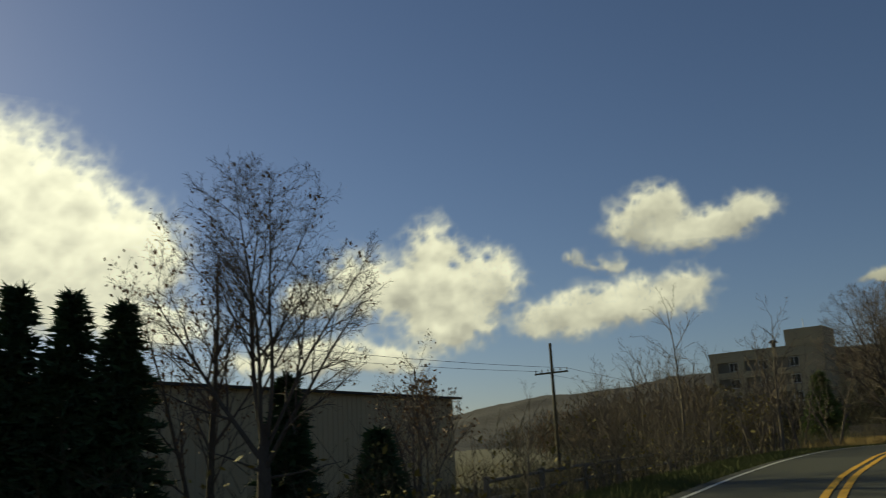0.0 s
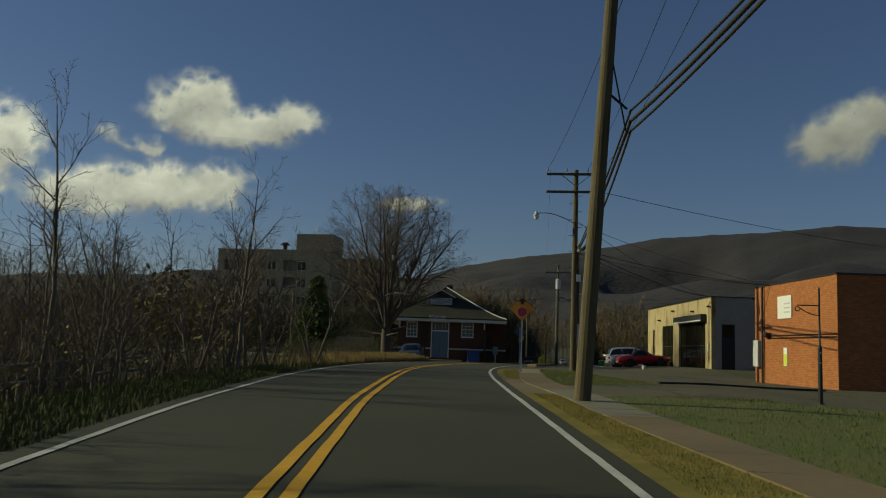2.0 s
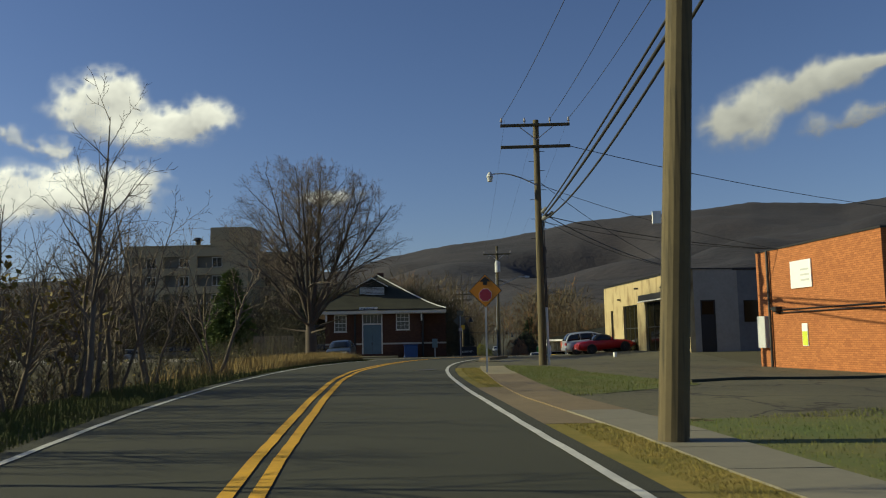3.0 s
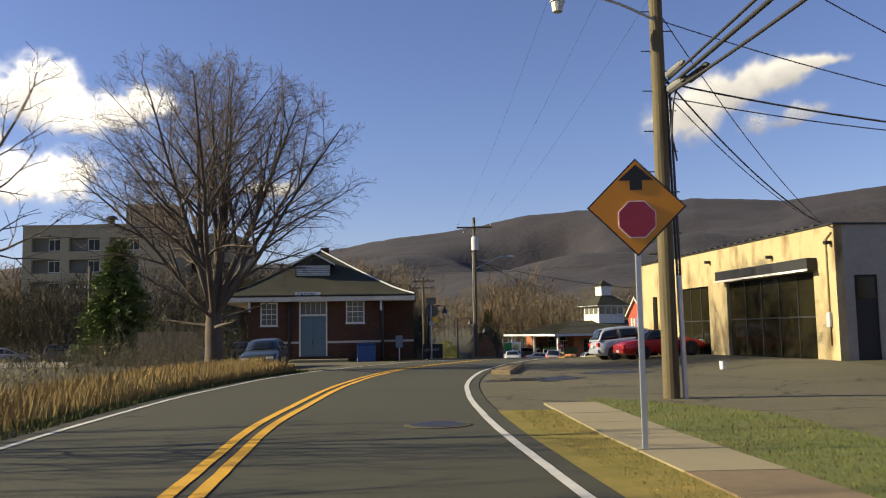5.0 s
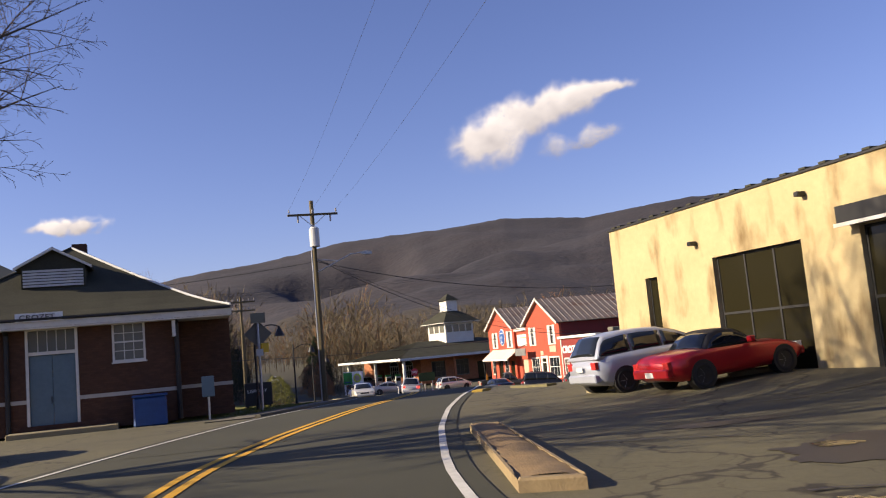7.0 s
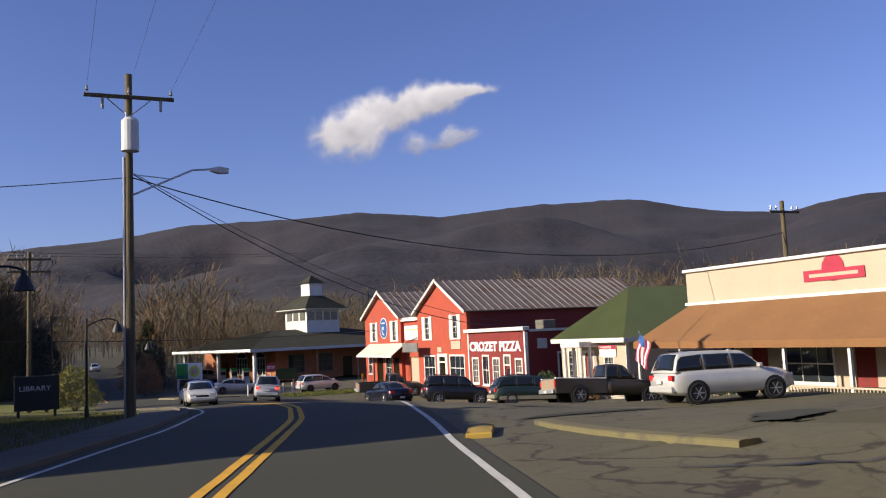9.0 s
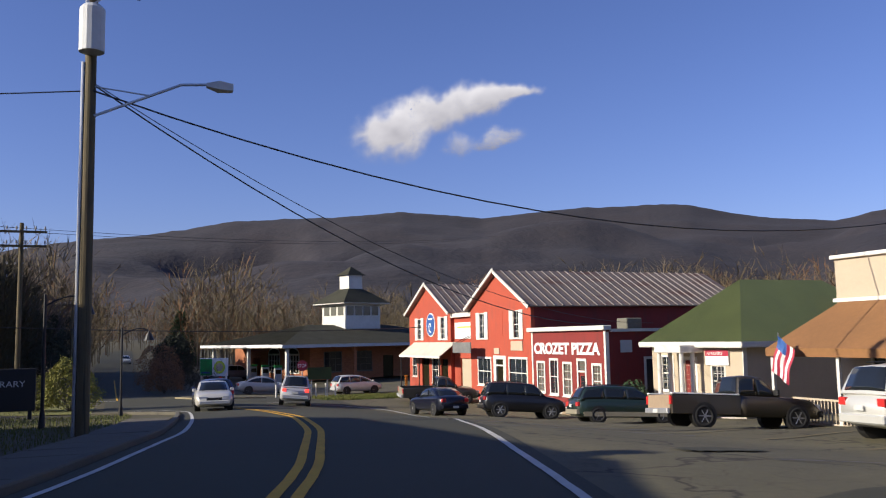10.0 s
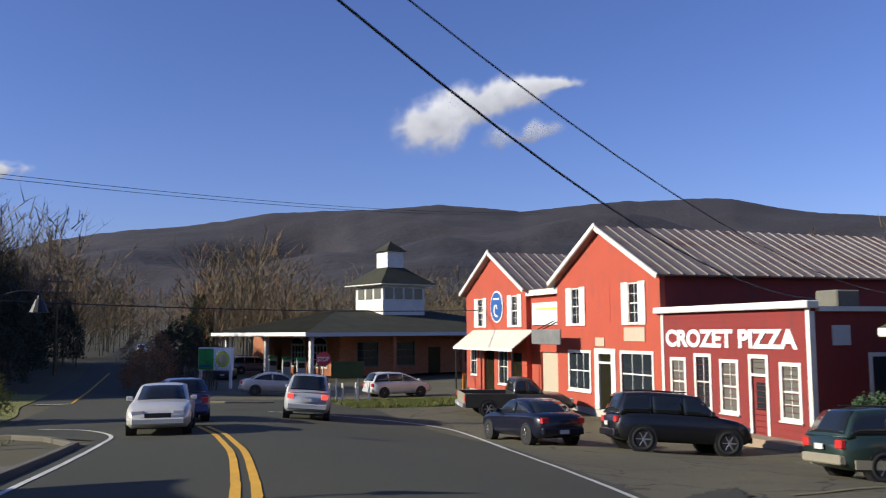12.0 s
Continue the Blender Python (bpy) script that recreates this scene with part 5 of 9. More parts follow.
part("roof", boxed(z0, z0 + 8.1, 0.27, 12, 4.0, 4.1), "slate", PZ)
bm = bmesh.new()
for k in range(21):
    box(bm, z0, z0 + 8.35, 0.005, 0.02, 0.1 + 0.2 * k, 0.112 + 0.2 * k)
part("siding_edge", bm, "pizza_red", PZ)
part("cornice", box(boxed(z0 - 0.25, z0 + 8.5, -0.22, 0.3, 4.3, 4.55, bevel=0.03), z0 + 8.3, z0 + 8.5, 0.3, 12.2, 4.2, 4.36), "white_paint", PZ)
part("corner_board", boxed(z0 + 0.02, z0 + 0.2, -0.02, 0.03, 0, 4.3), "white_paint", PZ)
part("corner_board", box(boxed(z0 + 8.2, z0 + 8.38, -0.02, 0.03, 0, 4.3), z0 + 8.35, z0 + 8.38, 0.03, 0.2, 0, 4.2), "white_paint", PZ)
for k in (0, 2, 4):
    a, b, c, d = op[k]
    sash(PZ, a, b, c, d, 2, 4, y=0.02, border=0.13, pane="pale_glass")
a, b, c, d = op[1]
w = sash(PZ, a, b, c, d, 2, 2, y=0.02, border=0.13)
for k in (3,):
    a, b, c, d = op[k]
    dd = part("door", wall(bmesh.new(), b - a + 0.28, d + 0.14, 0.1, [(a, b, 0, 2.0), (a, b, 2.1, d)], -0.02, a - 0.14, 0), "white_paint", PZ, "dark red door with a transom")
    part("leaf", boxed(a, b, 0.08, 0.12, 0, 2.0), "pizza_red", dd)
    part("pane", boxed(a + 0.14, b - 0.14, 0.07, 0.08, 0.85, 1.8), "glass", dd)
    part("pane", boxed(a, b, 0.08, 0.09, 2.1, d), "pale_glass", dd)
part("step", boxed(27.4, 30.9, -0.9, 0.0, -0.3, 0.02, bevel=0.02), "wood_fence", PZ)
part("foundation", boxed(z0 - 22, z0 + 8.3, 0.06, 11.9, -0.8, 0), "stone", PZ)
tx = lettering("CROZET PIZZA", 0.88, "sign_white", PZ, z0 + 0.35, -0.0, 3.0, 1.22, 0.02, "sign_lettering", 0.035)
part("air_conditioner", boxed(z0 + 6.7, z0 + 7.7, 1.8, 2.8, 4.25, 4.95, bevel=0.05), "hotel_dark", PZ)
part("vent", boxed(z0 + 8.35, z0 + 8.42, 0.9, 1.6, 3.1, 3.75), "grey_paint", PZ)
bm = bmesh.new()
box(bm, z0 + 8.36, z0 + 8.42, 2.35, 3.8, 0.5, 2.85)
sw = part("side_window", bm, "white_paint", PZ)
part("pane", boxed(z0 + 8.42, z0 + 8.43, 2.47, 3.67, 0.62, 2.72), "glass", sw)

# ---- cream cottage with the green roof ----
CT = thing("cottage", facing((30.3, 88.6), (30.42, 82.0), -2.4), "small cream cottage with a green hipped roof", "house")
CL, CD, CH = 6.6, 11.0, 3.25
co = [(0.85, 1.65, 0.95, 2.5), (2.55, 3.35, 0.25, 2.4), (4.55, 5.35, 0.8, 2.15)]
part("front_wall", wall(bmesh.new(), CL, CH, 0.25, co), "cream", CT)
bm = boxed(0, 0.25, 0.25, CD, 0, CH)
box(bm, CL - 0.25, CL, 0.25, CD, 0, CH)
box(bm, 0.25, CL - 0.25, CD - 0.25, CD, 0, CH)
part("side_wall", bm, "cream", CT)
bm = bmesh.new()
for k in range(14):
    box(bm, 0, CL, -0.012, 0, 0.15 + 0.22 * k, 0.163 + 0.22 * k)
part("siding_edge", bm, "cream", CT)
part("corner_board", boxed(CL - 0.02, CL + 0.03, -0.03, 0.18, 0, CH), "white_paint", CT)
oo = 0.45
e = [Vector(p) for p in ((-oo, -oo, CH), (CL + oo, -oo, CH), (CL + oo, CD + oo, CH), (-oo, CD + oo, CH))]
r0, r1 = Vector((CL / 2, 2.9, 6.2)), Vector((CL / 2, CD - 2.9, 6.2))
for nm, pts in (("roof_front", (e[0], e[1], r0)), ("roof_back", (e[2], e[3], r1))):
    bm = bmesh.new()
    bm.faces.new([bm.verts.new(p) for p in pts])
    bmesh.ops.solidify(bm, geom=bm.faces[:], thickness=0.1)
    part(nm, bm, "green_roof", CT)
for pts in ((e[1], e[2], r1, r0), (e[3], e[0], r0, r1)):
    part("roof_side", slab(bmesh.new(), *pts, 0.1), "green_roof", CT)
bm = boxed(-oo, CL + oo, -oo - 0.03, -oo, CH - 0.22, CH)
box(bm, CL + oo, CL + oo + 0.03, -oo, CD + oo, CH - 0.22, CH)
part("fascia", bm, "white_paint", CT)
part("soffit", boxed(-oo, CL + oo, -oo, CD + oo, CH - 0.26, CH - 0.22), "white_paint", CT)
sash(CT, *co[0], 3, 4, border=0.1)
sash(CT, *co[2], 3, 4, border=0.1)
dd = part("door", wall(bmesh.new(), 1.1, 2.55, 0.1, [(2.55, 3.35, 0.25, 2.4)], -0.02, 2.4, 0), "white_paint", CT, "dark red panelled door")
part("leaf", boxed(2.55, 3.35, 0.08, 0.13, 0.25, 2.4), "pizza_red", dd)
pc = part("portico", boxed(1.95, 3.95, -1.3, 0.0, 2.75, 3.1, bevel=0.03), "white_paint", CT, "white columned portico")
for x, y in ((2.12, -1.12), (2.12, -0.5), (3.78, -1.12), (3.78, -0.5)):
    bm = cyl(bmesh.new(), (x, y, 0.2), (x, y, 2.75), 0.12, 0.1, n=12)
    box(bm, x - 0.15, x + 0.15, y - 0.15, y + 0.15, 0.1, 0.24)
    part("column", bm, "white_paint", pc)
part("porch_floor", boxed(1.8, 4.1, -1.6, 0, 0.0, 0.14, bevel=0.02), "concrete", CT)
vb = part("notice_board", boxed(4.2, 5.75, -0.09, -0.04, 2.2, 2.85), "sign_white", CT, "white notice with a red band reading AVAILABLE")
part("band", boxed(4.2, 5.75, -0.1, -0.09, 2.6, 2.87), "sign_red", vb)
lettering("AVAILABLE", 0.2, "sign_white", vb, 4.32, -0.11, 2.66, 1.1, 0.004)
part("foundation", boxed(0.02, CL - 0.02, 0.03, CD - 0.1, -0.7, 0), "stone", CT)
part("chimney", boxed(CL - 1.2, CL - 0.6, 7.5, 8.1, 4.5, 6.9), "orange_brick", CT)

# ---- cream shop with the brown awning ----
FS = thing("awning_shop", facing((30.6, 76.8), (30.9, 58.6), -2.1), "cream false-fronted shop with a broad brown awning", "shop")
fo = [(1.5, 3.0, 0.9, 2.4), (4.0, 5.0, 0.1, 2.4), (6.0, 8.5, 0.9, 2.4), (9.5, 10.5, 0.1, 2.4), (11.5, 14.0, 0.9, 2.4)]
part("front_wall", wall(bmesh.new(), 18.2, 6.1, 0.3, fo), "cream", FS)
part("side_wall", boxed(0, 0.3, 0.3, 14, 0, 5.2), "cream", FS)
part("side_wall", boxed(17.9, 18.2, 0.3, 14, 0, 5.2), "cream", FS)
part("roof", boxed(0.3, 17.9, 0.3, 14, 4.9, 5.0), "slate", FS)
part("cornice", boxed(-0.12, 18.3, -0.15, 0.35, 6.05, 6.2, bevel=0.02), "white_paint", FS)
part("ledge", boxed(-0.1, 18.3, -0.1, 0, 4.42, 4.56), "white_paint", FS)
for k in (0, 2, 4):
    sash(FS, *fo[k], 3, 2, border=0.1)
for k in (1, 3):
    part("door", boxed(fo[k][0], fo[k][1], 0.1, 0.15, 0.1, 2.4), "pizza_red", FS)
bm = bmesh.new()
slab(bm, (-0.6, -3.0, 2.75), (18.4, -3.0, 2.75), (18.4, -0.02, 4.45), (0.2, -0.02, 4.45), 0.06)
aw = part("awning", bm, "awning_brown", FS, "brown sloping awning")
part("valance", boxed(-0.6, 18.4, -3.03, -3.0, 2.45, 2.75), "awning_brown", aw)
bm = bmesh.new()
bm.faces.new([bm.verts.new(p) for p in ((-0.6, -3.0, 2.75), (0.2, -0.02, 4.45), (0.2, -0.02, 2.75))])
part("end_panel", bm, "awning_brown", aw)
for k in range(7):
    part("post", boxed(-0.5 + 3.05 * k, -0.38 + 3.05 * k, -2.9, -2.78, 0, 2.6), "white_paint", FS)
rl = part("railing", box(boxed(0.5, 17.5, -2.9, -2.84, 0.95, 1.02), 0.5, 17.5, -2.9, -2.84, 0.15, 0.2), "cream", FS, "cream picket railing")
pk = None
for k in range(110):
    if pk is None:
        pk = part("picket", boxed(-0.02, 0.02, -0.015, 0.015, 0.2, 0.95), "cream", rl)
    else:
        q = new("picket", pk.data)
        q.parent = rl
        pk_ = q
    (pk if k == 0 else pk_).location = (0.55 + 0.153 * k, -2.87, 0)
part("porch_floor", boxed(-1.0, 18.2, -3.0, 0, 0.0, 0.1), "concrete", FS)
part("foundation", boxed(-1.0, 18.2, -2.95, 13.9, -0.9, 0), "stone", FS)
sg = part("shop_sign", boxed(7.4, 10.4, -0.06, -0.01, 5.05, 5.5), "sign_red", FS, "red sign with pale bars")
part("bar", boxed(7.7, 10.1, -0.066, -0.06, 5.2, 5.34), "cream", sg)
bm = cyl(bmesh.new(), (8.9, -0.05, 5.55), (8.9, -0.02, 5.55), 0.55, n=16)
part("emblem", bm, "sign_red", sg)
fl = part("flag_pole", cyl(bmesh.new(), (0.3, -2.9, 2.0), (0.85, -3.75, 3.3), 0.025, n=6), "steel", FS)

# flag on the awning post
bm = bmesh.new()
grid = [[bm.verts.new((0.10 * i + 0.03 * math.sin(j * 0.9), 0.05 * math.sin(i * 1.3 + j * 0.4), -0.14 * j - 0.05 * i)) for i in range(8)] for j in range(10)]
for j in range(9):
    for i in range(7):
        bm.faces.new((grid[j][i], grid[j][i + 1], grid[j + 1][i + 1], grid[j + 1][i]))
F_ = part("flag", bm, "sign_red", None)
tagged(F_, "striped red, white and blue flag on a pole", "flag")
F_.matrix_world = FS.matrix_world @ pose(0.8, -3.72, 3.2, 0, 14, 20)
bpy.data.objects["flag"].data.materials.append(M["sign_white"])
bpy.data.objects["flag"].data.materials.append(M["sign_blue"])
for k, pg in enumerate(F_.data.polygons):
    j, i = divmod(k, 7)
    pg.material_index = 2 if (j < 3 and i < 4) else (1 if i % 2 else 0)

# ---- filling station ----
ST = thing("filling_station", pose(21.0, 140.0, -3.15, 0, 0, 20), "brick filling station with a dark hipped roof and white cupola", "building")
fw = [(7.4, 9.6, 0.9, 3.0), (11.6, 13.8, 0.9, 3.0), (15.5, 17, 0, 2.5), (19.5, 22, 0.9, 3.0)]
part("front_wall", wall(bmesh.new(), 22.5, 3.95, 0.3, fw, 3.6, 5.5, 0), "station_brick", ST)
lw = [(2.0, 4.4, 0.8, 2.7), (6.2, 8.6, 0.8, 2.7), (10.6, 12.4, 0.0, 2.4)]
side = wall(bmesh.new(), 17, 3.95, 0.3, [(17 - b, 17 - a, c, d) for a, b, c, d in lw])
bmesh.ops.transform(side, matrix=pose(5.5, 20.9, 0, 0, 0, -90), verts=side.verts)
part("side_wall", side, "station_brick", ST, "sunlit orange brick wall with arched windows")
bm = boxed(27.7, 28, 3.9, 20.9, 0, 3.95)
box(bm, 5.8, 27.7, 20.6, 20.9, 0, 3.95)
part("back_wall", bm, "station_brick", ST)
# front casings take a dark colour in place of the porch's shade
for a, b, c, d in (fw[0], fw[1], fw[3]):
    sash(ST, a, b, c, d, 3, 3, y=3.6, border=0.1, casing="hotel_dark")
part("door", boxed(15.5, 17, 3.7, 3.76, 0, 2.5), "dark_glass", ST)
for a, b, c, d in lw[:2]:
    bm = wall(bmesh.new(), b - a + 0.3, d - c + 0.3, 0.08, [(17 - b, 17 - a, c, d)], -0.03, 17 - b - 0.15, c - 0.15)
    for k in (1, 2, 3):
        box(bm, 17 - b + (b - a) * k / 4 - 0.05, 17 - b + (b - a) * k / 4 + 0.05, -0.01, 0.04, c, d)
    for k in (1, 2):
        box(bm, 17 - b, 17 - a, -0.008, 0.042, c + (d - c) * k / 3 - 0.03, c + (d - c) * k / 3 + 0.03)
    prism(bm, [((17 - (a + b) / 2) + ((b - a) / 2 + 0.15) * math.cos(t * math.pi / 10), d + 0.15 + 0.75 * math.sin(t * math.pi / 10)) for t in range(11)], -0.03, 0.0)
    bmesh.ops.transform(bm, matrix=pose(5.5, 20.9, 0, 0, 0, -90), verts=bm.verts)
    w = part("arched_window", bm, "white_paint", ST, "white arched window")
    bm = boxed(17 - b, 17 - a, 0.06, 0.08, c, d)
    prism(bm, [((17 - (a + b) / 2) + ((b - a) / 2) * math.cos(t * math.pi / 10), d + 0.2 + 0.58 * math.sin(t * math.pi / 10)) for t in range(11)], -0.04, -0.032)
    bmesh.ops.transform(bm, matrix=pose(5.5, 20.9, 0, 0, 0, -90), verts=bm.verts)
    part("pane", bm, "dark_glass", w)
part("side_door", boxed(5.6, 5.66, 20.9 - 17 + 17 - 12.4 - 3.2, 20.9 - 10.6 - 3.2, 0, 2.4), "dark_glass", ST)
e = [Vector(p) for p in ((0, 0, 3.95), (31, 0, 3.95), (31, 22, 3.95), (0, 19, 3.95))]
r0, r1 = Vector((9.5, 10.5, 6.2)), Vector((21, 10.5, 6.2))
for pts in ((e[0], e[1], r1, r0), (e[2], e[3], r0, r1)):
    part("roof_slope", slab(bmesh.new(), *pts, 0.15), "slate", ST)
for pts in ((e[1], e[2], r1), (e[3], e[0], r0)):
    bm = bmesh.new()
    bm.faces.new([bm.verts.new(p) for p in pts])
    bmesh.ops.solidify(bm, geom=bm.faces[:], thickness=0.15)
    part("roof_slope", bm, "slate", ST)
# same board twice: front painted grey for shade, end white for sun
part("fascia", boxed(0, 31, -0.05, 0.0, 3.62, 3.95), "grey_paint", ST, "grey eave board")
part("fascia", boxed(-0.05, 0.0, -0.05, 19, 3.68, 3.98), "sign_white", ST, "bright white canopy edge")
part("soffit", boxed(0, 31, 0, 19, 3.6, 3.66), "hotel_dark", ST)
for x, y in ((1.0, 0.8), (1.0, 9.0), (1.0, 17.5), (9.5, 0.8), (17.5, 0.8), (25.5, 0.8)):
    part("column", boxed(x - 0.16, x + 0.16, y - 0.16, y + 0.16, 0, 3.62), "white_paint" if x < 2 else "station_brick", ST)
cu = part("cupola", boxed(13.2, 18.4, 8.0, 13.0, 5.2, 8.75), "white_paint", ST, "white two-tier cupola with windows")
for k in range(4):
    part("window", boxed(13.45 + 1.22 * k, 14.4 + 1.22 * k, 7.94, 8.02, 7.3, 8.4), "glass", cu)
    if k < 3:
        part("window", boxed(13.14, 13.22, 8.4 + 1.5 * k, 9.5 + 1.5 * k, 7.3, 8.4), "pale_glass", cu)
bm = bmesh.new()
cyl(bm, (15.8, 10.5, 8.8), (15.8, 10.5, 10.6), 4.9, 1.5, n=4)
bmesh.ops.rotate(bm, cent=(15.8, 10.5, 0), matrix=Matrix.Rotation(radians(45), 3, "Z"), verts=bm.verts)
part("cupola_roof", bm, "slate", cu)
part("cornice", boxed(12.4, 19.2, 7.1, 13.9, 8.68, 8.82), "white_paint", cu)
part("lantern", boxed(14.8, 16.8, 9.5, 11.5, 10.5, 12.3), "white_paint", cu)
bm = bmesh.new()
cyl(bm, (15.8, 10.5, 12.3), (15.8, 10.5, 13.4), 1.85, 0.05, n=4)
bmesh.ops.rotate(bm, cent=(15.8, 10.5, 0), matrix=Matrix.Rotation(radians(45), 3, "Z"), verts=bm.verts)
part("lantern_roof", bm, "slate", cu)
for k in range(3):
    PU = thing("fuel_pump", pose(21.6 - 0.8 * k, 146 + 3.5 * k, ground(21, 148)), "white and green fuel pump under a canopy", "fuel pump", "pumps on the forecourt")
    part("housing", boxed(-0.4, 0.4, -0.25, 0.25, 0, 1.7, bevel=0.04), "grey_paint", PU)
    part("display", boxed(-0.3, 0.3, -0.27, -0.25, 1.05, 1.5), "dark_glass", PU)
    part("band", boxed(-0.41, 0.41, -0.26, 0.26, 1.72, 1.95), "sign_green", PU)
PS = thing("price_sign", pose(12.2, 132.0, -3.05, 0, 0, -38), "white-framed green and yellow filling station sign", "sign")
part("frame", boxed(0.0, 2.75, -0.14, 0.14, 1.25, 2.85, bevel=0.03), "sign_white", PS)
part("green_panel", boxed(0.05, 1.28, -0.16, -0.14, 1.32, 2.78), "sign_green", PS)
part("bar", boxed(0.2, 1.05, -0.165, -0.16, 1.5, 1.65), "sign_blue", PS)
bm = cyl(bmesh.new(), (2.02, -0.16, 2.05), (2.02, -0.14, 2.05), 0.56, n=20)
em = part("emblem", bm, "sign_lime", PS)
part("disc", cyl(bmesh.new(), (2.02, -0.17, 2.05), (2.02, -0.16, 2.05), 0.36, n=16), "cream", em)
for x in (0.14, 2.6):
    part("post", boxed(x - 0.08, x + 0.08, -0.08, 0.08, 0, 1.25), "sign_white", PS)

# ---- vehicles ----
PAINT = {}


def car_paint(c, rough=0.28, metal=0.25):
    key = (c, rough)
    if key not in PAINT:
        PAINT[key] = paint("car_paint", c, rough, metal)
    return PAINT[key]


def loft(bm, rings, close=True):
    """Skins a row of rings with equal counts, and closes both ends."""
    vs = [[bm.verts.new(p) for p in r] for r in rings]
    n = len(vs[0])
    for a, b in zip(vs, vs[1:]):
        for k in range(n):
            bm.faces.new((a[k], a[(k + 1) % n], b[(k + 1) % n], b[k]))
    if close:
        bm.faces.new(vs[0][::-1])
        bm.faces.new(vs[-1])
    bmesh.ops.recalc_face_normals(bm, faces=bm.faces)
    return bm


def body_ring(x, w, zb, zt, crown=0.03):
    half = [(0.86, zb), (0.98, zb + 0.12), (1.0, zb + (zt - zb) * 0.5), (0.985, zb + (zt - zb) * 0.78), (0.93, zt - 0.03), (0.80, zt), (0.4, zt + crown)]
    pts = [(x, f * w, z) for f, z in half]
    return pts + [(x, -y, z) for x, y, z in reversed(pts)]


# kind: length, width, height, belt, wheel radius, lower body (fraction from the tail, top height), cabin at the belt (rear, front), roof (rear, front), side panes
KINDS = {
    "sedan": (4.6, 1.75, 1.42, 0.93, 0.31, [(0, 0.84), (0.06, 0.98), (0.2, 1.0), (0.5, 0.96), (0.68, 0.95), (0.85, 0.88), (0.96, 0.76), (1, 0.58)], (0.10, 0.70), (0.30, 0.55), 2),
    "wagon": (4.6, 1.72, 1.53, 0.95, 0.32, [(0, 0.80), (0.03, 0.98), (0.3, 1.0), (0.68, 0.97), (0.85, 0.90), (0.96, 0.78), (1, 0.6)], (0.02, 0.72), (0.10, 0.56), 3),
    "suv": (4.6, 1.82, 1.76, 1.12, 0.37, [(0, 0.9), (0.03, 1.12), (0.3, 1.15), (0.72, 1.12), (0.88, 1.04), (0.97, 0.9), (1, 0.7)], (0.02, 0.75), (0.08, 0.60), 3),
    "hatch": (3.95, 1.69, 1.52, 0.96, 0.30, [(0, 0.80), (0.03, 0.97), (0.35, 1.0), (0.78, 0.96), (0.9, 0.86), (0.97, 0.72), (1, 0.58)], (0.01, 0.84), (0.10, 0.52), 3),
    "roadster": (3.95, 1.68, 1.24, 0.82, 0.29, [(0, 0.70), (0.05, 0.82), (0.2, 0.86), (0.5, 0.83), (0.62, 0.82), (0.82, 0.76), (0.95, 0.62), (1, 0.45)], (0.25, 0.65), (0.36, 0.52), 1),
}


def wheel_at(car, x, side, w, r):
    """A tyre with a spoked rim, on the side of the car that side (+1 or -1) names."""
    y = side * (w / 2 - 0.20)
    part("wheel_arch", cyl(bmesh.new(), (x, side * (w / 2 - 0.25), r * 1.04), (x, side * (w / 2 + 0.004), r * 1.04), r * 1.16, n=20), "trim", car)
    bm = bmesh.new()
    prof = [(0.62, 0.0), (0.93, 0.0), (1.0, 0.03), (1.0, 0.17), (0.93, 0.21), (0.64, 0.21)]
    rings = [[Vector((x + f * r * math.cos(a), y + side * t, r + f * r * math.sin(a))) for f, t in prof] for a in [2 * math.pi * k / 20 for k in range(20)]]
    vs = [[bm.verts.new(p) for p in ring] for ring in rings]
    for k in range(20):
        a, b = vs[k], vs[(k + 1) % 20]
        for j in range(len(prof)):
            i = (j + 1) % len(prof)
            bm.faces.new((a[j], a[i], b[i], b[j]))
    bmesh.ops.recalc_face_normals(bm, faces=bm.faces)
    wh = part("wheel", bm, "tyre", car, smooth=True)
    bm = cyl(bmesh.new(), (x, y, r), (x, y + side * 0.15, r), r * 0.63, n=18)
    part("hub", bm, "hub_face", wh)
    bm = bmesh.new()
    for k in range(6):
        a = 2 * math.pi * k / 6
        cyl(bm, (x, y + side * 0.17, r), (x + 0.62 * r * math.cos(a), y + side * 0.18, r + 0.62 * r * math.sin(a)), r * 0.12, r * 0.09, n=5)
    cyl(bm, (x, y + side * 0.15, r), (x, y + side * 0.19, r), r * 0.16, n=10)
    for k in range(16):
        a, b = 2 * math.pi * k / 16, 2 * math.pi * (k + 1) / 16
        cyl(bm, (x + 0.61 * r * math.cos(a), y + side * 0.185, r + 0.61 * r * math.sin(a)), (x + 0.61 * r * math.cos(b), y + side * 0.185, r + 0.61 * r * math.sin(b)), r * 0.04, n=4)
    part("rim", bm, "rim", wh)


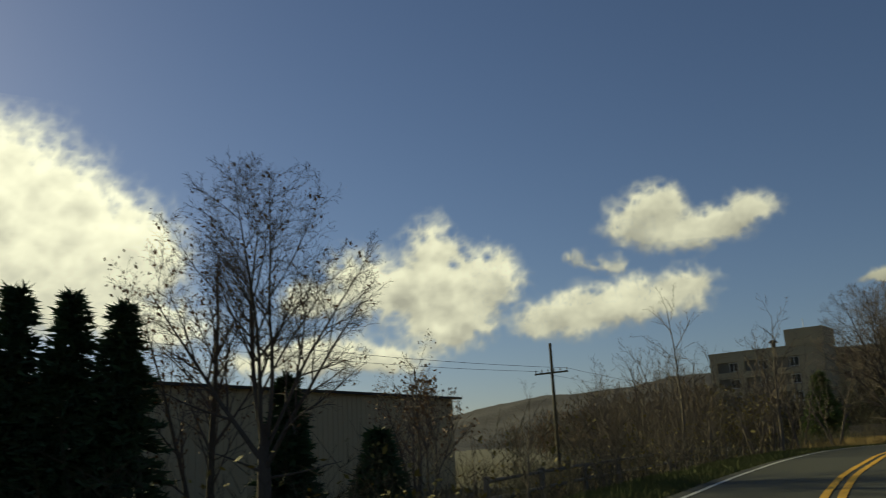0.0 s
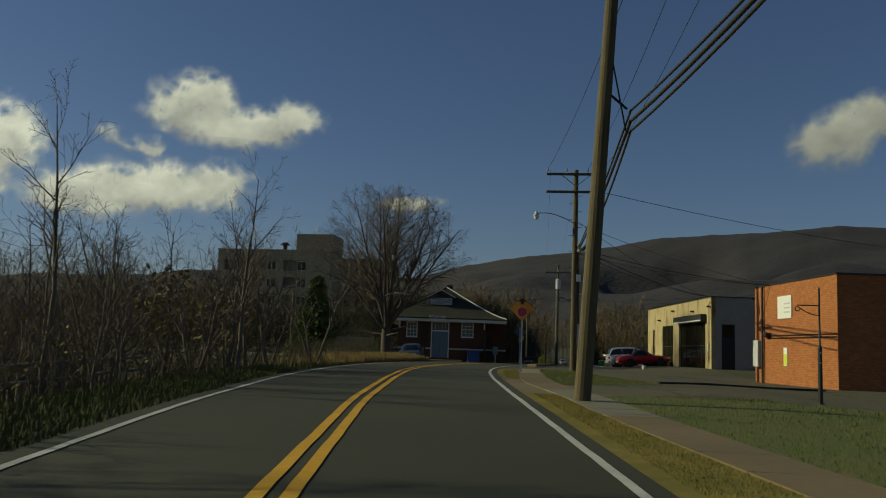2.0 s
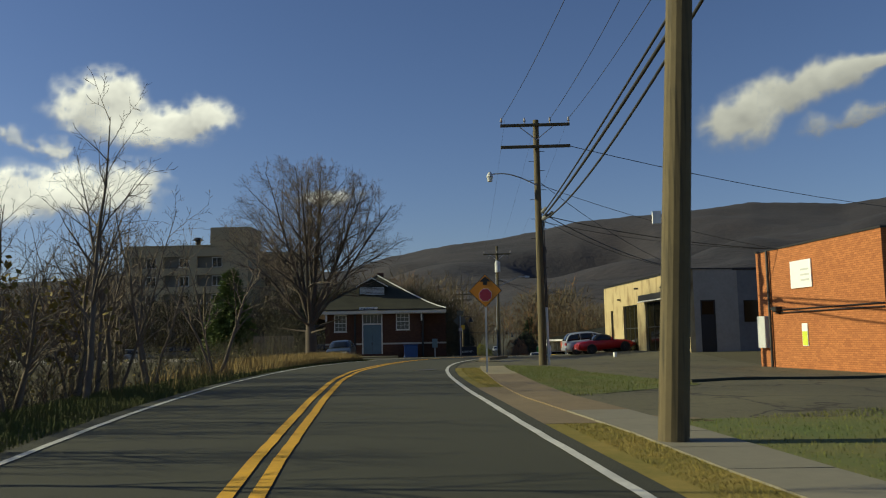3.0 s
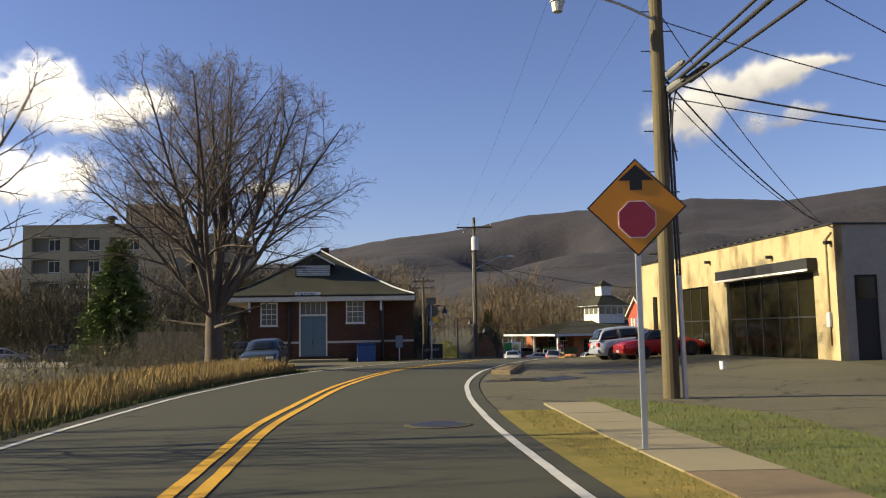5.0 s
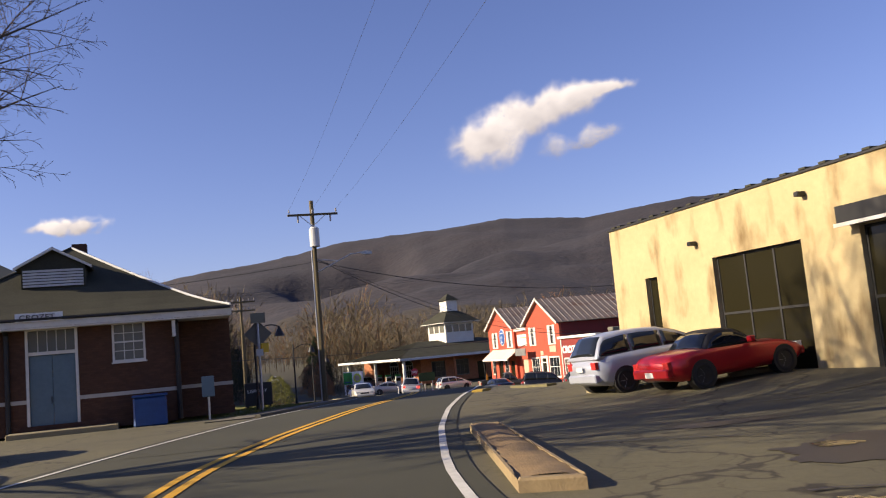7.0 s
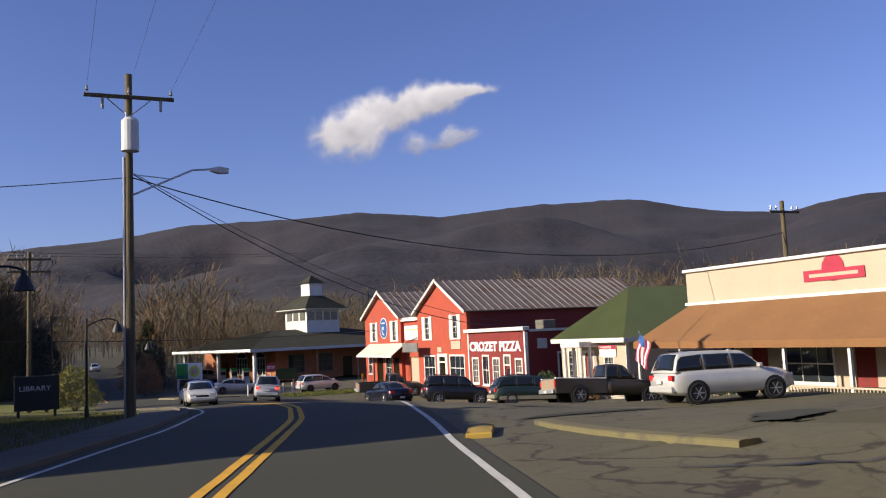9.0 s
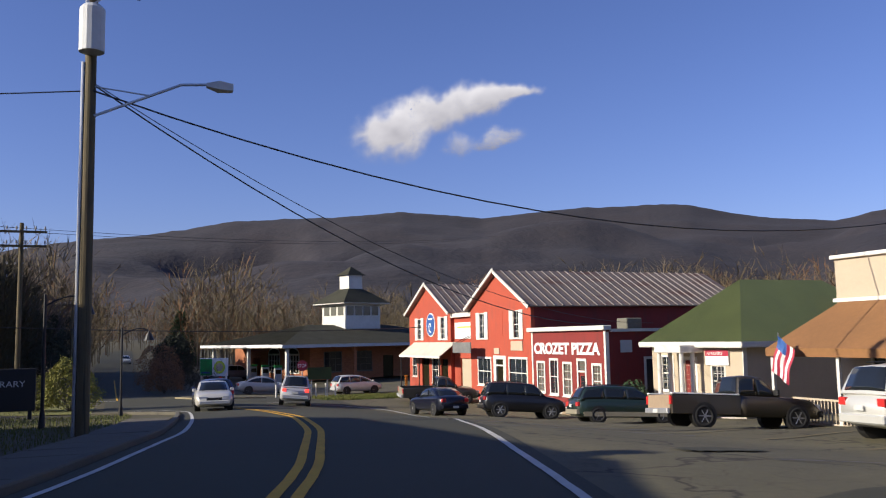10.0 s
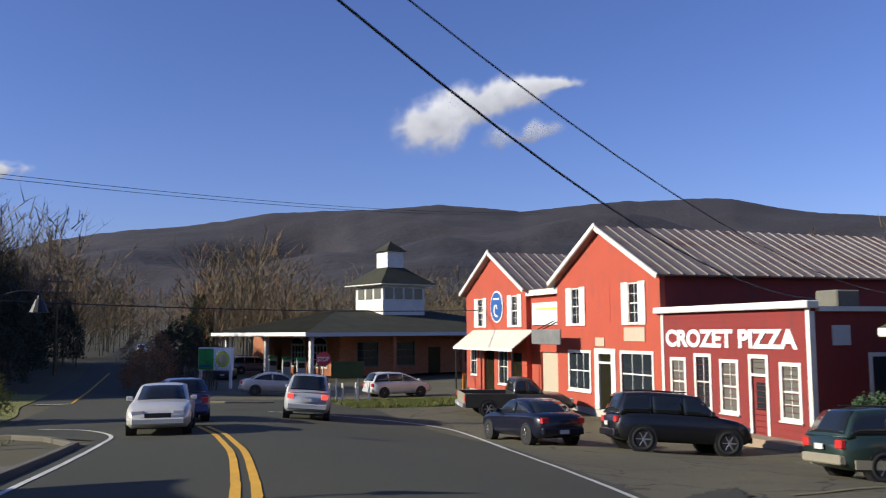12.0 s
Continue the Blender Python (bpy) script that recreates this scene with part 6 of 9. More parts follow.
def greenhouse(c, mat, bx0, bx1, tx0, tx1, belt, H, W, panes):
    """A rounded cabin whose roofline rises from bx0 at the belt to the roof (tx0 to tx1) and falls to bx1, with its panes."""
    wb, wt = W / 2 * 0.91, W / 2 * 0.72
    curve = [(bx0, belt), (bx0 + 0.62 * (tx0 - bx0), belt + 0.68 * (H - belt)), (tx0, H - 0.05), (tx0 + 0.3 * (tx1 - tx0), H), (tx0 + 0.65 * (tx1 - tx0), H - 0.005), (tx1, H - 0.05), (tx1 + 0.42 * (bx1 - tx1), belt + 0.62 * (H - belt)), (bx1, belt)]
    kx, kz = [p[0] for p in curve], [p[1] for p in curve]

    def top(x):
        return float(np.interp(x, kx, kz))

    def half(z):
        return wb + (wt - wb) * (z - belt) / (H - belt)

    xs = sorted({*np.linspace(bx0, bx1, 26), *kx})
    rings = []
    for x in xs:
        t = max(top(x), belt + 0.004)
        s = min(0.10, (t - belt) * 0.5)
        pts = [(x, half(belt), belt - 0.03), (x, half(t - s), t - s), (x, half(t - s) * 0.97 - 0.01, t - s * 0.45), (x, half(t) * 0.86, t - s * 0.1), (x, half(t) * 0.45, t + 0.012)]
        rings.append(pts + [(a, -y, z) for a, y, z in reversed(pts)])
    cabin = part("cabin", loft(bmesh.new(), rings), mat, c, smooth=True)

    def sheet(name, grid):
        bm = bmesh.new()
        vs = [[bm.verts.new(p) for p in row] for row in grid]
        for a, b in zip(vs, vs[1:]):
            for k in range(len(a) - 1):
                bm.faces.new((a[k], a[k + 1], b[k + 1], b[k]))
        bmesh.ops.recalc_face_normals(bm, faces=bm.faces)
        bmesh.ops.solidify(bm, geom=bm.faces[:], thickness=0.006)
        part(name, bm, "car_glass", cabin, smooth=True)

    lo = belt + 0.035
    inset = [x for x in np.linspace(bx0, bx1, 121) if top(x) - 0.105 > lo + 0.03]
    s0, s1 = inset[0], inset[-1]
    for side in (-1, 1):
        for k in range(panes):
            a, b = s0 + (s1 - s0) * k / panes + (0.03 if k else 0), s0 + (s1 - s0) * (k + 1) / panes - (0.03 if k < panes - 1 else 0)
            sheet("side_window", [[(x, side * (half(z) + 0.008), z) for z in np.linspace(lo, max(top(x) - 0.105, lo + 0.01), 4)] for x in np.linspace(a, b, 9)])
    for name, a, b in (("rear_window", bx0, tx0), ("windscreen", tx1, bx1)):
        span = [x for x in np.linspace(a, b, 60) if lo + 0.02 < top(x) < H - 0.06]
        sheet(name, [[(x + (-0.012 if name == "rear_window" else 0.012), f * half(top(x)) * 0.86, top(x) + 0.018 - 0.02 * abs(f)) for f in (-1, -0.5, 0, 0.5, 1)] for x in np.linspace(span[0], span[-1], 8)])
    return cabin


def rest_on_ground(x, y, heading, reach, lift=0.03):
    """A matrix that sets a vehicle level with the slope under its wheels."""
    a = radians(90 - heading)
    f, s = Vector((math.cos(a), math.sin(a), 0)), Vector((-math.sin(a), math.cos(a), 0))
    zf, zr = ground(x + f.x * reach, y + f.y * reach), ground(x - f.x * reach, y - f.y * reach)
    zl, zq = ground(x + s.x * 0.75, y + s.y * 0.75), ground(x - s.x * 0.75, y - s.y * 0.75)
    fx = Vector((f.x, f.y, (zf - zr) / (2 * reach))).normalized()
    sy = Vector((s.x, s.y, (zl - zq) / 1.5)).normalized()
    up = fx.cross(sy).normalized()
    sy = up.cross(fx)
    m = Matrix((fx, sy, up)).transposed().to_4x4()
    m.translation = (x, y, (zf + zr + zl + zq) / 4 + lift)
    return m


def car(name, label, kind, colour, x, y, heading, category="car", lit=False, roof=None, cladding=None, length=None, z=None):
    """heading: degrees from +y towards +x."""
    L, W, H, belt, r, low, cab, top, panes = KINDS[kind]
    L = length or L
    m = car_paint(colour)
    c = thing(name, rest_on_ground(x, y, heading, L * 0.31), label, category)
    zb = 0.22 if kind != "suv" else 0.3
    rings = []
    for k in range(25):
        f = k / 24
        t = np.interp(f, [p[0] for p in low], [p[1] for p in low])
        end = min(f, 1 - f)
        wide = W / 2 * (0.80 + 0.20 * min(1, end / 0.10) ** 0.55)
        bot = zb + 0.14 * (1 - min(1, end / 0.08))
        rings.append(body_ring(-L / 2 + f * L, wide, bot, float(t)))
    part("body", loft(bmesh.new(), rings), m, c, smooth=True)
    bx0, bx1, tx0, tx1 = (-L / 2 + f * L for f in (*cab, *top))
    cabin = greenhouse(c, M[roof] if roof else m, bx0, bx1, tx0, tx1, belt - 0.02, H, W, panes)
    wt_ = W / 2 * 0.72
    for sx in ((-0.31, 0.315) if kind != "roadster" else (-0.285, 0.31)):
        for side in (-1, 1):
            wheel_at(c, sx * L, side, W, r)
    tz = low[1][1] - 0.2
    for side in (-1, 1):
        part("tail_light", boxed(-L / 2 - 0.012, -L / 2 + 0.10, min(side * W * 0.30, side * W * 0.43), max(side * W * 0.30, side * W * 0.43), tz - 0.10, tz + 0.08, bevel=0.012), "brake" if lit else "tail", c)
        part("headlight", boxed(L / 2 - 0.16, L / 2 - 0.02, min(side * W * 0.22, side * W * 0.40), max(side * W * 0.22, side * W * 0.40), 0.60 * belt, 0.76 * belt, bevel=0.012), "head", c)
        part("mirror", boxed(bx1 - 0.32, bx1 - 0.18, min(side * W * 0.46, side * W * 0.56), max(side * W * 0.46, side * W * 0.56), belt, belt + 0.14, bevel=0.02), m, c)
    part("bumper", boxed(-L / 2 - 0.06, -L / 2 + 0.12, -W * 0.42, W * 0.42, zb + 0.12, zb + 0.33, bevel=0.03), M[cladding] if cladding else m, c)
    part("bumper", boxed(L / 2 - 0.12, L / 2 + 0.04, -W * 0.40, W * 0.40, zb + 0.10, zb + 0.28, bevel=0.03), M[cladding] if cladding else m, c)
    part("number_plate", boxed(-L / 2 - 0.075, -L / 2 - 0.06, -0.16, 0.16, zb + 0.42, zb + 0.54) if kind in ("suv", "wagon", "hatch") else boxed(-L / 2 - 0.075, -L / 2 - 0.06, -0.16, 0.16, zb + 0.15, zb + 0.27), "plate", c)
    part("grille", boxed(L / 2 - 0.06, L / 2 + 0.005, -W * 0.2, W * 0.2, 0.55 * belt, 0.68 * belt), "trim", c)
    if cladding:
        bm = bmesh.new()
        for side in (-1, 1):
            box(bm, -L * 0.45, L * 0.45, min(side * (W / 2 - 0.03), side * (W / 2 + 0.006)), max(side * (W / 2 - 0.03), side * (W / 2 + 0.006)), zb + 0.05, zb + 0.24)
        part("cladding", bm, cladding, c)
    if kind in ("suv", "wagon"):
        for side in (-1, 1):
            part("roof_rail", cyl(bmesh.new(), (tx0 + 0.3, side * wt_ * 0.85, H + 0.04), (tx1 - 0.3, side * wt_ * 0.85, H + 0.04), 0.018, n=5), "trim", c)
    if lit:
        part("high_brake_light", boxed(tx0 - 0.02, tx0 + 0.08, -0.18, 0.18, H - 0.14, H - 0.09), "brake", c)
    return c


def pickup(name, label, colour, x, y, heading, L=5.4, cap=None, bed_rail=None):
    W, H, belt, r = 1.82, 1.74, 1.08, 0.37
    m = car_paint(colour, 0.35)
    c = thing(name, rest_on_ground(x, y, heading, L * 0.31), label, "pickup truck")
    rings = []
    for k in range(14):
        f = k / 13
        X = -0.05 * L + f * 0.55 * L
        t = np.interp(f, [0, 0.45, 0.85, 1], [1.08, 1.06, 0.98, 0.72])
        end = 1 - f
        rings.append(body_ring(X, W / 2 * (0.84 + 0.16 * min(1, end / 0.12) ** 0.6), 0.36, float(t)))
    part("body", loft(bmesh.new(), rings), m, c, smooth=True)
    bed = bmesh.new()
    for side in (-1, 1):
        y0, y1 = sorted((side * W * 0.44, side * W * 0.5))
        box(bed, -L / 2, -0.05 * L, y0, y1, 0.42, 1.06, bevel=0.02)
    box(bed, -L / 2, -0.05 * L, -W * 0.44, W * 0.44, 0.5, 0.56)
    b = part("cargo_bed", bed, m, c)
    part("tailgate", boxed(-L / 2 - 0.03, -L / 2 + 0.05, -W * 0.44, W * 0.44, 0.5, 1.04, bevel=0.02), cap and M[cap] or m, c)
    if bed_rail:
        bm = bmesh.new()
        for side in (-1, 1):
            y0, y1 = sorted((side * W * 0.42, side * W * 0.51))
            box(bm, -L / 2, -0.06 * L, y0, y1, 1.06, 1.11, bevel=0.01)
        part("bed_rail", bm, bed_rail, c)
    greenhouse(c, m, -0.06 * L, 0.22 * L, -0.035 * L, 0.11 * L, belt - 0.02, H, W, 2)
    for sx in (-0.29, 0.33):
        for side in (-1, 1):
            wheel_at(c, sx * L, side, W, r)
    for side in (-1, 1):
        y0, y1 = sorted((side * W * 0.43, side * W * 0.5))
        part("tail_light", boxed(-L / 2 - 0.04, -L / 2 + 0.02, y0, y1, 0.72, 1.0), "tail", c)
        y0, y1 = sorted((side * W * 0.25, side * W * 0.42))
        part("headlight", boxed(L / 2 - 0.14, L / 2 - 0.0, y0, y1, 0.66, 0.84), "head", c)
        y0, y1 = sorted((side * W * 0.48, side * W * 0.6))
        part("mirror", boxed(0.17 * L, 0.19 * L, y0, y1, belt, belt + 0.2, bevel=0.02), "trim", c)
    part("bumper", boxed(-L / 2 - 0.14, -L / 2 - 0.02, -W * 0.45, W * 0.45, 0.42, 0.6, bevel=0.02), "steel", c)
    part("bumper", boxed(L / 2 - 0.06, L / 2 + 0.08, -W * 0.45, W * 0.45, 0.42, 0.62, bevel=0.02), "trim", c)
    part("number_plate", boxed(-L / 2 - 0.155, -L / 2 - 0.14, -0.16, 0.16, 0.44, 0.56), "plate", c)
    return c


car("parked_sedan", "dark green-grey sedan parked facing the road beside a depot", "sedan", (0.045, 0.055, 0.052), -7.55, 43.2, 178)
car("parked_hatchback", "pale silver hatchback parked nose-in at a garage", "hatch", (0.40, 0.43, 0.50), 10.05, 43.75, 84)
car("red_roadster", "bright red two-seat convertible with a black soft top", "roadster", (0.42, 0.010, 0.016), 10.6, 41.2, 84, roof="trim", length=3.8)
car("blue_sedan", "dark navy compact sedan with its tail to the road", "sedan", (0.008, 0.010, 0.022), 21.2, 95.3, -4, length=4.4)
car("dark_suv", "black sport utility vehicle parked nose-in at shops", "suv", (0.014, 0.015, 0.02), 24.4, 91.7, 103, category="suv", length=4.2)
car("green_wagon", "dark green station wagon with tan lower cladding", "wagon", (0.022, 0.04, 0.034), 25.25, 83.5, 101, category="station wagon", cladding="tan_trim")
car("silver_suv_parked", "pale silver sport utility vehicle parked in a bay", "suv", (0.60, 0.60, 0.56), 23.4, 66.5, 99, category="suv", length=4.75)
car("silver_suv", "silver sport utility vehicle stopped with brake lights on", "suv", (0.48, 0.49, 0.50), 15.3, 104.6, 11, category="suv", lit=True, length=4.4)
car("white_sedan", "white saloon car waiting at the junction", "sedan", (0.62, 0.60, 0.54), 9.55, 96.0, 184)
car("blue_hatchback", "small blue car in the junction", "hatch", (0.05, 0.07, 0.18), 10.15, 101.8, -6)
car("side_street_car", "small white car far up a side street", "hatch", (0.6, 0.6, 0.58), 6.9, 222, 178)
car("forecourt_car", "white compact car parked by a filling station", "hatch", (0.62, 0.62, 0.60), 23.5, 120.5, 80)
car("forecourt_car", "silver car parked beside the filling station sign", "sedan", (0.35, 0.36, 0.38), 16.5, 123, 92)
car("forecourt_car", "dark car parked under the pump canopy", "sedan", (0.03, 0.03, 0.04), 15.0, 146, 10)
car("forecourt_car", "grey car parked under the pump canopy", "suv", (0.2, 0.2, 0.22), 18.6, 158, 80, category="suv")
pickup("brown_pickup", "dark brown pickup truck with a tan tailgate", (0.055, 0.045, 0.032), 24.65, 75.7, 99, 5.5, "wood_fence", "sign_white")
pickup("grey_pickup", "small dark grey pickup truck with a pale tailgate", (0.045, 0.048, 0.045), 25.4, 106.4, 98, 5.2, "tan_trim", None)

# ---- poles, signs, street furniture ----


def utility_pole(x, y, top, label, base_r=0.17, top_r=0.125, lean=(0, 0)):
    z = ground(x, y)
    P = thing("utility_pole", pose(x, y, z), label, "utility pole", "poles along the road")
    bm = cyl(bmesh.new(), (0, 0, -0.2), (lean[0], lean[1], top - z), base_r, top_r, n=16)
    part("shaft", bm, "pole", P, smooth=False)
    return P, z


def insulator(P, x, y, z):
    bm = cyl(bmesh.new(), (x, y, z), (x, y, z + 0.12), 0.02, n=6)
    cyl(bm, (x, y, z + 0.1), (x, y, z + 0.17), 0.06, 0.05, n=8)
    cyl(bm, (x, y, z + 0.17), (x, y, z + 0.27), 0.045, 0.03, n=8)
    part("insulator", bm, "ceramic", P)


def crossarm(P, x0, x1, z, y=-0.16, name="crossarm"):
    part(name, boxed(x0, x1, y - 0.05, y + 0.05, z - 0.065, z + 0.065, bevel=0.012), "pole", P)


P1, z1 = utility_pole(4.32, -6.95, 11.5, "thick weathered wooden utility pole with one side arm", 0.185, 0.135, (0.68, 0))
crossarm(P1, 0.5, 3.4, 10.75 - z1)
part("brace", cyl(bmesh.new(), (0.62, -0.16, 9.2 - z1), (1.95, -0.18, 10.68 - z1), 0.045, n=6), "pole", P1)
for x in (1.4, 2.4, 3.3):
    insulator(P1, x, -0.16, 10.81 - z1)
part("tag", boxed(-0.16, -0.06, -0.22, -0.18, 2.6, 2.75), "sign_white", P1)
part("cable_hanger", cyl(bmesh.new(), (0.5, -0.05, 7.9 - z1), (0.88, 0.0, 5.95 - z1), 0.02, n=5), "wire", P1)
part("standoff", cyl(bmesh.new(), (0.4, 0.0, 6.9 - z1), (0.9, 0.0, 6.45 - z1), 0.03, n=6), "dark_steel", P1)

P2, z2 = utility_pole(4.78, 19.4, 10.65, "wooden utility pole with double crossarms and a street lamp")
for z in (10.4, 9.45):
    crossarm(P2, -1.55, 1.45, z - z2)
for x in (-1.5, -0.5, 0.6, 1.4):
    insulator(P2, x, -0.16, 10.46 - z2)
bm = bmesh.new()
for s in (-1, 1):
    cyl(bm, (0, -0.14, 9.75 - z2), (s * 0.75, -0.17, 10.35 - z2), 0.022, n=5)
part("brace", bm, "steel", P2)
bm = bmesh.new()
prev = Vector((0, -0.1, 7.75 - z2))
for k in range(1, 9):
    t = k / 8
    q = Vector((-2.05 * t, -0.1, 7.75 - z2 + 0.62 * math.sin(t * 1.9) - 0.06 * t))
    cyl(bm, prev, q, 0.028, n=6)
    prev = q
lp = part("lamp_arm", bm, "steel", P2)
bm = cyl(bmesh.new(), prev + Vector((0, 0, 0.12)), prev + Vector((0, 0, -0.1)), 0.06, 0.16, n=12)
cyl(bm, prev + Vector((0, 0, -0.1)), prev + Vector((0, 0, -0.3)), 0.14, 0.1, n=12)
part("lamp_head", bm, "grey_paint", lp)
part("riser", cyl(bmesh.new(), (0.26, -0.08, 0), (0.22, -0.08, 2.45), 0.055, n=10), "steel", P2, "galvanised cable riser")
for k in range(16):
    a = 2.9 + 0.42 * k
    s = 1 if k % 2 else -1
    part("step_bolt", cyl(bmesh.new(), (s * 0.13, 0, a), (s * 0.34, 0, a), 0.012, n=4), "dark_steel", P2)
bm = bmesh.new()
for x in (0.2, 0.26):
    cyl(bm, (x, -0.05, 2.4), (x - 0.06, -0.05, 6.4 - z2), 0.028, n=5)
part("cable", bm, "wire", P2)
for p, q, r, m in (((0.17, -0.15, 6.62), (0.24, -0.85, 6.64), 0.075, "block"), ((0.2, -0.1, 6.32), (0.28, -0.8, 6.34), 0.09, "block"), ((0.36, -0.9, 6.30), (0.44, -1.65, 6.32), 0.085, "trim")):
    p, q = Vector(p) - Vector((0, 0, z2)), Vector(q) - Vector((0, 0, z2))
    bm = cyl(bmesh.new(), p, q, r, n=10)
    cyl(bm, p - (q - p) * 0.12, p, r * 0.4, r * 0.9, n=8)
    cyl(bm, q, q + (q - p) * 0.12, r * 0.9, r * 0.4, n=8)
    part("splice_case", bm, m, P2, "grey cable splice case" if m == "block" else "black cable splice case")
bm = bmesh.new()
prev = Vector((0.3, -0.3, 6.3 - z2))
for k in range(1, 10):
    t = k / 9
    nxt = Vector((0.3 - 0.12 * math.sin(3 * t), -0.3 + 0.2 * t, 6.3 - z2 - 1.5 * t + 0.1 * math.sin(9 * t)))
    cyl(bm, prev, nxt, 0.018, n=5)
    prev = nxt
part("cable_loop", bm, "wire", P2)

P3, z3 = utility_pole(4.27, 73.4, 10.95, "tall utility pole with transformer and cobra-head street lamp", 0.16, 0.12)
crossarm(P3, -1.45, 1.5, 10.1 - z3)
for x in (-1.35, 0.0, 1.4):
    insulator(P3, x, -0.16, 10.16 - z3)
for x in (-0.85, 1.05):
    bm = cyl(bmesh.new(), (x, -0.16, 9.65 - z3), (x, -0.16, 10.05 - z3), 0.05, n=6)
    part("cutout", bm, "ceramic", P3)
bm = bmesh.new()
for s in (-1, 1):
    cyl(bm, (0, -0.14, 9.4 - z3), (s * 0.75, -0.17, 10.05 - z3), 0.022, n=5)
part("brace", bm, "steel", P3)
bm = cyl(bmesh.new(), (0.02, -0.38, 8.15 - z3), (0.02, -0.38, 9.2 - z3), 0.29, n=16)
cyl(bm, (0.02, -0.38, 9.2 - z3), (0.02, -0.38, 9.3 - z3), 0.29, 0.2, n=16)
cyl(bm, (-0.1, -0.38, 9.3 - z3), (-0.1, -0.38, 9.5 - z3), 0.04, n=6)
part("transformer", bm, "grey_paint", P3, "grey metal transformer can")
bm = bmesh.new()
cyl(bm, (0.1, -0.08, 6.68 - z3), (2.1, -0.08, 7.62 - z3), 0.035, n=7)
cyl(bm, (2.1, -0.08, 7.62 - z3), (2.75, -0.08, 7.68 - z3), 0.035, n=7)
cyl(bm, (0.1, -0.08, 7.4 - z3), (1.4, -0.08, 7.28 - z3), 0.02, n=5)
ar = part("lamp_arm", bm, "steel", P3)
bm = bmesh.new()
loft(bm, [[(2.7, -0.16, 7.7 - z3), (2.7, 0.0, 7.7 - z3), (2.7, 0.0, 7.62 - z3), (2.7, -0.16, 7.62 - z3)], [(3.0, -0.26, 7.76 - z3), (3.0, 0.1, 7.76 - z3), (3.0, 0.1, 7.54 - z3), (3.0, -0.26, 7.54 - z3)],
          [(3.35, -0.2, 7.72 - z3), (3.35, 0.04, 7.72 - z3), (3.35, 0.04, 7.55 - z3), (3.35, -0.2, 7.55 - z3)]])
part("lamp_head", bm, "grey_paint", ar)
part("riser", cyl(bmesh.new(), (-0.19, -0.02, 0), (-0.17, -0.02, 8.0 - z3), 0.04, n=8), "steel", P3)


def rail_pole(x, y, top, arms, half, label):
    P, z = utility_pole(x, y, top, label, 0.15, 0.11)
    for a in arms:
        crossarm(P, -half, half, a - z, -0.14)
        for k in range(6):
            if k not in (2, 3) or half > 1.2:
                insulator(P, -half + 0.1 + (2 * half - 0.2) * k / 5, -0.14, a + 0.05 - z)
    return P


rail_pole(-28.36, 17.4, 8.95, (6.65,), 1.5, "dark railway line pole with one crossarm")
rail_pole(-25.2, 67.7, 6.9, (5.1,), 1.6, "weathered line pole with a crossarm of insulators")
rail_pole(-3.5, 128, 8.5, (7.6, 6.6), 1.5, "distant wooden pole with two crossarms")
rail_pole(0.5, 155, 6.5, (5.6, 4.6), 1.3, "distant wooden pole with two crossarms")
rail_pole(0.0, 104, 8.0, (7.5, 6.7), 1.3, "tall utility pole behind a lawn")
rail_pole(36.5, 76, 7.6, (7.0,), 1.0, "wooden pole behind an awning shop")


def wires(name, a, b, sag, r, label, n=18):
    """One hanging cable from a to b."""
    a, b = Vector(a), Vector(b)
    cu = bpy.data.curves.new(name, "CURVE")
    cu.dimensions, cu.bevel_depth, cu.bevel_resolution = "3D", r, 1
    sp = cu.splines.new("POLY")
    sp.points.add(n)
    for k in range(n + 1):
        t = k / n
        p = a.lerp(b, t) - Vector((0, 0, sag * 4 * t * (1 - t)))
        sp.points[k].co = (*p, 1)
    cu.materials.append(M["wire"])
    ob = new(name, cu)
    return tagged(ob, label, "cable", "overhead cables")


OH = "black overhead cable hanging between poles"
for dx in (1.4, 2.4, 3.3):
    wires("power_line", (4.42 + dx, -7.1, 11.05), (9.4 + dx, -52, 10.6), 0.9, 0.013, OH)
for dx, dz in ((1.4, -1.5), (2.4, 0.6), (3.3, 1.4)):
    wires("power_line", (4.42 + dx, -7.1, 11.05), (4.78 + dz, 19.2, 10.65), 0.5, 0.011, OH)
for k, (z, r) in enumerate(((6.42, 0.028), (6.18, 0.04), (5.95, 0.03))):
    wires("telephone_cable", (5.3, -6.95, z), (9.5, -50, 6.4 + 0.25 * k), 1.2, r, OH)
    wires("telephone_cable", (5.3, -6.95, z), (4.98, 19.35, 6.25 + 0.15 * (2 - k)), (0.12, 0.18, 0.5)[k], r, OH)
for z, r in ((7.9, 0.012), (6.6, 0.02), (6.3, 0.012)):
    wires("service_drop", (4.9, 19.4, z), (13.55, 31.0, 4.9), 0.35, r, OH)
    wires("service_drop", (4.9, 19.4, z - 0.1), (14.2, 17.5, 4.6), 0.25, r, OH)
wires("service_drop", (6.2, 19.3, 9.45), (45, 49, 9.6), 0.8, 0.016, OH)
wires("power_line", (4.3, 73.3, 7.3), (36.5, 76, 5.95), 1.9, 0.022, OH)
wires("service_drop", (4.4, 73.3, 7.4), (29.2, 91.0, 1.8), 1.5, 0.019, OH)
wires("service_drop", (4.4, 73.3, 7.45), (30.3, 88.4, 1.8), 1.5, 0.011, OH)
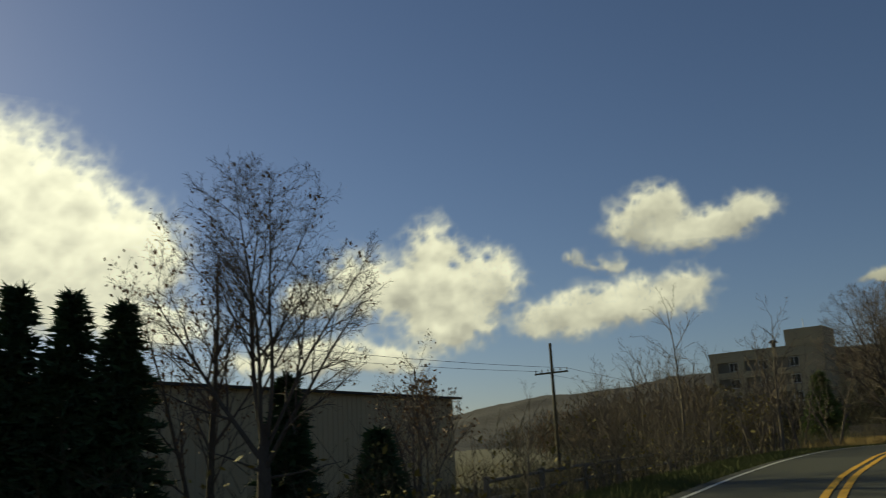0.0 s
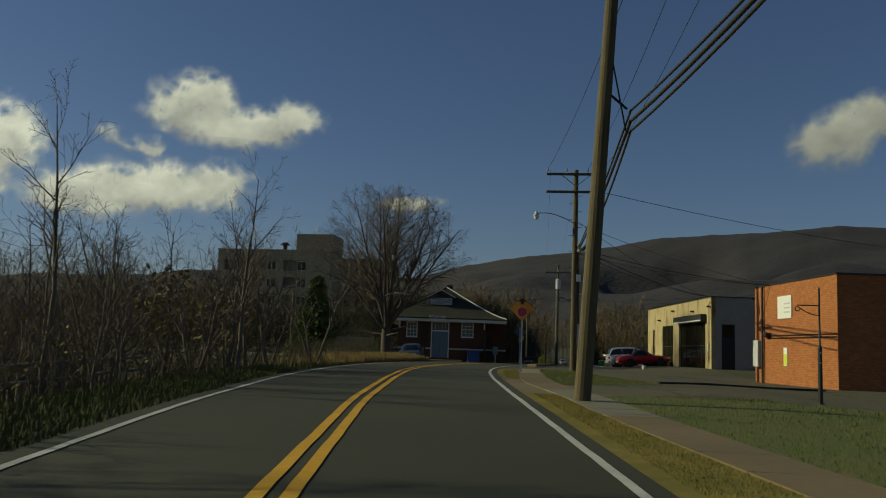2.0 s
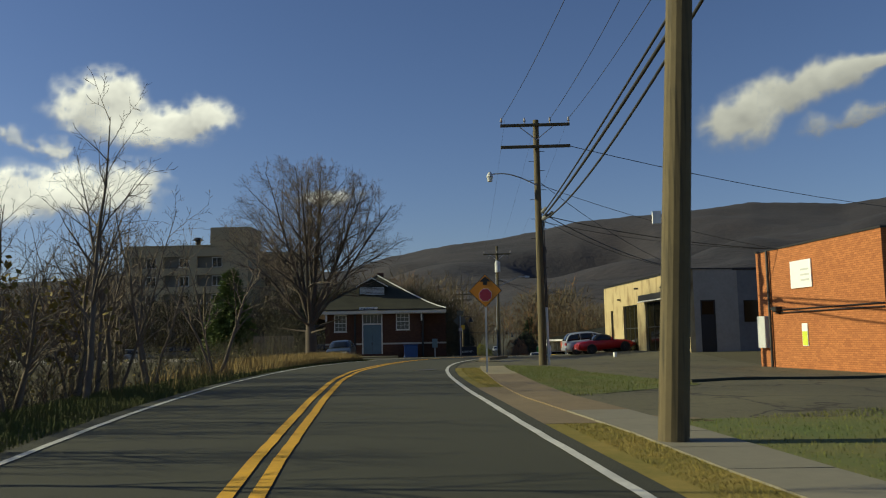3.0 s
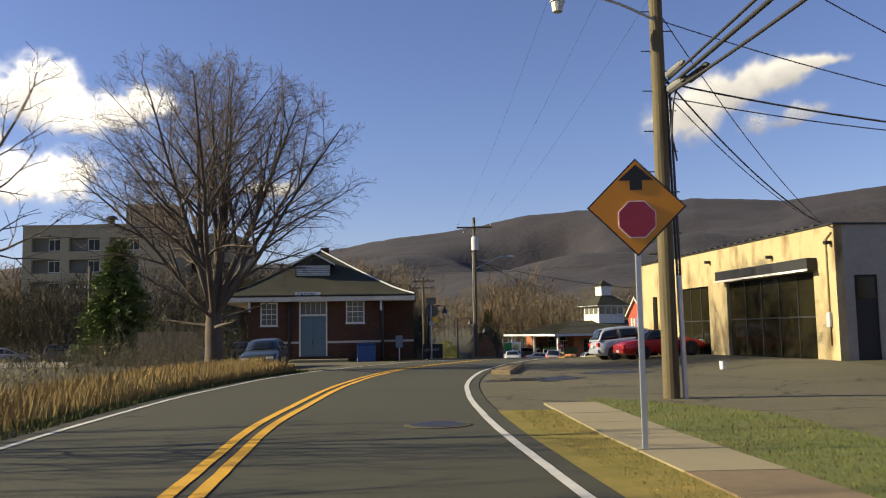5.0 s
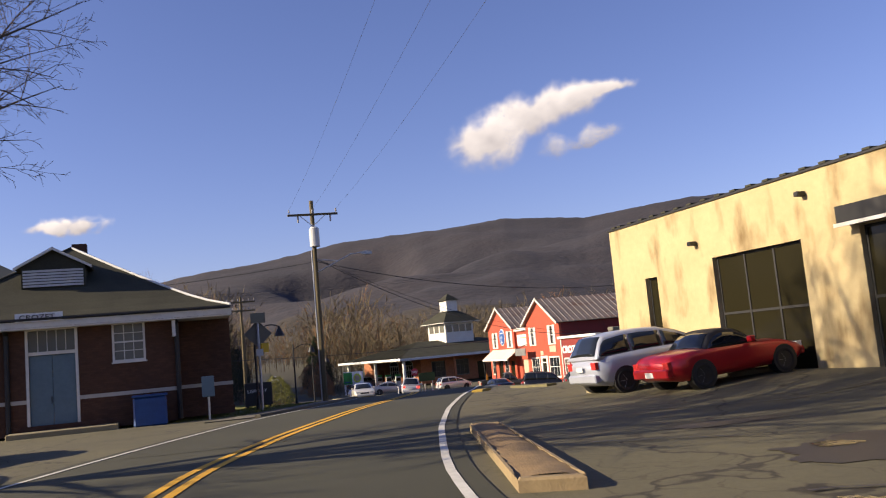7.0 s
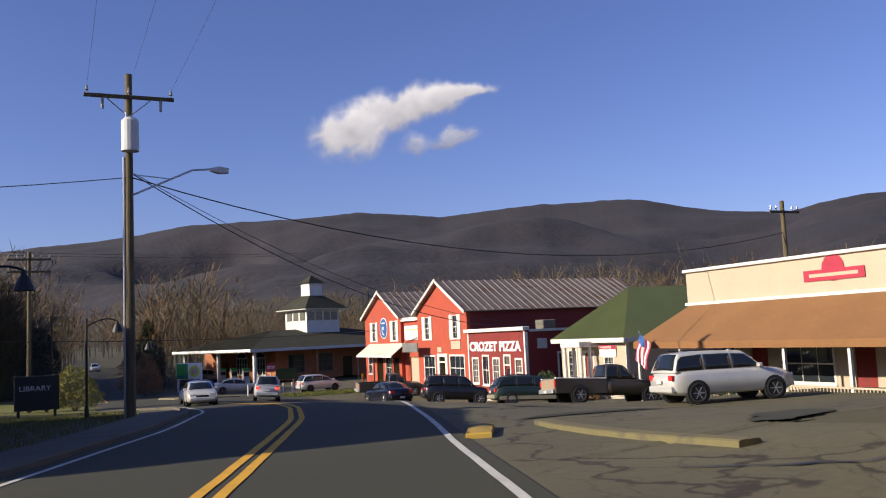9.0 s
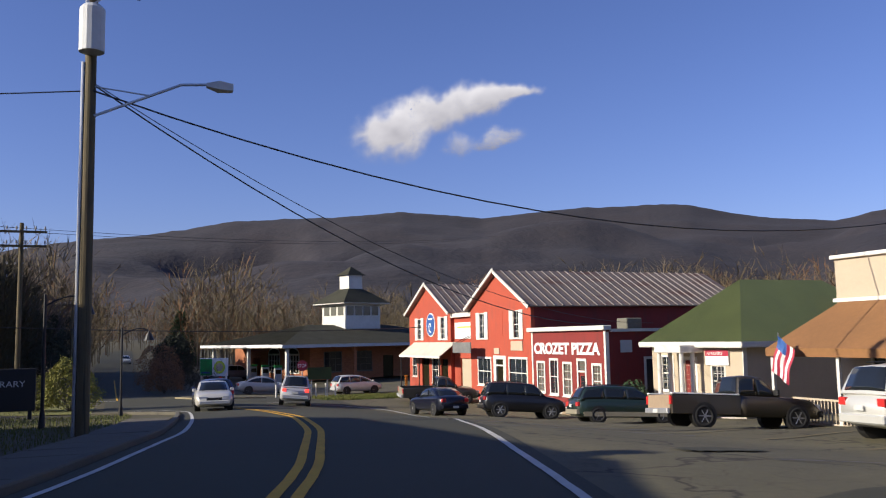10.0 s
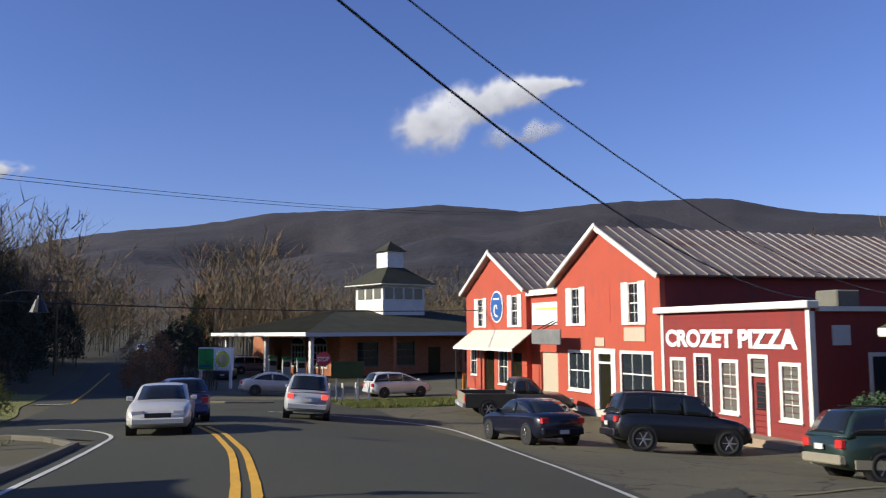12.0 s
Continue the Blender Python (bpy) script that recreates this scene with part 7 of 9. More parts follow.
for s in (-1.35, 0.0, 1.4):
    wires("power_line", (4.27 + s, 73.25, 10.4), (4.78 + s, 19.3, 10.65), 0.7, 0.004, OH)
wires("power_line", (4.2, 73.4, 7.3), (-22, 74, 6.5), 0.6, 0.016, OH)
for z in (7.5, 7.75):
    wires("power_line", (-30, 96, z + 1.2), (60, 172, z + 9), 2.0, 0.018, OH)
wires("telephone_cable", (-22, 88, 3.6), (44, 128, 3.0), 1.4, 0.03, OH)
for s in (-1.4, 1.4):
    wires("rail_line", (-28.36 + s, 17.3, 6.9), (-33 + s, -45, 9.0), 0.9, 0.014, OH)
    wires("rail_line", (-28.36 + s, 17.3, 6.9), (-25.2 + s, 67.6, 5.3), 0.7, 0.012, OH)


def diamond(P, cz, half, face, rim, y=0.0, thick=0.012):
    bm = prism(bmesh.new(), [(0, cz - half), (half, cz), (0, cz + half), (-half, cz)], y - thick, y)
    b = part("plate", bm, rim, P)
    h = half * 0.955
    part("face", prism(bmesh.new(), [(0, cz - h), (h, cz), (0, cz + h), (-h, cz)], y - thick - 0.003, y - thick), face, b)
    return b


H_ = 0.57
S = thing("stop_ahead_sign", pose(2.35, 12.05, ground(2.35, 12.05), 0, 0, -4), "orange diamond road sign with red octagon and black arrow", "road sign")
part("post", boxed(-0.03, 0.03, 0.0, 0.05, -0.2, 3.05), "steel", S)
b = diamond(S, 2.80, H_, "sign_orange", "sign_black")
oz, orad = 2.80 - 0.25 * H_, 0.41 * H_
oc = [(orad * math.cos(math.pi / 8 + k * math.pi / 4), oz + orad * math.sin(math.pi / 8 + k * math.pi / 4)) for k in range(8)]
rim = part("octagon", prism(bmesh.new(), oc, -0.022, -0.016), "sign_white", b)
part("octagon_face", prism(bmesh.new(), [(x * 0.95, oz + (z - oz) * 0.95) for x, z in oc], -0.026, -0.022), "sign_red", rim)
part("arrow", prism(bmesh.new(), [(x * H_, 2.80 + z * H_) for x, z in ((-0.125, 0.35), (0.125, 0.35), (0.125, 0.55), (0.36, 0.55), (0.0, 0.87), (-0.36, 0.55), (-0.125, 0.55))], -0.022, -0.016), "sign_black", b)

S = thing("solar_warning_sign", pose(0.45, 62.0, ground(0.45, 62), 0, 0, 8), "back of a grey diamond sign with solar panel and yellow beacon", "road sign")
part("post", cyl(bmesh.new(), (0, 0, 0), (0, 0, 4.0), 0.055, n=8), "steel", S)
part("plate", prism(bmesh.new(), [(0, 2.75), (0.62, 3.37), (0, 3.99), (-0.62, 3.37)], 0.06, 0.08), "hotel_dark", S)
part("solar_panel", boxed(-0.32, 0.32, -0.2, -0.16, 3.85, 4.3), "car_glass", S)
part("beacon", boxed(0.08, 0.42, -0.12, 0.08, 2.55, 2.95, bevel=0.03), "sign_yellow", S)
part("control_box", boxed(-0.15, 0.15, -0.2, -0.03, 2.4, 2.7), "grey_paint", S)


def gooseneck_lamp(x, y, side, high=3.95):
    Lm = thing("street_lamp", pose(x, y, ground(x, y)), "black iron gooseneck street lamp", "street lamp", "black street lamps")
    bm = cyl(bmesh.new(), (0, 0, 0), (0, 0, 0.5), 0.11, 0.07, n=10)
    cyl(bm, (0, 0, 0.5), (0, 0, high), 0.055, 0.045, n=10)
    part("pole", bm, "dark_steel", Lm)
    bm = bmesh.new()
    prev = Vector((0, 0, high - 0.35))
    for k in range(1, 9):
        t = k / 8
        q = Vector((side * 1.15 * t, 0, high - 0.35 + 0.3 * math.sin(t * 2.4)))
        cyl(bm, prev, q, 0.03, n=6)
        prev = q
    part("arm", bm, "dark_steel", Lm)
    bm = cyl(bmesh.new(), prev, prev - Vector((0, 0, 0.12)), 0.05, 0.07, n=10)
    cyl(bm, prev - Vector((0, 0, 0.12)), prev - Vector((0, 0, 0.45)), 0.1, 0.24, n=12)
    part("shade", bm, "dark_steel", Lm)


gooseneck_lamp(5.25, 93.0, 1)
gooseneck_lamp(0.3, 63.5, 1, 3.9)
gooseneck_lamp(3.0, 79.5, 1)

LB = thing("library_sign", pose(-0.2, 91.5, ground(0, 91.5)), "dark brown sign board reading LIBRARY", "sign")
part("board", boxed(0, 2.1, -0.08, 0.08, 0.35, 2.1, bevel=0.02), "trim", LB)
lettering("LIBRARY", 0.36, "grey_paint", LB, 0.22, -0.1, 1.35, 1.1, 0.01)
for x in (0.2, 1.9):
    part("post", boxed(x - 0.07, x + 0.07, -0.07, 0.07, 0, 0.36), "trim", LB)
SS = thing("stop_sign", pose(17.6, 113.5, ground(17.6, 113.5)), "red octagonal stop sign at the junction", "road sign")
part("post", cyl(bmesh.new(), (0, 0, 0), (0, 0, 2.7), 0.035, n=6), "steel", SS)
oc = [(0.4 * math.cos(math.pi / 8 + k * math.pi / 4), 2.4 + 0.4 * math.sin(math.pi / 8 + k * math.pi / 4)) for k in range(8)]
pl = part("plate", prism(bmesh.new(), oc, -0.06, -0.04), "sign_red", SS)
lettering("STOP", 0.34, "sign_white", pl, -0.33, -0.066, 2.28, 0.76, 0.004, bold=0.006)
GS = thing("direction_sign", pose(19.2, 115, ground(19.2, 115)), "dark green road direction sign on posts", "road sign")
part("plate", boxed(-0.9, 0.9, -0.05, -0.02, 1.4, 2.3), M["needle"], GS)
for x in (-0.6, 0.6):
    part("post", boxed(x - 0.04, x + 0.04, -0.02, 0.04, 0, 2.2), "steel", GS)
for k in range(7):
    BO = thing("bollard", pose(16.2 + 0.75 * k, 116.2, ground(17, 116)), "white post of a low forecourt rail", "bollard", "rail by the filling station")
    part("shaft", cyl(bmesh.new(), (0, 0, 0), (0, 0, 1.0), 0.06, n=8), "white_paint", BO)
YH = thing("marker_post", pose(26.3, 116, ground(26, 116)), "orange marker post at the grass edge", "marker post")
part("shaft", boxed(-0.1, 0.1, -0.03, 0.03, 0, 1.5, bevel=0.01), "sign_orange", YH)
CN = thing("bucket", pose(9.45, 29.8, ground(9.45, 29.8) + 0.02), "small white bucket on the asphalt", "bucket")
part("pail", cyl(bmesh.new(), (0, 0, 0), (0, 0, 0.26), 0.085, 0.105, n=14), "sign_white", CN)
part("rim", cyl(bmesh.new(), (0, 0, 0.24), (0, 0, 0.265), 0.113, n=14), "grey_paint", CN)
MH = part("manhole_cover", cyl(bmesh.new(), (0, 0, 0.0), (0, 0, 0.012), 0.42, n=28), "wet", None)
tagged(MH, "round dark iron manhole cover in the road", "manhole cover")
MH.location = (0.06, 15.2, ground(0.06, 15.2) + 0.04)
part("rim", cyl(bmesh.new(), (0, 0, 0.0), (0, 0, 0.008), 0.5, n=28), "lot", MH)

# ---- kerbs, islands, pavements, puddles ----


def kerb_run(name, pts, wide, high, mat, label):
    """A kerb through points on the ground, with a rounded top."""
    ps = [Vector((*p, 0)) for p in pts]
    rings = []
    for k, p in enumerate(ps):
        d = (ps[min(k + 1, len(ps) - 1)] - ps[max(k - 1, 0)]).normalized()
        s = Vector((-d.y, d.x, 0)) * wide / 2
        z = ground(p.x, p.y)
        rings.append([p + s * f + Vector((0, 0, z + h)) for f, h in ((-1, -0.1), (-1, high * 0.8), (-0.8, high), (0.8, high), (1, high * 0.8), (1, -0.1))])
    return tagged(part(name, loft(bmesh.new(), rings), mat), label, "kerb", kind="structure")


kerb_run("kerb_yard", [(7.3, 4.5), (9.0, 5.6), (11.5, 7.2), (14.0, 8.8)], 0.16, 0.09, "asphalt", "low dark asphalt kerb at the yard edge")
SP = thing("sign_post", pose(10.4, -3.0, ground(10.4, -3.0)), "dark iron sign post with a scroll bracket on a lawn", "sign post")
part("post", cyl(bmesh.new(), (0, 0, -0.1), (0, 0, 2.9), 0.03, 0.024, 10), "dark_steel", SP, smooth=True)
sl_ = cyl(bmesh.new(), (0, 0, 0.0), (0, 0, 1.42), 0.06, 0.055, 12)
cyl(sl_, (0, 0, 1.42), (0, 0, 1.5), 0.055, 0.03, 12)
cyl(sl_, (0, 0, 0.0), (0, 0, 0.05), 0.11, 0.1, 12)
part("sleeve", sl_, "dark_steel", SP)
for z_ in (1.05, 1.3):
    part("bolt", cyl(bmesh.new(), (0, -0.055, z_), (0, -0.08, z_), 0.018, 0.018, 6), "steel", SP)
br_ = cyl(bmesh.new(), (0, 0, 2.5), (-0.55, 0, 2.5), 0.016, 0.014, 8)
scroll = [(-0.03 - 0.5 * k / 14, 2.25 + 0.22 * (k / 14) ** 1.8) for k in range(15)] + [(-0.53 - 0.06 * math.sin(0.5 * k), 2.41 + 0.06 * math.cos(0.5 * k)) for k in range(1, 11)]
for (xa_, za_), (xb_, zb_) in zip(scroll, scroll[1:]):
    cyl(br_, (xa_, 0, za_), (xb_, 0, zb_), 0.012, 0.012, 6)
part("bracket", br_, "dark_steel", SP)
part("finial", cyl(bmesh.new(), (0, 0, 2.9), (0, 0, 2.98), 0.034, 0.008, 10), "dark_steel", SP)


TI = thing("traffic_island", pose(0, 0, 0), "long low concrete-edged island with dry earth", "traffic island")


def island(P, quad, high, edge, top, bulge=0.02):
    q = [Vector((*p, ground(*p))) for p in quad]
    c = sum(q, Vector()) / 4
    for k in range(4):
        a, b = q[k], q[(k + 1) % 4]
        ai, bi = a.lerp(c, 0.16 / (a - c).length), b.lerp(c, 0.16 / (b - c).length)
        bm = bmesh.new()
        up = Vector((0, 0, high))
        vs = [bm.verts.new(p) for p in (a - up, b - up, bi - up, ai - up, a + up, b + up, bi + up, ai + up)]
        for f in ((0, 1, 5, 4), (1, 2, 6, 5), (2, 3, 7, 6), (3, 0, 4, 7), (4, 5, 6, 7)):
            bm.faces.new([vs[i] for i in f])
        bmesh.ops.recalc_face_normals(bm, faces=bm.faces)
        bmesh.ops.bevel(bm, geom=[e for e in bm.edges if e.verts[0].co.z > a.z + high * 0.5 and e.verts[1].co.z > a.z + high * 0.5], offset=0.025, segments=1, affect="EDGES")
        part("kerb_stone", bm, edge, P)
    bm = bmesh.new()
    n = 24
    g = [[None] * 5 for _ in range(n + 1)]
    for i in range(n + 1):
        for j in range(5):
            p = q[0].lerp(q[1], j / 4).lerp(q[3].lerp(q[2], j / 4), i / n)
            p = p.lerp(c, 0.04)
            g[i][j] = bm.verts.new(p + Vector((0, 0, high * 0.85 + bulge * noise.fractal((p.x * 3, p.y * 3, 0), 0.8, 2.0, 3) + bulge * math.sin(j / 4 * math.pi))))
    for i in range(n):
        for j in range(4):
            bm.faces.new((g[i][j], g[i][j + 1], g[i + 1][j + 1], g[i + 1][j]))
    part("earth_fill", bm, top, P, smooth=True)


island(TI, [(2.1, 30.9), (2.7, 30.62), (3.92, 37.5), (3.45, 37.75)], 0.16, "kerb_stone", "dry_earth", 0.035)
TI2 = thing("yellow_island", pose(0, 0, 0), "worn yellow-painted kerb island in the lot", "traffic island")
island(TI2, [(8.13, 55.0), (8.5, 54.8), (9.3, 56.3), (8.95, 56.6)], 0.11, "yellow_kerb", "yellow_kerb")
kerb_run("kerb_lot", [(10.25, 56.2), (9.98, 55.2), (9.7, 53.5), (9.62, 52.2), (9.7, 50.4)], 0.36, 0.10, "worn_kerb", "long worn olive kerb in the lot")
kerb_run("kerb_left", [(left_x(y) - 0.55, y) for y in np.arange(52, 92, 1.0)] + [(6.6, 94), (5.6, 95.4), (4, 96.2)], 0.18, 0.13, "gravel", "grey kerb along the pavement")
kerb_run("kerb_forecourt", [(9.2, 117.5), (10.2, 115.2), (12.7, 114.3), (15.2, 114.6)], 0.2, 0.14, "concrete", "pale kerb at the filling station")
kerb_run("kerb_garage", [(8.6, 44.6), (10.2, 44.9)], 0.25, 0.16, "concrete", "concrete wheel stop")
kerb_run("kerb_garage", [(11.0, 41.6), (12.4, 41.2)], 0.25, 0.16, "concrete", "concrete wheel stop")


def paving(name, line, wide, y0, y1, label, lift=0.05, mats=None):
    """A pavement of separate slabs along x = line(y)."""
    P = tagged(new(name), label, "pavement", kind="structure")
    y = y0
    while y < y1:
        a, b = y + 0.012, min(y + 1.5, y1) - 0.012
        bm = bmesh.new()
        pts = [(line(a) - wide / 2, a), (line(a) + wide / 2, a), (line(b) + wide / 2, b), (line(b) - wide / 2, b)]
        top = [bm.verts.new((px, py, ground(px, py) + lift + 0.006 * random.random())) for px, py in pts]
        low = [bm.verts.new((v.co.x, v.co.y, v.co.z - 0.15)) for v in top]
        bm.faces.new(top)
        for k in range(4):
            bm.faces.new((top[k], low[k], low[(k + 1) % 4], top[(k + 1) % 4]))
        bmesh.ops.recalc_face_normals(bm, faces=bm.faces)
        part("slab", bm, mats(y), P)
        y += 1.5


paving("pavement_right", pave_x, 1.0, -60, 18.6, "tan concrete pavement between verge and lawn", mats=lambda y: "grey_concrete" if -10.8 < y < -4.2 else ("concrete" if y > 10.4 else "stained_concrete"))
paving("pavement_left", lambda y: left_x(min(y, 92)) - 1.5, 1.5, 52, 86, "grey concrete pavement on the shaded side", mats=lambda y: "gravel")


def puddle(name, x, y, rx, ry, mat, lift, label, seed, cat="puddle", turn=0.0):
    vs, n = [(x, y, ground(x, y) + lift)], 110
    for k in range(n):
        a = 2 * math.pi * k / n
        q = 1 + 0.45 * noise.noise((math.cos(a) * 1.3, math.sin(a) * 1.3, seed)) + 0.25 * noise.noise((math.cos(a) * 4, math.sin(a) * 4, seed + 5)) + 0.16 * noise.noise((math.cos(a) * 11, math.sin(a) * 11, seed + 7))
        u, v = rx * q * math.cos(a), ry * q * math.sin(a)
        px, py = x + u * math.cos(turn) - v * math.sin(turn), y + u * math.sin(turn) + v * math.cos(turn)
        vs.append((px, py, ground(px, py) + lift))
    return tagged(raw(name, vs, [(0, k + 1, (k + 1) % n + 1) for k in range(n)], mat), label, cat, kind="structure")


puddle("wet_patch", 3.2, 27.5, 1.65, 0.85, "wet", 0.03, "damp dark patch on asphalt", 1.0, turn=0.35)
puddle("puddle", 2.62, 27.25, 0.82, 0.66, "water", 0.037, "still puddle mirroring the sky", 2.0, turn=0.2)
puddle("puddle", 4.0, 28.5, 0.32, 0.26, "water", 0.036, "small puddle mirroring a yellow wall", 3.0)
puddle("puddle", 3.3, 26.2, 0.3, 0.2, "water", 0.036, "small puddle mirroring a yellow wall", 9.0)
puddle("wet_patch", 6.2, 30.8, 1.2, 1.0, "wet", 0.03, "damp dark patch on asphalt", 4.0)
puddle("puddle", 5.95, 31.3, 0.3, 0.2, "water", 0.037, "small puddle mirroring a yellow wall", 5.0)
puddle("wet_patch", 6.5, 34.5, 1.0, 0.3, "wet", 0.03, "damp dark patch on asphalt", 8.0)
for k, (x, y, rx, ry) in enumerate(((-1.0, 40, 1.6, 0.25), (12.5, 58, 2.2, 0.3), (14, 63, 1.4, 0.35), (12.4, 52.5, 1.2, 0.5), (17.5, 80, 2, 0.4))):
    puddle("asphalt_patch", x, y, rx, ry, "asphalt", 0.04, "dark repair patch in the asphalt", 20.0 + k, "patch", 0.2 * k)


def crack(pts, wide):
    ps = []
    for (ax, ay), (bx, by) in zip(pts, pts[1:]):
        for k in range(8):
            t = k / 8
            ps.append((ax + (bx - ax) * t + 0.12 * noise.noise((ax * 3 + t * 5, ay, 1)), ay + (by - ay) * t + 0.12 * noise.noise((ax, ay * 3 + t * 5, 2))))
    vs = []
    for k, (x, y) in enumerate(ps):
        w_ = wide * (0.5 + random.random())
        vs += [(x, y - w_, ground(x, y) + 0.042), (x, y + w_, ground(x, y) + 0.042)]
    tagged(raw("asphalt_crack", vs, [(2 * k, 2 * k + 2, 2 * k + 3, 2 * k + 1) for k in range(len(ps) - 1)], "wet"), "dark jagged crack in the asphalt", "crack", kind="structure")


for pts in ([(4.2, 34), (5.4, 33.2), (6.0, 32.4)], [(3.2, 22.8), (4.6, 23.4), (7.5, 23.0)], [(5, 45.6), (7.5, 44.2), (10, 43.8)], [(8.3, 50), (9.5, 48.6), (11.5, 48.2)], [(12, 70), (15, 69.2), (19, 69.6)], [(13, 74), (17, 73.0), (20, 73.4)],
            [(7, 38), (9, 36.2), (12, 36.0)], [(4, 29.2), (5.4, 28.6), (7.8, 28.9)], [(13.2, 61), (15.6, 60.2), (18, 60.6)]):
    crack(pts, 0.035)

# ---- trees and plants ----


def tubes(segs, sides_thick=6, sides_thin=3, limit=0.02):
    """Vertices and faces of tapered bars from rows of (p, q, r0, r1)."""
    vs, fs = [], []
    for p, q, r0, r1 in segs:
        d = q - p
        if d.length < 1e-5:
            continue
        n = sides_thick if r0 > limit else sides_thin
        d = d.normalized()
        u = d.orthogonal().normalized()
        v = d.cross(u)
        b = len(vs)
        for c, r in ((p, r0), (q, r1)):
            for k in range(n):
                a = 2 * math.pi * k / n
                vs.append(c + u * (r * math.cos(a)) + v * (r * math.sin(a)))
        for k in range(n):
            j = (k + 1) % n
            fs.append((b + k, b + j, b + n + j, b + n + k))
    return vs, fs


def grow(rng, p, d, length, r, depth, out, tips, spread, up, kids=(2, 3), shrink=0.72, bend=0.18, most=8):
    """A limb that bends as it goes and forks at its end and along it."""
    n = 4 if depth > 2 else 3
    q, dirn = p.copy(), d.normalized()
    for k in range(n):
        dirn = (dirn + Vector((rng.gauss(0, bend), rng.gauss(0, bend), rng.gauss(0, bend) + up))).normalized()
        nxt = q + dirn * (length / n)
        r1 = r * (1 - 0.38 * (k + 1) / n)
        out.append((q.copy(), nxt.copy(), r * (1 - 0.38 * k / n), r1, depth))
        if depth > 0 and k >= 1 and rng.random() < 0.75:
            side = (dirn + Vector((rng.gauss(0, 1), rng.gauss(0, 1), rng.gauss(0, 0.6))).normalized() * spread * 1.3).normalized()
            grow(rng, nxt, side, length * shrink * rng.uniform(0.6, 0.95), r1 * 0.55, depth - 1, out, tips, spread, up, kids, shrink, bend)
        q = nxt
    if depth > 0:
        for _ in range(rng.randint(*kids)):
            side = (dirn + Vector((rng.gauss(0, 1), rng.gauss(0, 1), rng.gauss(0, 0.5))).normalized() * spread).normalized()
            grow(rng, q, side, length * shrink * rng.uniform(0.75, 1.1), r * 0.6, depth - 1, out, tips, spread, up, kids, shrink, bend)
    else:
        tips.append(q)


def leaf_cards(points, rng, size, per=1, spread=0.15):
    vs, fs = [], []
    for p in points:
        for _ in range(per):
            c = p + Vector((rng.gauss(0, spread), rng.gauss(0, spread), rng.gauss(0, spread)))
            a = Vector((rng.gauss(0, 1), rng.gauss(0, 1), rng.gauss(0, 1))).normalized()
            b = a.orthogonal().normalized()
            s = size * rng.uniform(0.6, 1.3)
            k = len(vs)
            vs += [c - a * s, c + b * s * 0.5, c + a * s, c - b * s * 0.5]
            fs.append((k, k + 1, k + 2, k + 3))
    return vs, fs


def bare_tree(name, x, y, seed, stems, height, spread, up, depth, r, label, bark="bark", twigs="twig", leaves=None, leaf_share=0.0, kids=(2, 3), category="tree", group="", z=None, shrink=0.74, flare=0.5, bend=0.13, trunk=0.8):
    rng = random.Random(seed)
    T = thing(name, pose(x, y, (ground(x, y) if z is None else z) - 0.08), label, category, group)
    out, tips = [], []
    base = Vector((0, 0, 0))
    if trunk:
        out.append((base, Vector((0, 0, trunk)), r * 1.35, r, 99))
    for k in range(stems):
        a = 2 * math.pi * (k + rng.uniform(-0.3, 0.3)) / stems
        lean = flare * rng.uniform(0.35, 1.0)
        d = Vector((math.cos(a) * lean, math.sin(a) * lean, 1))
        grow(rng, Vector((math.cos(a) * r * 0.5, math.sin(a) * r * 0.5, trunk * 0.95)), d, height * 0.36 * rng.uniform(0.85, 1.1), r * 0.8 / math.sqrt(stems) * 1.3, depth, out, tips, spread, up, kids=kids, shrink=shrink, bend=bend)
    thick = [s[:4] for s in out if s[4] >= depth - 1]
    thin = [s[:4] for s in out if s[4] < depth - 1]
    thin = [(p, q, max(a * 0.8, 0.0045), max(b * 0.8, 0.004)) for p, q, a, b in thin]
    raw("trunk", *tubes(thick, 8, 6), bark, T, smooth=True)
    raw("crown", *tubes(thin, 5, 3, 0.03), twigs, T)
    if leaves:
        pick = [p for p in tips if rng.random() < leaf_share]
        raw("leaves", *leaf_cards(pick, rng, 0.11, 2, 0.2), leaves, T)
    return T


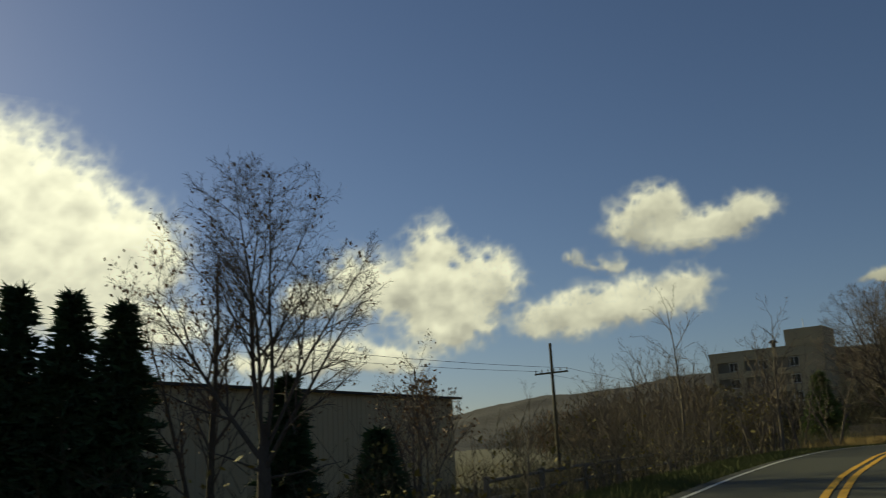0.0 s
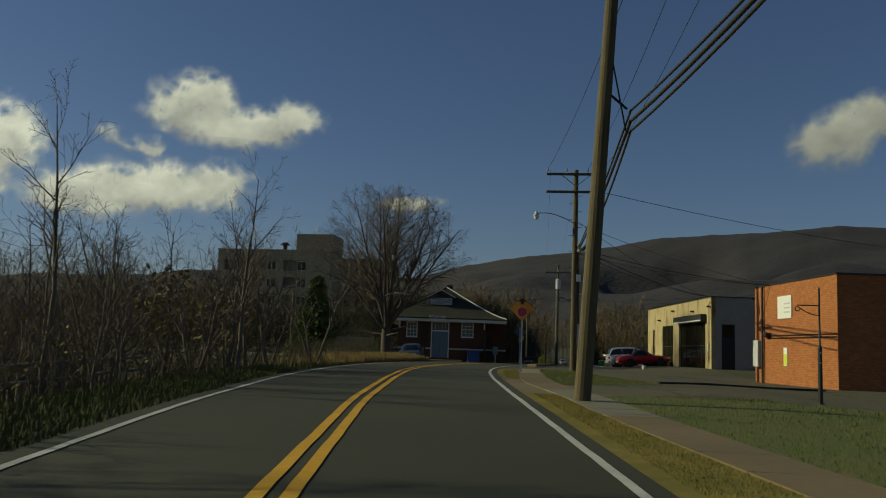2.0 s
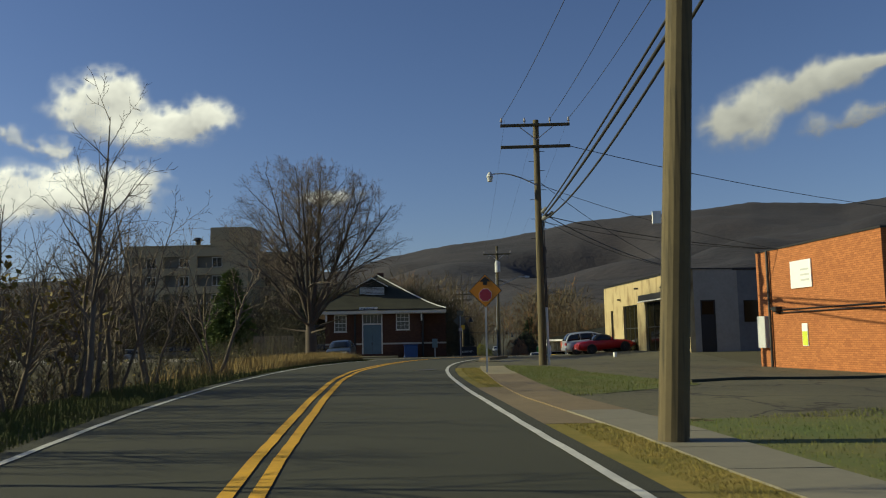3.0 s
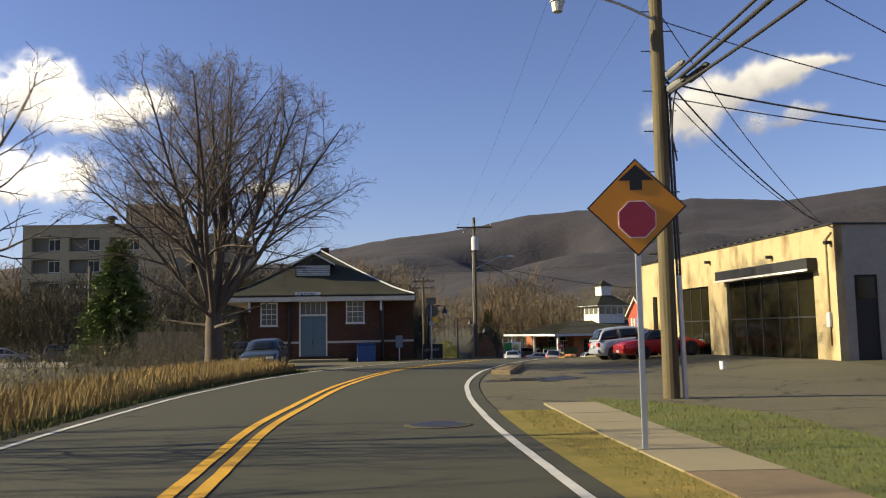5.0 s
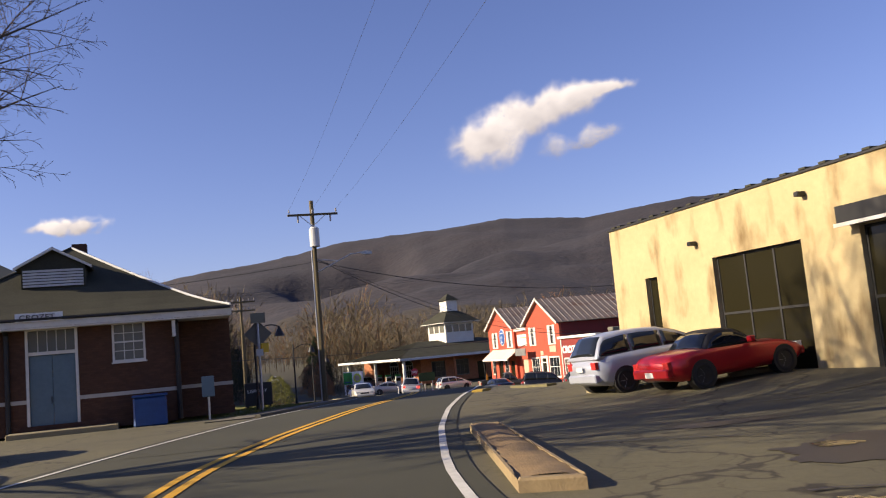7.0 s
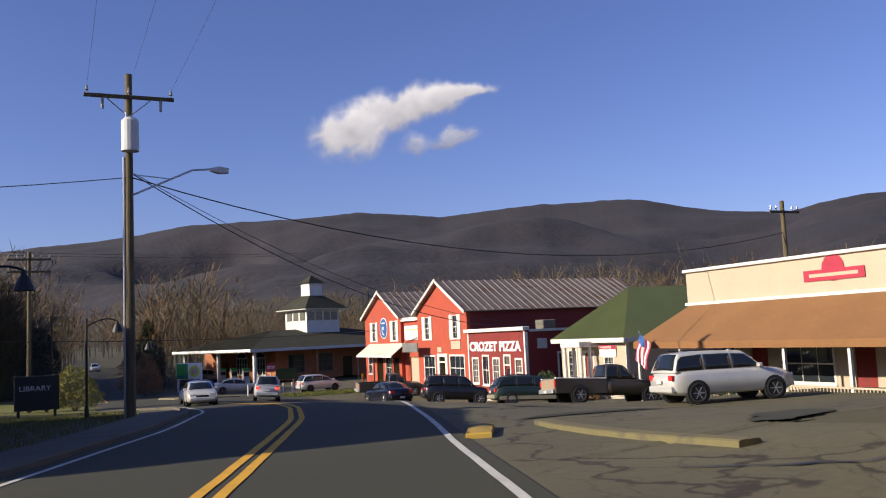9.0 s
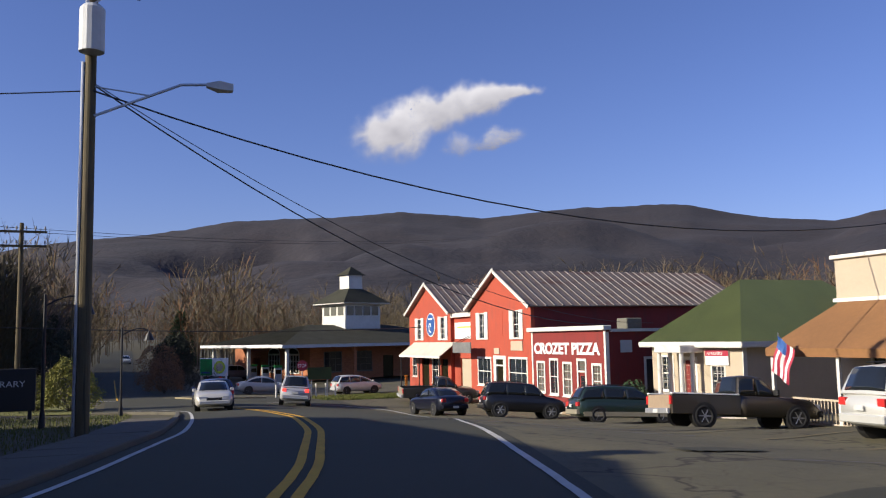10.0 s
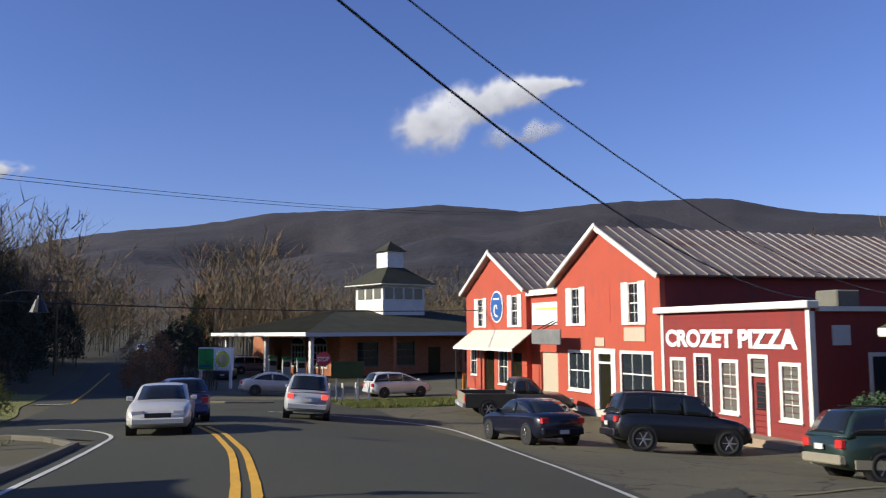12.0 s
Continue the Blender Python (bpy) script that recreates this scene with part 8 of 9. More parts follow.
def conifer(x, y, high, wide, seed, label, z=None, group="", leaf="needle"):
    rng = random.Random(seed)
    T = thing("conifer", pose(x, y, ground(x, y) if z is None else z), label, "tree", group)
    raw("trunk", *tubes([(Vector((0, 0, 0)), Vector((0, 0, high)), 0.16, 0.02)], 8, 8), "bark", T)
    vs, fs = [], []
    zz = high * 0.06
    while zz < high:
        f = (1 - zz / high)
        reach = wide * (0.12 + 0.88 * f ** 0.85)
        for k in range(15):
            a = rng.uniform(0, 2 * math.pi)
            L = reach * rng.uniform(0.65, 1.1)
            n = max(4, int(L * 9))
            for i in range(n):
                t = (i + 0.5) / n
                c = Vector((math.cos(a) * L * t, math.sin(a) * L * t, zz - 0.25 * L * t * t + 0.1 * L * t))
                for _ in range(3):
                    d = Vector((math.cos(a) + rng.gauss(0, 0.7), math.sin(a) + rng.gauss(0, 0.7), rng.gauss(0.1, 0.4))).normalized()
                    s = d.cross(Vector((rng.gauss(0, 1), rng.gauss(0, 1), rng.gauss(0, 1)))).normalized()
                    ln, wd = rng.uniform(0.25, 0.55), rng.uniform(0.05, 0.11)
                    b = len(vs)
                    vs += [c - s * wd, c + s * wd, c + d * ln]
                    fs.append((b, b + 1, b + 2))
        zz += high * 0.022 + 0.06
    raw("crown", vs, fs, leaf, T)
    return T


# bare trees of many twigs


def hoses(paths, sides=3):
    """Vertices and faces of tapered bars, each one unbroken along its row of (point, radius)."""
    vs, fs = [], []
    for path in paths:
        n = sides if path[0][1] < 0.03 else (5 if path[0][1] < 0.08 else 9)
        u = None
        b = len(vs)
        for k, (p, r) in enumerate(path):
            d = (path[min(k + 1, len(path) - 1)][0] - path[max(k - 1, 0)][0]).normalized()
            u = d.orthogonal().normalized() if u is None else (u - d * u.dot(d)).normalized()
            v = d.cross(u)
            for j in range(n):
                a = 2 * math.pi * j / n
                vs.append(p + u * (r * math.cos(a)) + v * (r * math.sin(a)))
        for k in range(len(path) - 1):
            for j in range(n):
                i = (j + 1) % n
                fs.append((b + k * n + j, b + k * n + i, b + k * n + n + i, b + k * n + n + j))
    return vs, fs


def ramify(rng, p, d, length, r, level, spec, out, limit=None):
    """A branch that wanders as it goes, with side shoots along it; spec holds, for each level, (steps, wobble, rise, shoots, where they begin, spread, length, thinning)."""
    steps, wobble, rise, shoots, begin, spread, share, thin = spec[level]
    dirn = d.normalized()
    path, q = [(p.copy(), r)], p.copy()
    tail = 0.12 if level < 2 else 0.35
    for k in range(steps):
        dirn = (dirn + Vector((rng.gauss(0, wobble), rng.gauss(0, wobble), rng.gauss(rise, wobble)))).normalized()
        q = q + dirn * (length / steps)
        path.append((q.copy(), max(r * (1 - (1 - tail) * (k + 1) / steps), 0.0042)))
    out[level].append(path)
    if level + 1 == len(spec):
        return
    turn = rng.uniform(0, 6.28)
    for k in range(shoots):
        f = begin + (1 - begin) * (k + rng.uniform(0.1, 0.95)) / shoots
        i = min(int(f * steps), steps - 1)
        at_ = path[i][0].lerp(path[i + 1][0], f * steps - i)
        along = (path[i + 1][0] - path[i][0]).normalized()
        u = along.orthogonal().normalized()
        v = along.cross(u)
        turn += 2.4 + rng.gauss(0, 0.5)
        side = u * math.cos(turn) + v * math.sin(turn)
        dd = (along + side * spread * rng.uniform(0.7, 1.3)).normalized()
        reach = length * share * rng.uniform(0.6, 1.15) * (1.15 - 0.55 * f)
        if limit:
            reach = min(reach, limit(at_, dd) * rng.uniform(0.8, 1.15))
        if reach > 0.12:
            ramify(rng, at_, dd, reach, max(path[i][1] * thin, 0.0045), level + 1, spec, out, limit)


# the great bare tree by the depot


def dome_tree(name, x, y, seed, label, wide=6.5, mid=8.0, up=5.6, down=4.6, count=17, fork=3.5, thickest=0.16, leaf_share=0.0):
    """A broad old tree: stout limbs fan out from a low fork, sweep up and divide into fine twigs within a rounded crown."""
    rng = random.Random(seed)
    T = thing(name, pose(x, y, ground(x, y) - 0.1), label, "tree")
    centre = Vector((0.1, 0, mid))
    low_limbs = count * 3 // 4

    def room(p, d):
        """How far from p along d the crown's skin lies."""
        s = 0.0
        while s < 9:
            s += 0.2
            q = p + d * s - centre
            v = q.z / (up if q.z > 0 else down)
            if (q.x * q.x + q.y * q.y) / (wide * wide) + v * v > 1.0 + 0.30 * noise.noise((q.x * 0.45, q.y * 0.45, q.z * 0.45)):
                break
        return s

    spec = [(9, 0.04, 0.0, 12, 0.18, 0.72, 0.56, 0.60),
            (6, 0.08, -0.01, 9, 0.14, 0.72, 0.46, 0.55),
            (4, 0.11, -0.01, 7, 0.10, 0.80, 0.50, 0.55),
            (3, 0.15, 0.0, 3, 0.10, 0.90, 0.60, 0.6),
            (2, 0.2, 0.0, 0, 0.1, 0.6, 0.5, 0.6)]
    out = [[] for _ in spec]
    trunk = [(Vector((0, 0, 0)), 0.52), (Vector((0.01, 0, 0.35)), 0.42), (Vector((0.03, 0, 1.3)), 0.37), (Vector((0.0, 0.02, fork * 0.66)), 0.35), (Vector((-0.03, 0, fork * 0.91)), 0.26), (Vector((0, 0, fork * 1.11)), 0.14)]
    trunk = [(p, r * thickest / 0.16) for p, r in trunk]
    raw("trunk", *hoses([trunk]), "bark", T, smooth=True)
    for k in range(count):
        a = 2 * math.pi * (k * 0.381966 + 0.1)
        f = (k + 0.4) / count
        tilt = radians(4 + 58 * f if k < low_limbs else 64 + 6 * (k - low_limbs))
        d = Vector((math.cos(a) * math.sin(tilt), math.sin(a) * math.sin(tilt), math.cos(tilt)))
        p = Vector((math.cos(a) * 0.12, math.sin(a) * 0.12, fork * (1 - 0.37 * f) + 0.3 * rng.random()))
        thick = thickest * (rng.uniform(0.7, 1.0) if k < low_limbs else 0.5)
        ramify(rng, p, d, max(room(p + d * 3.0, d) + 3.0, 3.5) * (rng.uniform(0.86, 0.98) if k < low_limbs else 0.72), thick, 0, spec, out, room)
    for path in out[0]:
        raw("limb", *hoses([path]), "bark", T, smooth=True)
    tagged(raw("branch", *hoses(out[1]), "bark", T, smooth=True), kind="stuff")
    tagged(raw("crown", *hoses(out[2] + out[3] + out[4]), "twig", T), kind="stuff")
    if leaf_share:
        tips = [p[-1][0] for p in out[4] if rng.random() < leaf_share]
        tagged(raw("leaves", *leaf_cards(tips, rng, 0.085, 1, 0.12), "autumn_leaf", T), kind="stuff")
    return T


dome_tree("large_tree", -8.6, 37.4, 12, "large bare many-stemmed tree with a rounded crown")


def thicket_tree(seed, stems, high, x, y, name="sapling", label="slender leafless many-stemmed sapling on a brushy bank", group="saplings on the bank", begin=0.25):
    """A clump of slender stems from one root, each with rising shoots and a haze of twigs."""
    rng = random.Random(seed)
    T = thing(name, pose(x, y, ground(x, y) - 0.05), label, "tree", group)
    spec = [(8, 0.075, 0.03, 11, begin, 0.85, 0.36, 0.62),
            (4, 0.12, 0.07, 5, 0.15, 0.75, 0.45, 0.62),
            (3, 0.15, 0.04, 3, 0.2, 0.9, 0.55, 0.7),
            (2, 0.16, 0.03, 0, 0.1, 0.6, 0.5, 0.6)]
    out = [[] for _ in spec]
    for k in range(stems):
        a = 2 * math.pi * (k + rng.uniform(-0.3, 0.3)) / stems
        lean = rng.uniform(0.08, 0.42)
        ramify(rng, Vector((math.cos(a) * 0.1, math.sin(a) * 0.1, 0)), Vector((math.cos(a) * lean, math.sin(a) * lean, 1)), high * rng.uniform(0.72, 1.05), rng.uniform(0.045, 0.085), 0, spec, out)
    for path in out[0]:
        raw("stem", *hoses([path]), "brushwood", T, smooth=True)
    tagged(raw("crown", *hoses(out[1] + out[2] + out[3]), "brushwood", T), kind="stuff")
    return T


# saplings on the left bank: a few kinds, then copies
kinds = [thicket_tree(100 + k, (3, 2, 4, 1, 3)[k], (4.9, 5.8, 4.4, 5.9, 5.3)[k], -60 - 3 * k, -90) for k in range(5)]
rs = random.Random(5)
spots = []
for k in range(92):
    y = rs.triangular(-32, 18, -1)
    off = rs.uniform(1.6, 10.5)
    spots.append((left_x(y) - off, y))
for k, (x, y) in enumerate(spots):
    src = kinds[k % 5]
    s = rs.uniform(0.65, 1.0) * float(np.interp(y, [-32, -14, -8, -4, 8, 22], [0.40, 0.45, 0.62, 1.08, 1.34, 1.1]))
    if left_x(y) - x > 5:
        s *= 1.1
    m = pose(x, y, ground(x, y) - 0.05, 0, 0, rs.uniform(0, 360))
    if k < 5:
        src.matrix_world = m @ Matrix.Scale(s, 4)
    else:
        c = copy_thing(src, m)
        c.scale = (s, s, s)

thicket_tree(31, 1, 7.4, -6.75, -9.0, "slender_tree", "tall slender leafless tree above the bank", "slender trees", 0.36)
bare_tree("slender_tree", -16.5, 4.0, 32, 3, 8.0, 0.5, 0.10, 4, 0.12, "slender leafless tree beyond the bank", group="slender trees", flare=0.3, trunk=1.0, shrink=0.66)
bare_tree("slender_tree", -20.0, -8.0, 33, 3, 7.4, 0.5, 0.10, 4, 0.11, "slender tree with a few clinging leaves", group="slender trees", flare=0.3, trunk=1.0, shrink=0.66, leaves="autumn_leaf", leaf_share=0.12)
dome_tree("leafy_tree", -15.9, -21.5, 41, "tall half-bare tree with sparse brown autumn leaves", wide=4.3, mid=9.2, up=5.0, down=5.6, count=9, fork=4.2, thickest=0.11, leaf_share=0.06)
for x, y, seed, high, stems, share, label in ((-19.2, -21.2, 42, 11.0, 3, 0.3, "thin tree with sparse brown autumn leaves"),
                                              (-26, -2, 43, 8.2, 3, 0.3, "thin tree with a few brown leaves")):
    rng_ = random.Random(seed)
    T = thing("leafy_tree", pose(x, y, ground(x, y) - 0.05), label, "tree")
    spec = [(9, 0.04, 0.01, 16, 0.26, 0.62, 0.40, 0.5), (6, 0.09, 0.06, 7, 0.2, 0.6, 0.42, 0.6), (4, 0.12, 0.04, 4, 0.2, 0.75, 0.5, 0.7), (2, 0.15, 0.02, 0, 0.1, 0.6, 0.5, 0.6)]
    out = [[] for _ in spec]
    for k in range(stems):
        a_ = 2.1 * k + 0.4
        lean = 0.02 if k == 0 else 0.16
        ramify(rng_, Vector((0.3 * math.cos(a_) * (k > 0), 0.3 * math.sin(a_) * (k > 0), 0)), Vector((math.cos(a_) * lean, math.sin(a_) * lean, 1)), high * (1.0 if k == 0 else 0.82), 0.18 if k == 0 else 0.11, 0, spec, out)
    for path in out[0]:
        raw("stem", *hoses([path]), "bark", T, smooth=True)
    tagged(raw("crown", *hoses(out[1] + out[2] + out[3]), "twig", T), kind="stuff")
    tips = [p[-1][0] for p in out[3] if rng_.random() < share]
    tagged(raw("leaves", *leaf_cards(tips, rng_, 0.085, 2, 0.18), "autumn_leaf", T), kind="stuff")
for k, (x, y, h) in enumerate(((-22.9, -26.6, 9.8), (-21.5, -25.3, 9.4), (-20.1, -24.2, 9.0), (-24.6, -28.6, 8.6), (-16.9, -19.6, 6.2), (-26.5, -29.5, 9.2), (-14.2, -17.8, 4.2))):
    conifer(x, y, h, 2.3 if h > 7 else 1.6, 60 + k, "dark green conifer on the bank", group="conifers on the bank")
conifer(-20.2, 59.5, 9.6, 3.6, 80, "bushy green cedar before a tan building", z=-1.8, leaf="cedar")
conifer(-23.2, 66, 5.6, 2.4, 81, "green cedar beside a railway pole", z=-1.6, leaf="cedar")
conifer(15.5, 205, 9.5, 3.6, 82, "dark green pine among bare woods")
bare_tree("yellow_bush", -8.9, 2.6, 51, 5, 3.9, 0.55, 0.06, 3, 0.05, "bush with yellow-green autumn leaves", leaves="yellow_leaf", leaf_share=0.8, category="bush", flare=0.5, trunk=0.1)


bare_tree("tall_tree", -12.5, 128, 52, 5, 15, 0.55, 0.07, 4, 0.28, "tall pale leafless tree above a shady lawn", group="trees behind the lawn", flare=0.5, trunk=2.5, shrink=0.70)
bare_tree("tall_tree", -2.5, 146, 53, 4, 12, 0.55, 0.07, 4, 0.24, "tall pale leafless tree beside a side street", group="trees behind the lawn", flare=0.5, trunk=2.0, shrink=0.70)
bare_tree("tall_tree", -16, 104, 54, 4, 9, 0.55, 0.07, 4, 0.2, "dark leafless tree at the edge of a lawn", group="trees behind the lawn", flare=0.5, trunk=1.5, shrink=0.70)


def leaf_bush(x, y, rx, high, seed, mat, label, n=2600, size=0.07):
    rng = random.Random(seed)
    T = thing("shrub", pose(x, y, ground(x, y)), label, "shrub")
    segs = [(Vector((0, 0, 0)), Vector((rng.gauss(0, 0.5) * rx, rng.gauss(0, 0.5) * rx, high * rng.uniform(0.5, 0.95))), 0.02, 0.005) for _ in range(30)]
    tagged(raw("stems", *tubes(segs, 4, 3), "brushwood", T), kind="stuff")
    pts = []
    for _ in range(n):
        a, e, q = rng.uniform(0, 2 * math.pi), rng.uniform(0, 1), rng.uniform(0.55, 1) ** 0.5
        lump = 1 + 0.3 * noise.noise((math.cos(a) * 2, math.sin(a) * 2, e * 3 + seed))
        pts.append(Vector((math.cos(a) * rx * q * lump * math.sqrt(1 - e * e * 0.9), math.sin(a) * rx * q * lump * math.sqrt(1 - e * e * 0.9), high * (0.12 + 0.88 * e) * lump)))
    tagged(raw("leaves", *leaf_cards(pts, rng, size, 1, 0.05), mat, T), kind="stuff")
    return T


leaf_bush(29.0, 88.6, 0.95, 1.7, 1, "needle", "dense dark green hedge bush by a cottage")
leaf_bush(2.7, 103, 1.55, 2.7, 2, "shrub", "rounded yellow-green shrub by a lawn", 4600)
leaf_bush(1.0, 104.8, 1.2, 1.9, 3, "shrub", "rounded yellow-green shrub by a lawn", 2800)
leaf_bush(8.9, 127.6, 1.7, 2.6, 4, "autumn_leaf", "russet shrub behind the filling station sign", 4200)
leaf_bush(8.8, 135, 2.2, 4.0, 5, "autumn_leaf", "russet shrub beside a side street", 4200)
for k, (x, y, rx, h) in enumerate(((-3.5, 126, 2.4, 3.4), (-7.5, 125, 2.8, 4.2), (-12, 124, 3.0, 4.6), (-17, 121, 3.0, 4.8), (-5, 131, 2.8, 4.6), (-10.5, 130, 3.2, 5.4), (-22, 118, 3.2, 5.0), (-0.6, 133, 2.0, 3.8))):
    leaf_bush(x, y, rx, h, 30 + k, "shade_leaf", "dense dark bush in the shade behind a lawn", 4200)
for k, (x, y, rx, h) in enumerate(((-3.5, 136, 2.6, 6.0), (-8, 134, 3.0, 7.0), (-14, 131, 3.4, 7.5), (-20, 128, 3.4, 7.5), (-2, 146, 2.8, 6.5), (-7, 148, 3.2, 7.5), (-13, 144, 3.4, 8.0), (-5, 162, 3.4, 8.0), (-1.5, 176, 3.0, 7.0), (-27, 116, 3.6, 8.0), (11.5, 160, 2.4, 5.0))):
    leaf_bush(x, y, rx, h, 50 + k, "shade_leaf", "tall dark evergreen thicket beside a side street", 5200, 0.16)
leaf_bush(27.2, 71.0, 0.7, 0.9, 6, "needle", "low green bush by a railing", 1400)
leaf_bush(29.2, 84.2, 0.6, 0.8, 7, "autumn_leaf", "dry brown bush before a cottage", 900)


def blades(name, region, n, mat, high, label, seed, lean=0.35, wide=0.012, category="grass"):
    """Grass: one sheet of narrow bent blades over spots that region(rng) gives."""
    rng = random.Random(seed)
    vs, fs = [], []
    for _ in range(n):
        x, y, f = region(rng)
        h = high * f * rng.uniform(0.5, 1.2)
        a = rng.uniform(0, 2 * math.pi)
        z = ground(x, y)
        dx, dy = math.cos(a) * lean * h * rng.random(), math.sin(a) * lean * h * rng.random()
        sx, sy = -math.sin(a) * wide * (0.6 + h), math.cos(a) * wide * (0.6 + h)
        b = len(vs)
        vs += [(x - sx, y - sy, z), (x + sx, y + sy, z), (x + dx * 0.4 + sx * 0.7, y + dy * 0.4 + sy * 0.7, z + h * 0.6), (x + dx * 0.4 - sx * 0.7, y + dy * 0.4 - sy * 0.7, z + h * 0.6), (x + dx, y + dy, z + h)]
        fs += [(b, b + 1, b + 2, b + 3), (b + 3, b + 2, b + 4)]
    return tagged(raw(name, vs, fs, mat), label, category, kind="stuff")


def bank(rng):
    y = rng.uniform(-40, 37)
    d = abs(rng.gauss(0, 1.6)) + 0.45
    return left_x(y) - d, y, 0.5 + 0.5 * min(1, d / 2)


def dry_bank(rng):
    y = 36 - abs(rng.gauss(0, 9))
    d = 0.8 + abs(rng.gauss(0, 1.5))
    return left_x(y) - d, y, 0.35 + 0.65 * min(1, d / 2.2)


def verge(rng):
    while True:
        y = rng.uniform(-34, 17.4) if rng.random() < 0.7 else rng.uniform(-20, -4.8)
        x0, x1 = right_x(y) + 0.25, pave_x(y) - 0.48
        x = x0 + rng.random() * max(x1 - x0, 0.1)
        tip = -4.8 - 0.25 * abs(x - 3.2)
        if y < tip or y > 3.7 + 0.3 * abs(x - 2.2):
            return x, y, 0.6 if x < x0 + 0.3 else 1.0


def lawn(rng):
    while True:
        y = rng.uniform(-24, 19.4)
        s = pave_x(y) + 0.5
        x = s + rng.random() * (9 if y < -4.3 else 4.5)
        if (y < -4.9 + 0.45 * min(x - s, 4)) if y < 0.3 else x < grass_x(y) - 0.05 + 0.2 * noise.noise((y * 2, 0, 3)):
            return x, y, 1.0


def left_lawn(rng):
    y = rng.uniform(56, 95)
    return left_x(min(y, 92)) - 2.4 - rng.random() * 8, y, 1.0


def corner_lawn(rng):
    y = rng.uniform(98, 124)
    return 3.8 - 0.9 * ease(107, 117, y) - rng.random() * 13, y, 1.0


def station_grass(rng):
    return rng.uniform(18.5, 28), rng.uniform(110.5, 117), 1.0


blades("bank_grass", bank, 66000, "bank_grass", 0.17, "rough green grass along the road edge", 1)
blades("dry_grass", dry_bank, 24000, "dry_grass", 0.62, "tall tan dry grass on the bank", 2, 0.5)
blades("verge_grass", verge, 52000, "verge", 0.055, "short dry yellow-green verge grass", 3, wide=0.007)
blades("lawn_grass", lawn, 56000, "grass", 0.075, "short green lawn grass", 4, wide=0.007)
blades("left_lawn", left_lawn, 18000, "grass", 0.10, "mown lawn in the shade", 5)
blades("corner_lawn", corner_lawn, 14000, "corner_lawn", 0.09, "mown yellow-green lawn at the corner of a side street", 7)
blades("junction_grass", station_grass, 14000, "grass", 0.2, "green grass at the junction corner", 6, wide=0.03)
for nm, lo, hi, y0, y1, mt, lb in (("lawn_ground", lambda y: pave_x(y) + 0.46, lambda y: float(np.interp(y, [-40, -20, -8, 0], [22, 18, 15, 10])), -34, -4.38, "grass", "green lawn turf"),
                                   ("lawn_ground", lambda y: pave_x(y) + 0.46, lambda y: max(grass_x(y), pave_x(y) + 0.5), 0.8, 19.6, "grass", "green lawn turf"),
                                   ("verge_ground", lambda y: right_x(y) + 0.3, lambda y: pave_x(y) - 0.46, -50, -4.8, "verge", "dry yellow-green verge turf"),
                                   ("verge_ground", lambda y: right_x(y) + 0.3, lambda y: pave_x(y) - 0.46, 3.65, 17.4, "verge", "dry yellow-green verge turf"),
                                   ("lawn_ground", lambda y: -16.0, lambda y: 3.9 - 0.9 * ease(107, 117, y), 98, 128, "corner_lawn", "sunlit yellow-green lawn turf at the corner"),
                                   ("junction_turf", lambda y: 18.5, lambda y: 28, 110.5, 117, "grass", "green turf at the junction")):
    tagged(strip(nm, lo, hi, y0, y1, mt, 0.03, 0.5, 6), lb, "lawn", kind="structure")


def brush(name, region, n, mat, high, label, seed):
    """Thickets of thin bent stems with side shoots."""
    rng = random.Random(seed)
    segs = []
    for _ in range(n):
        x, y, f = region(rng)
        p = Vector((x, y, ground(x, y) - 0.05))
        h = high * f * rng.uniform(0.4, 1.15)
        d = Vector((rng.gauss(0, 0.3), rng.gauss(0, 0.3), 1)).normalized()
        r = 0.008 + 0.006 * rng.random()
        for k in range(3):
            q = p + d * h / 3
            segs.append((p, q, r * (1 - 0.25 * k), r * (0.75 - 0.25 * k)))
            for _ in range(2):
                s = (d + Vector((rng.gauss(0, 0.7), rng.gauss(0, 0.7), rng.gauss(0.1, 0.3)))).normalized()
                segs.append((q, q + s * h * rng.uniform(0.15, 0.4), r * 0.6, r * 0.25))
            p = q
            d = (d + Vector((rng.gauss(0, 0.25), rng.gauss(0, 0.25), 0.05))).normalized()
    return tagged(raw(name, *tubes(segs, 3, 3), mat), label, "brush", kind="stuff")


def thicket(rng):
    y = rng.uniform(-42, 24)
    return left_x(y) - 2.2 - rng.random() * 13, y, 1.0 if y < 16 else 0.7


def far_thicket(rng):
    y = rng.uniform(10, 64)
    return -18 - rng.random() * 22, y, 0.8


def depot_thicket(rng):
    return -14 + rng.random() * 4.5, rng.uniform(33, 46), 1.2


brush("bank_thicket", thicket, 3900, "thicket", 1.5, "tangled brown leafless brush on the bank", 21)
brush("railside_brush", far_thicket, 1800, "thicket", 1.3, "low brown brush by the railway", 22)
def lawn_edge(rng):
    y = rng.uniform(122, 150)
    return -2.5 - rng.random() * 26, y, 1.0


def street_edge(rng):
    return rng.uniform(9.5, 13.5), rng.uniform(128, 150), 0.8


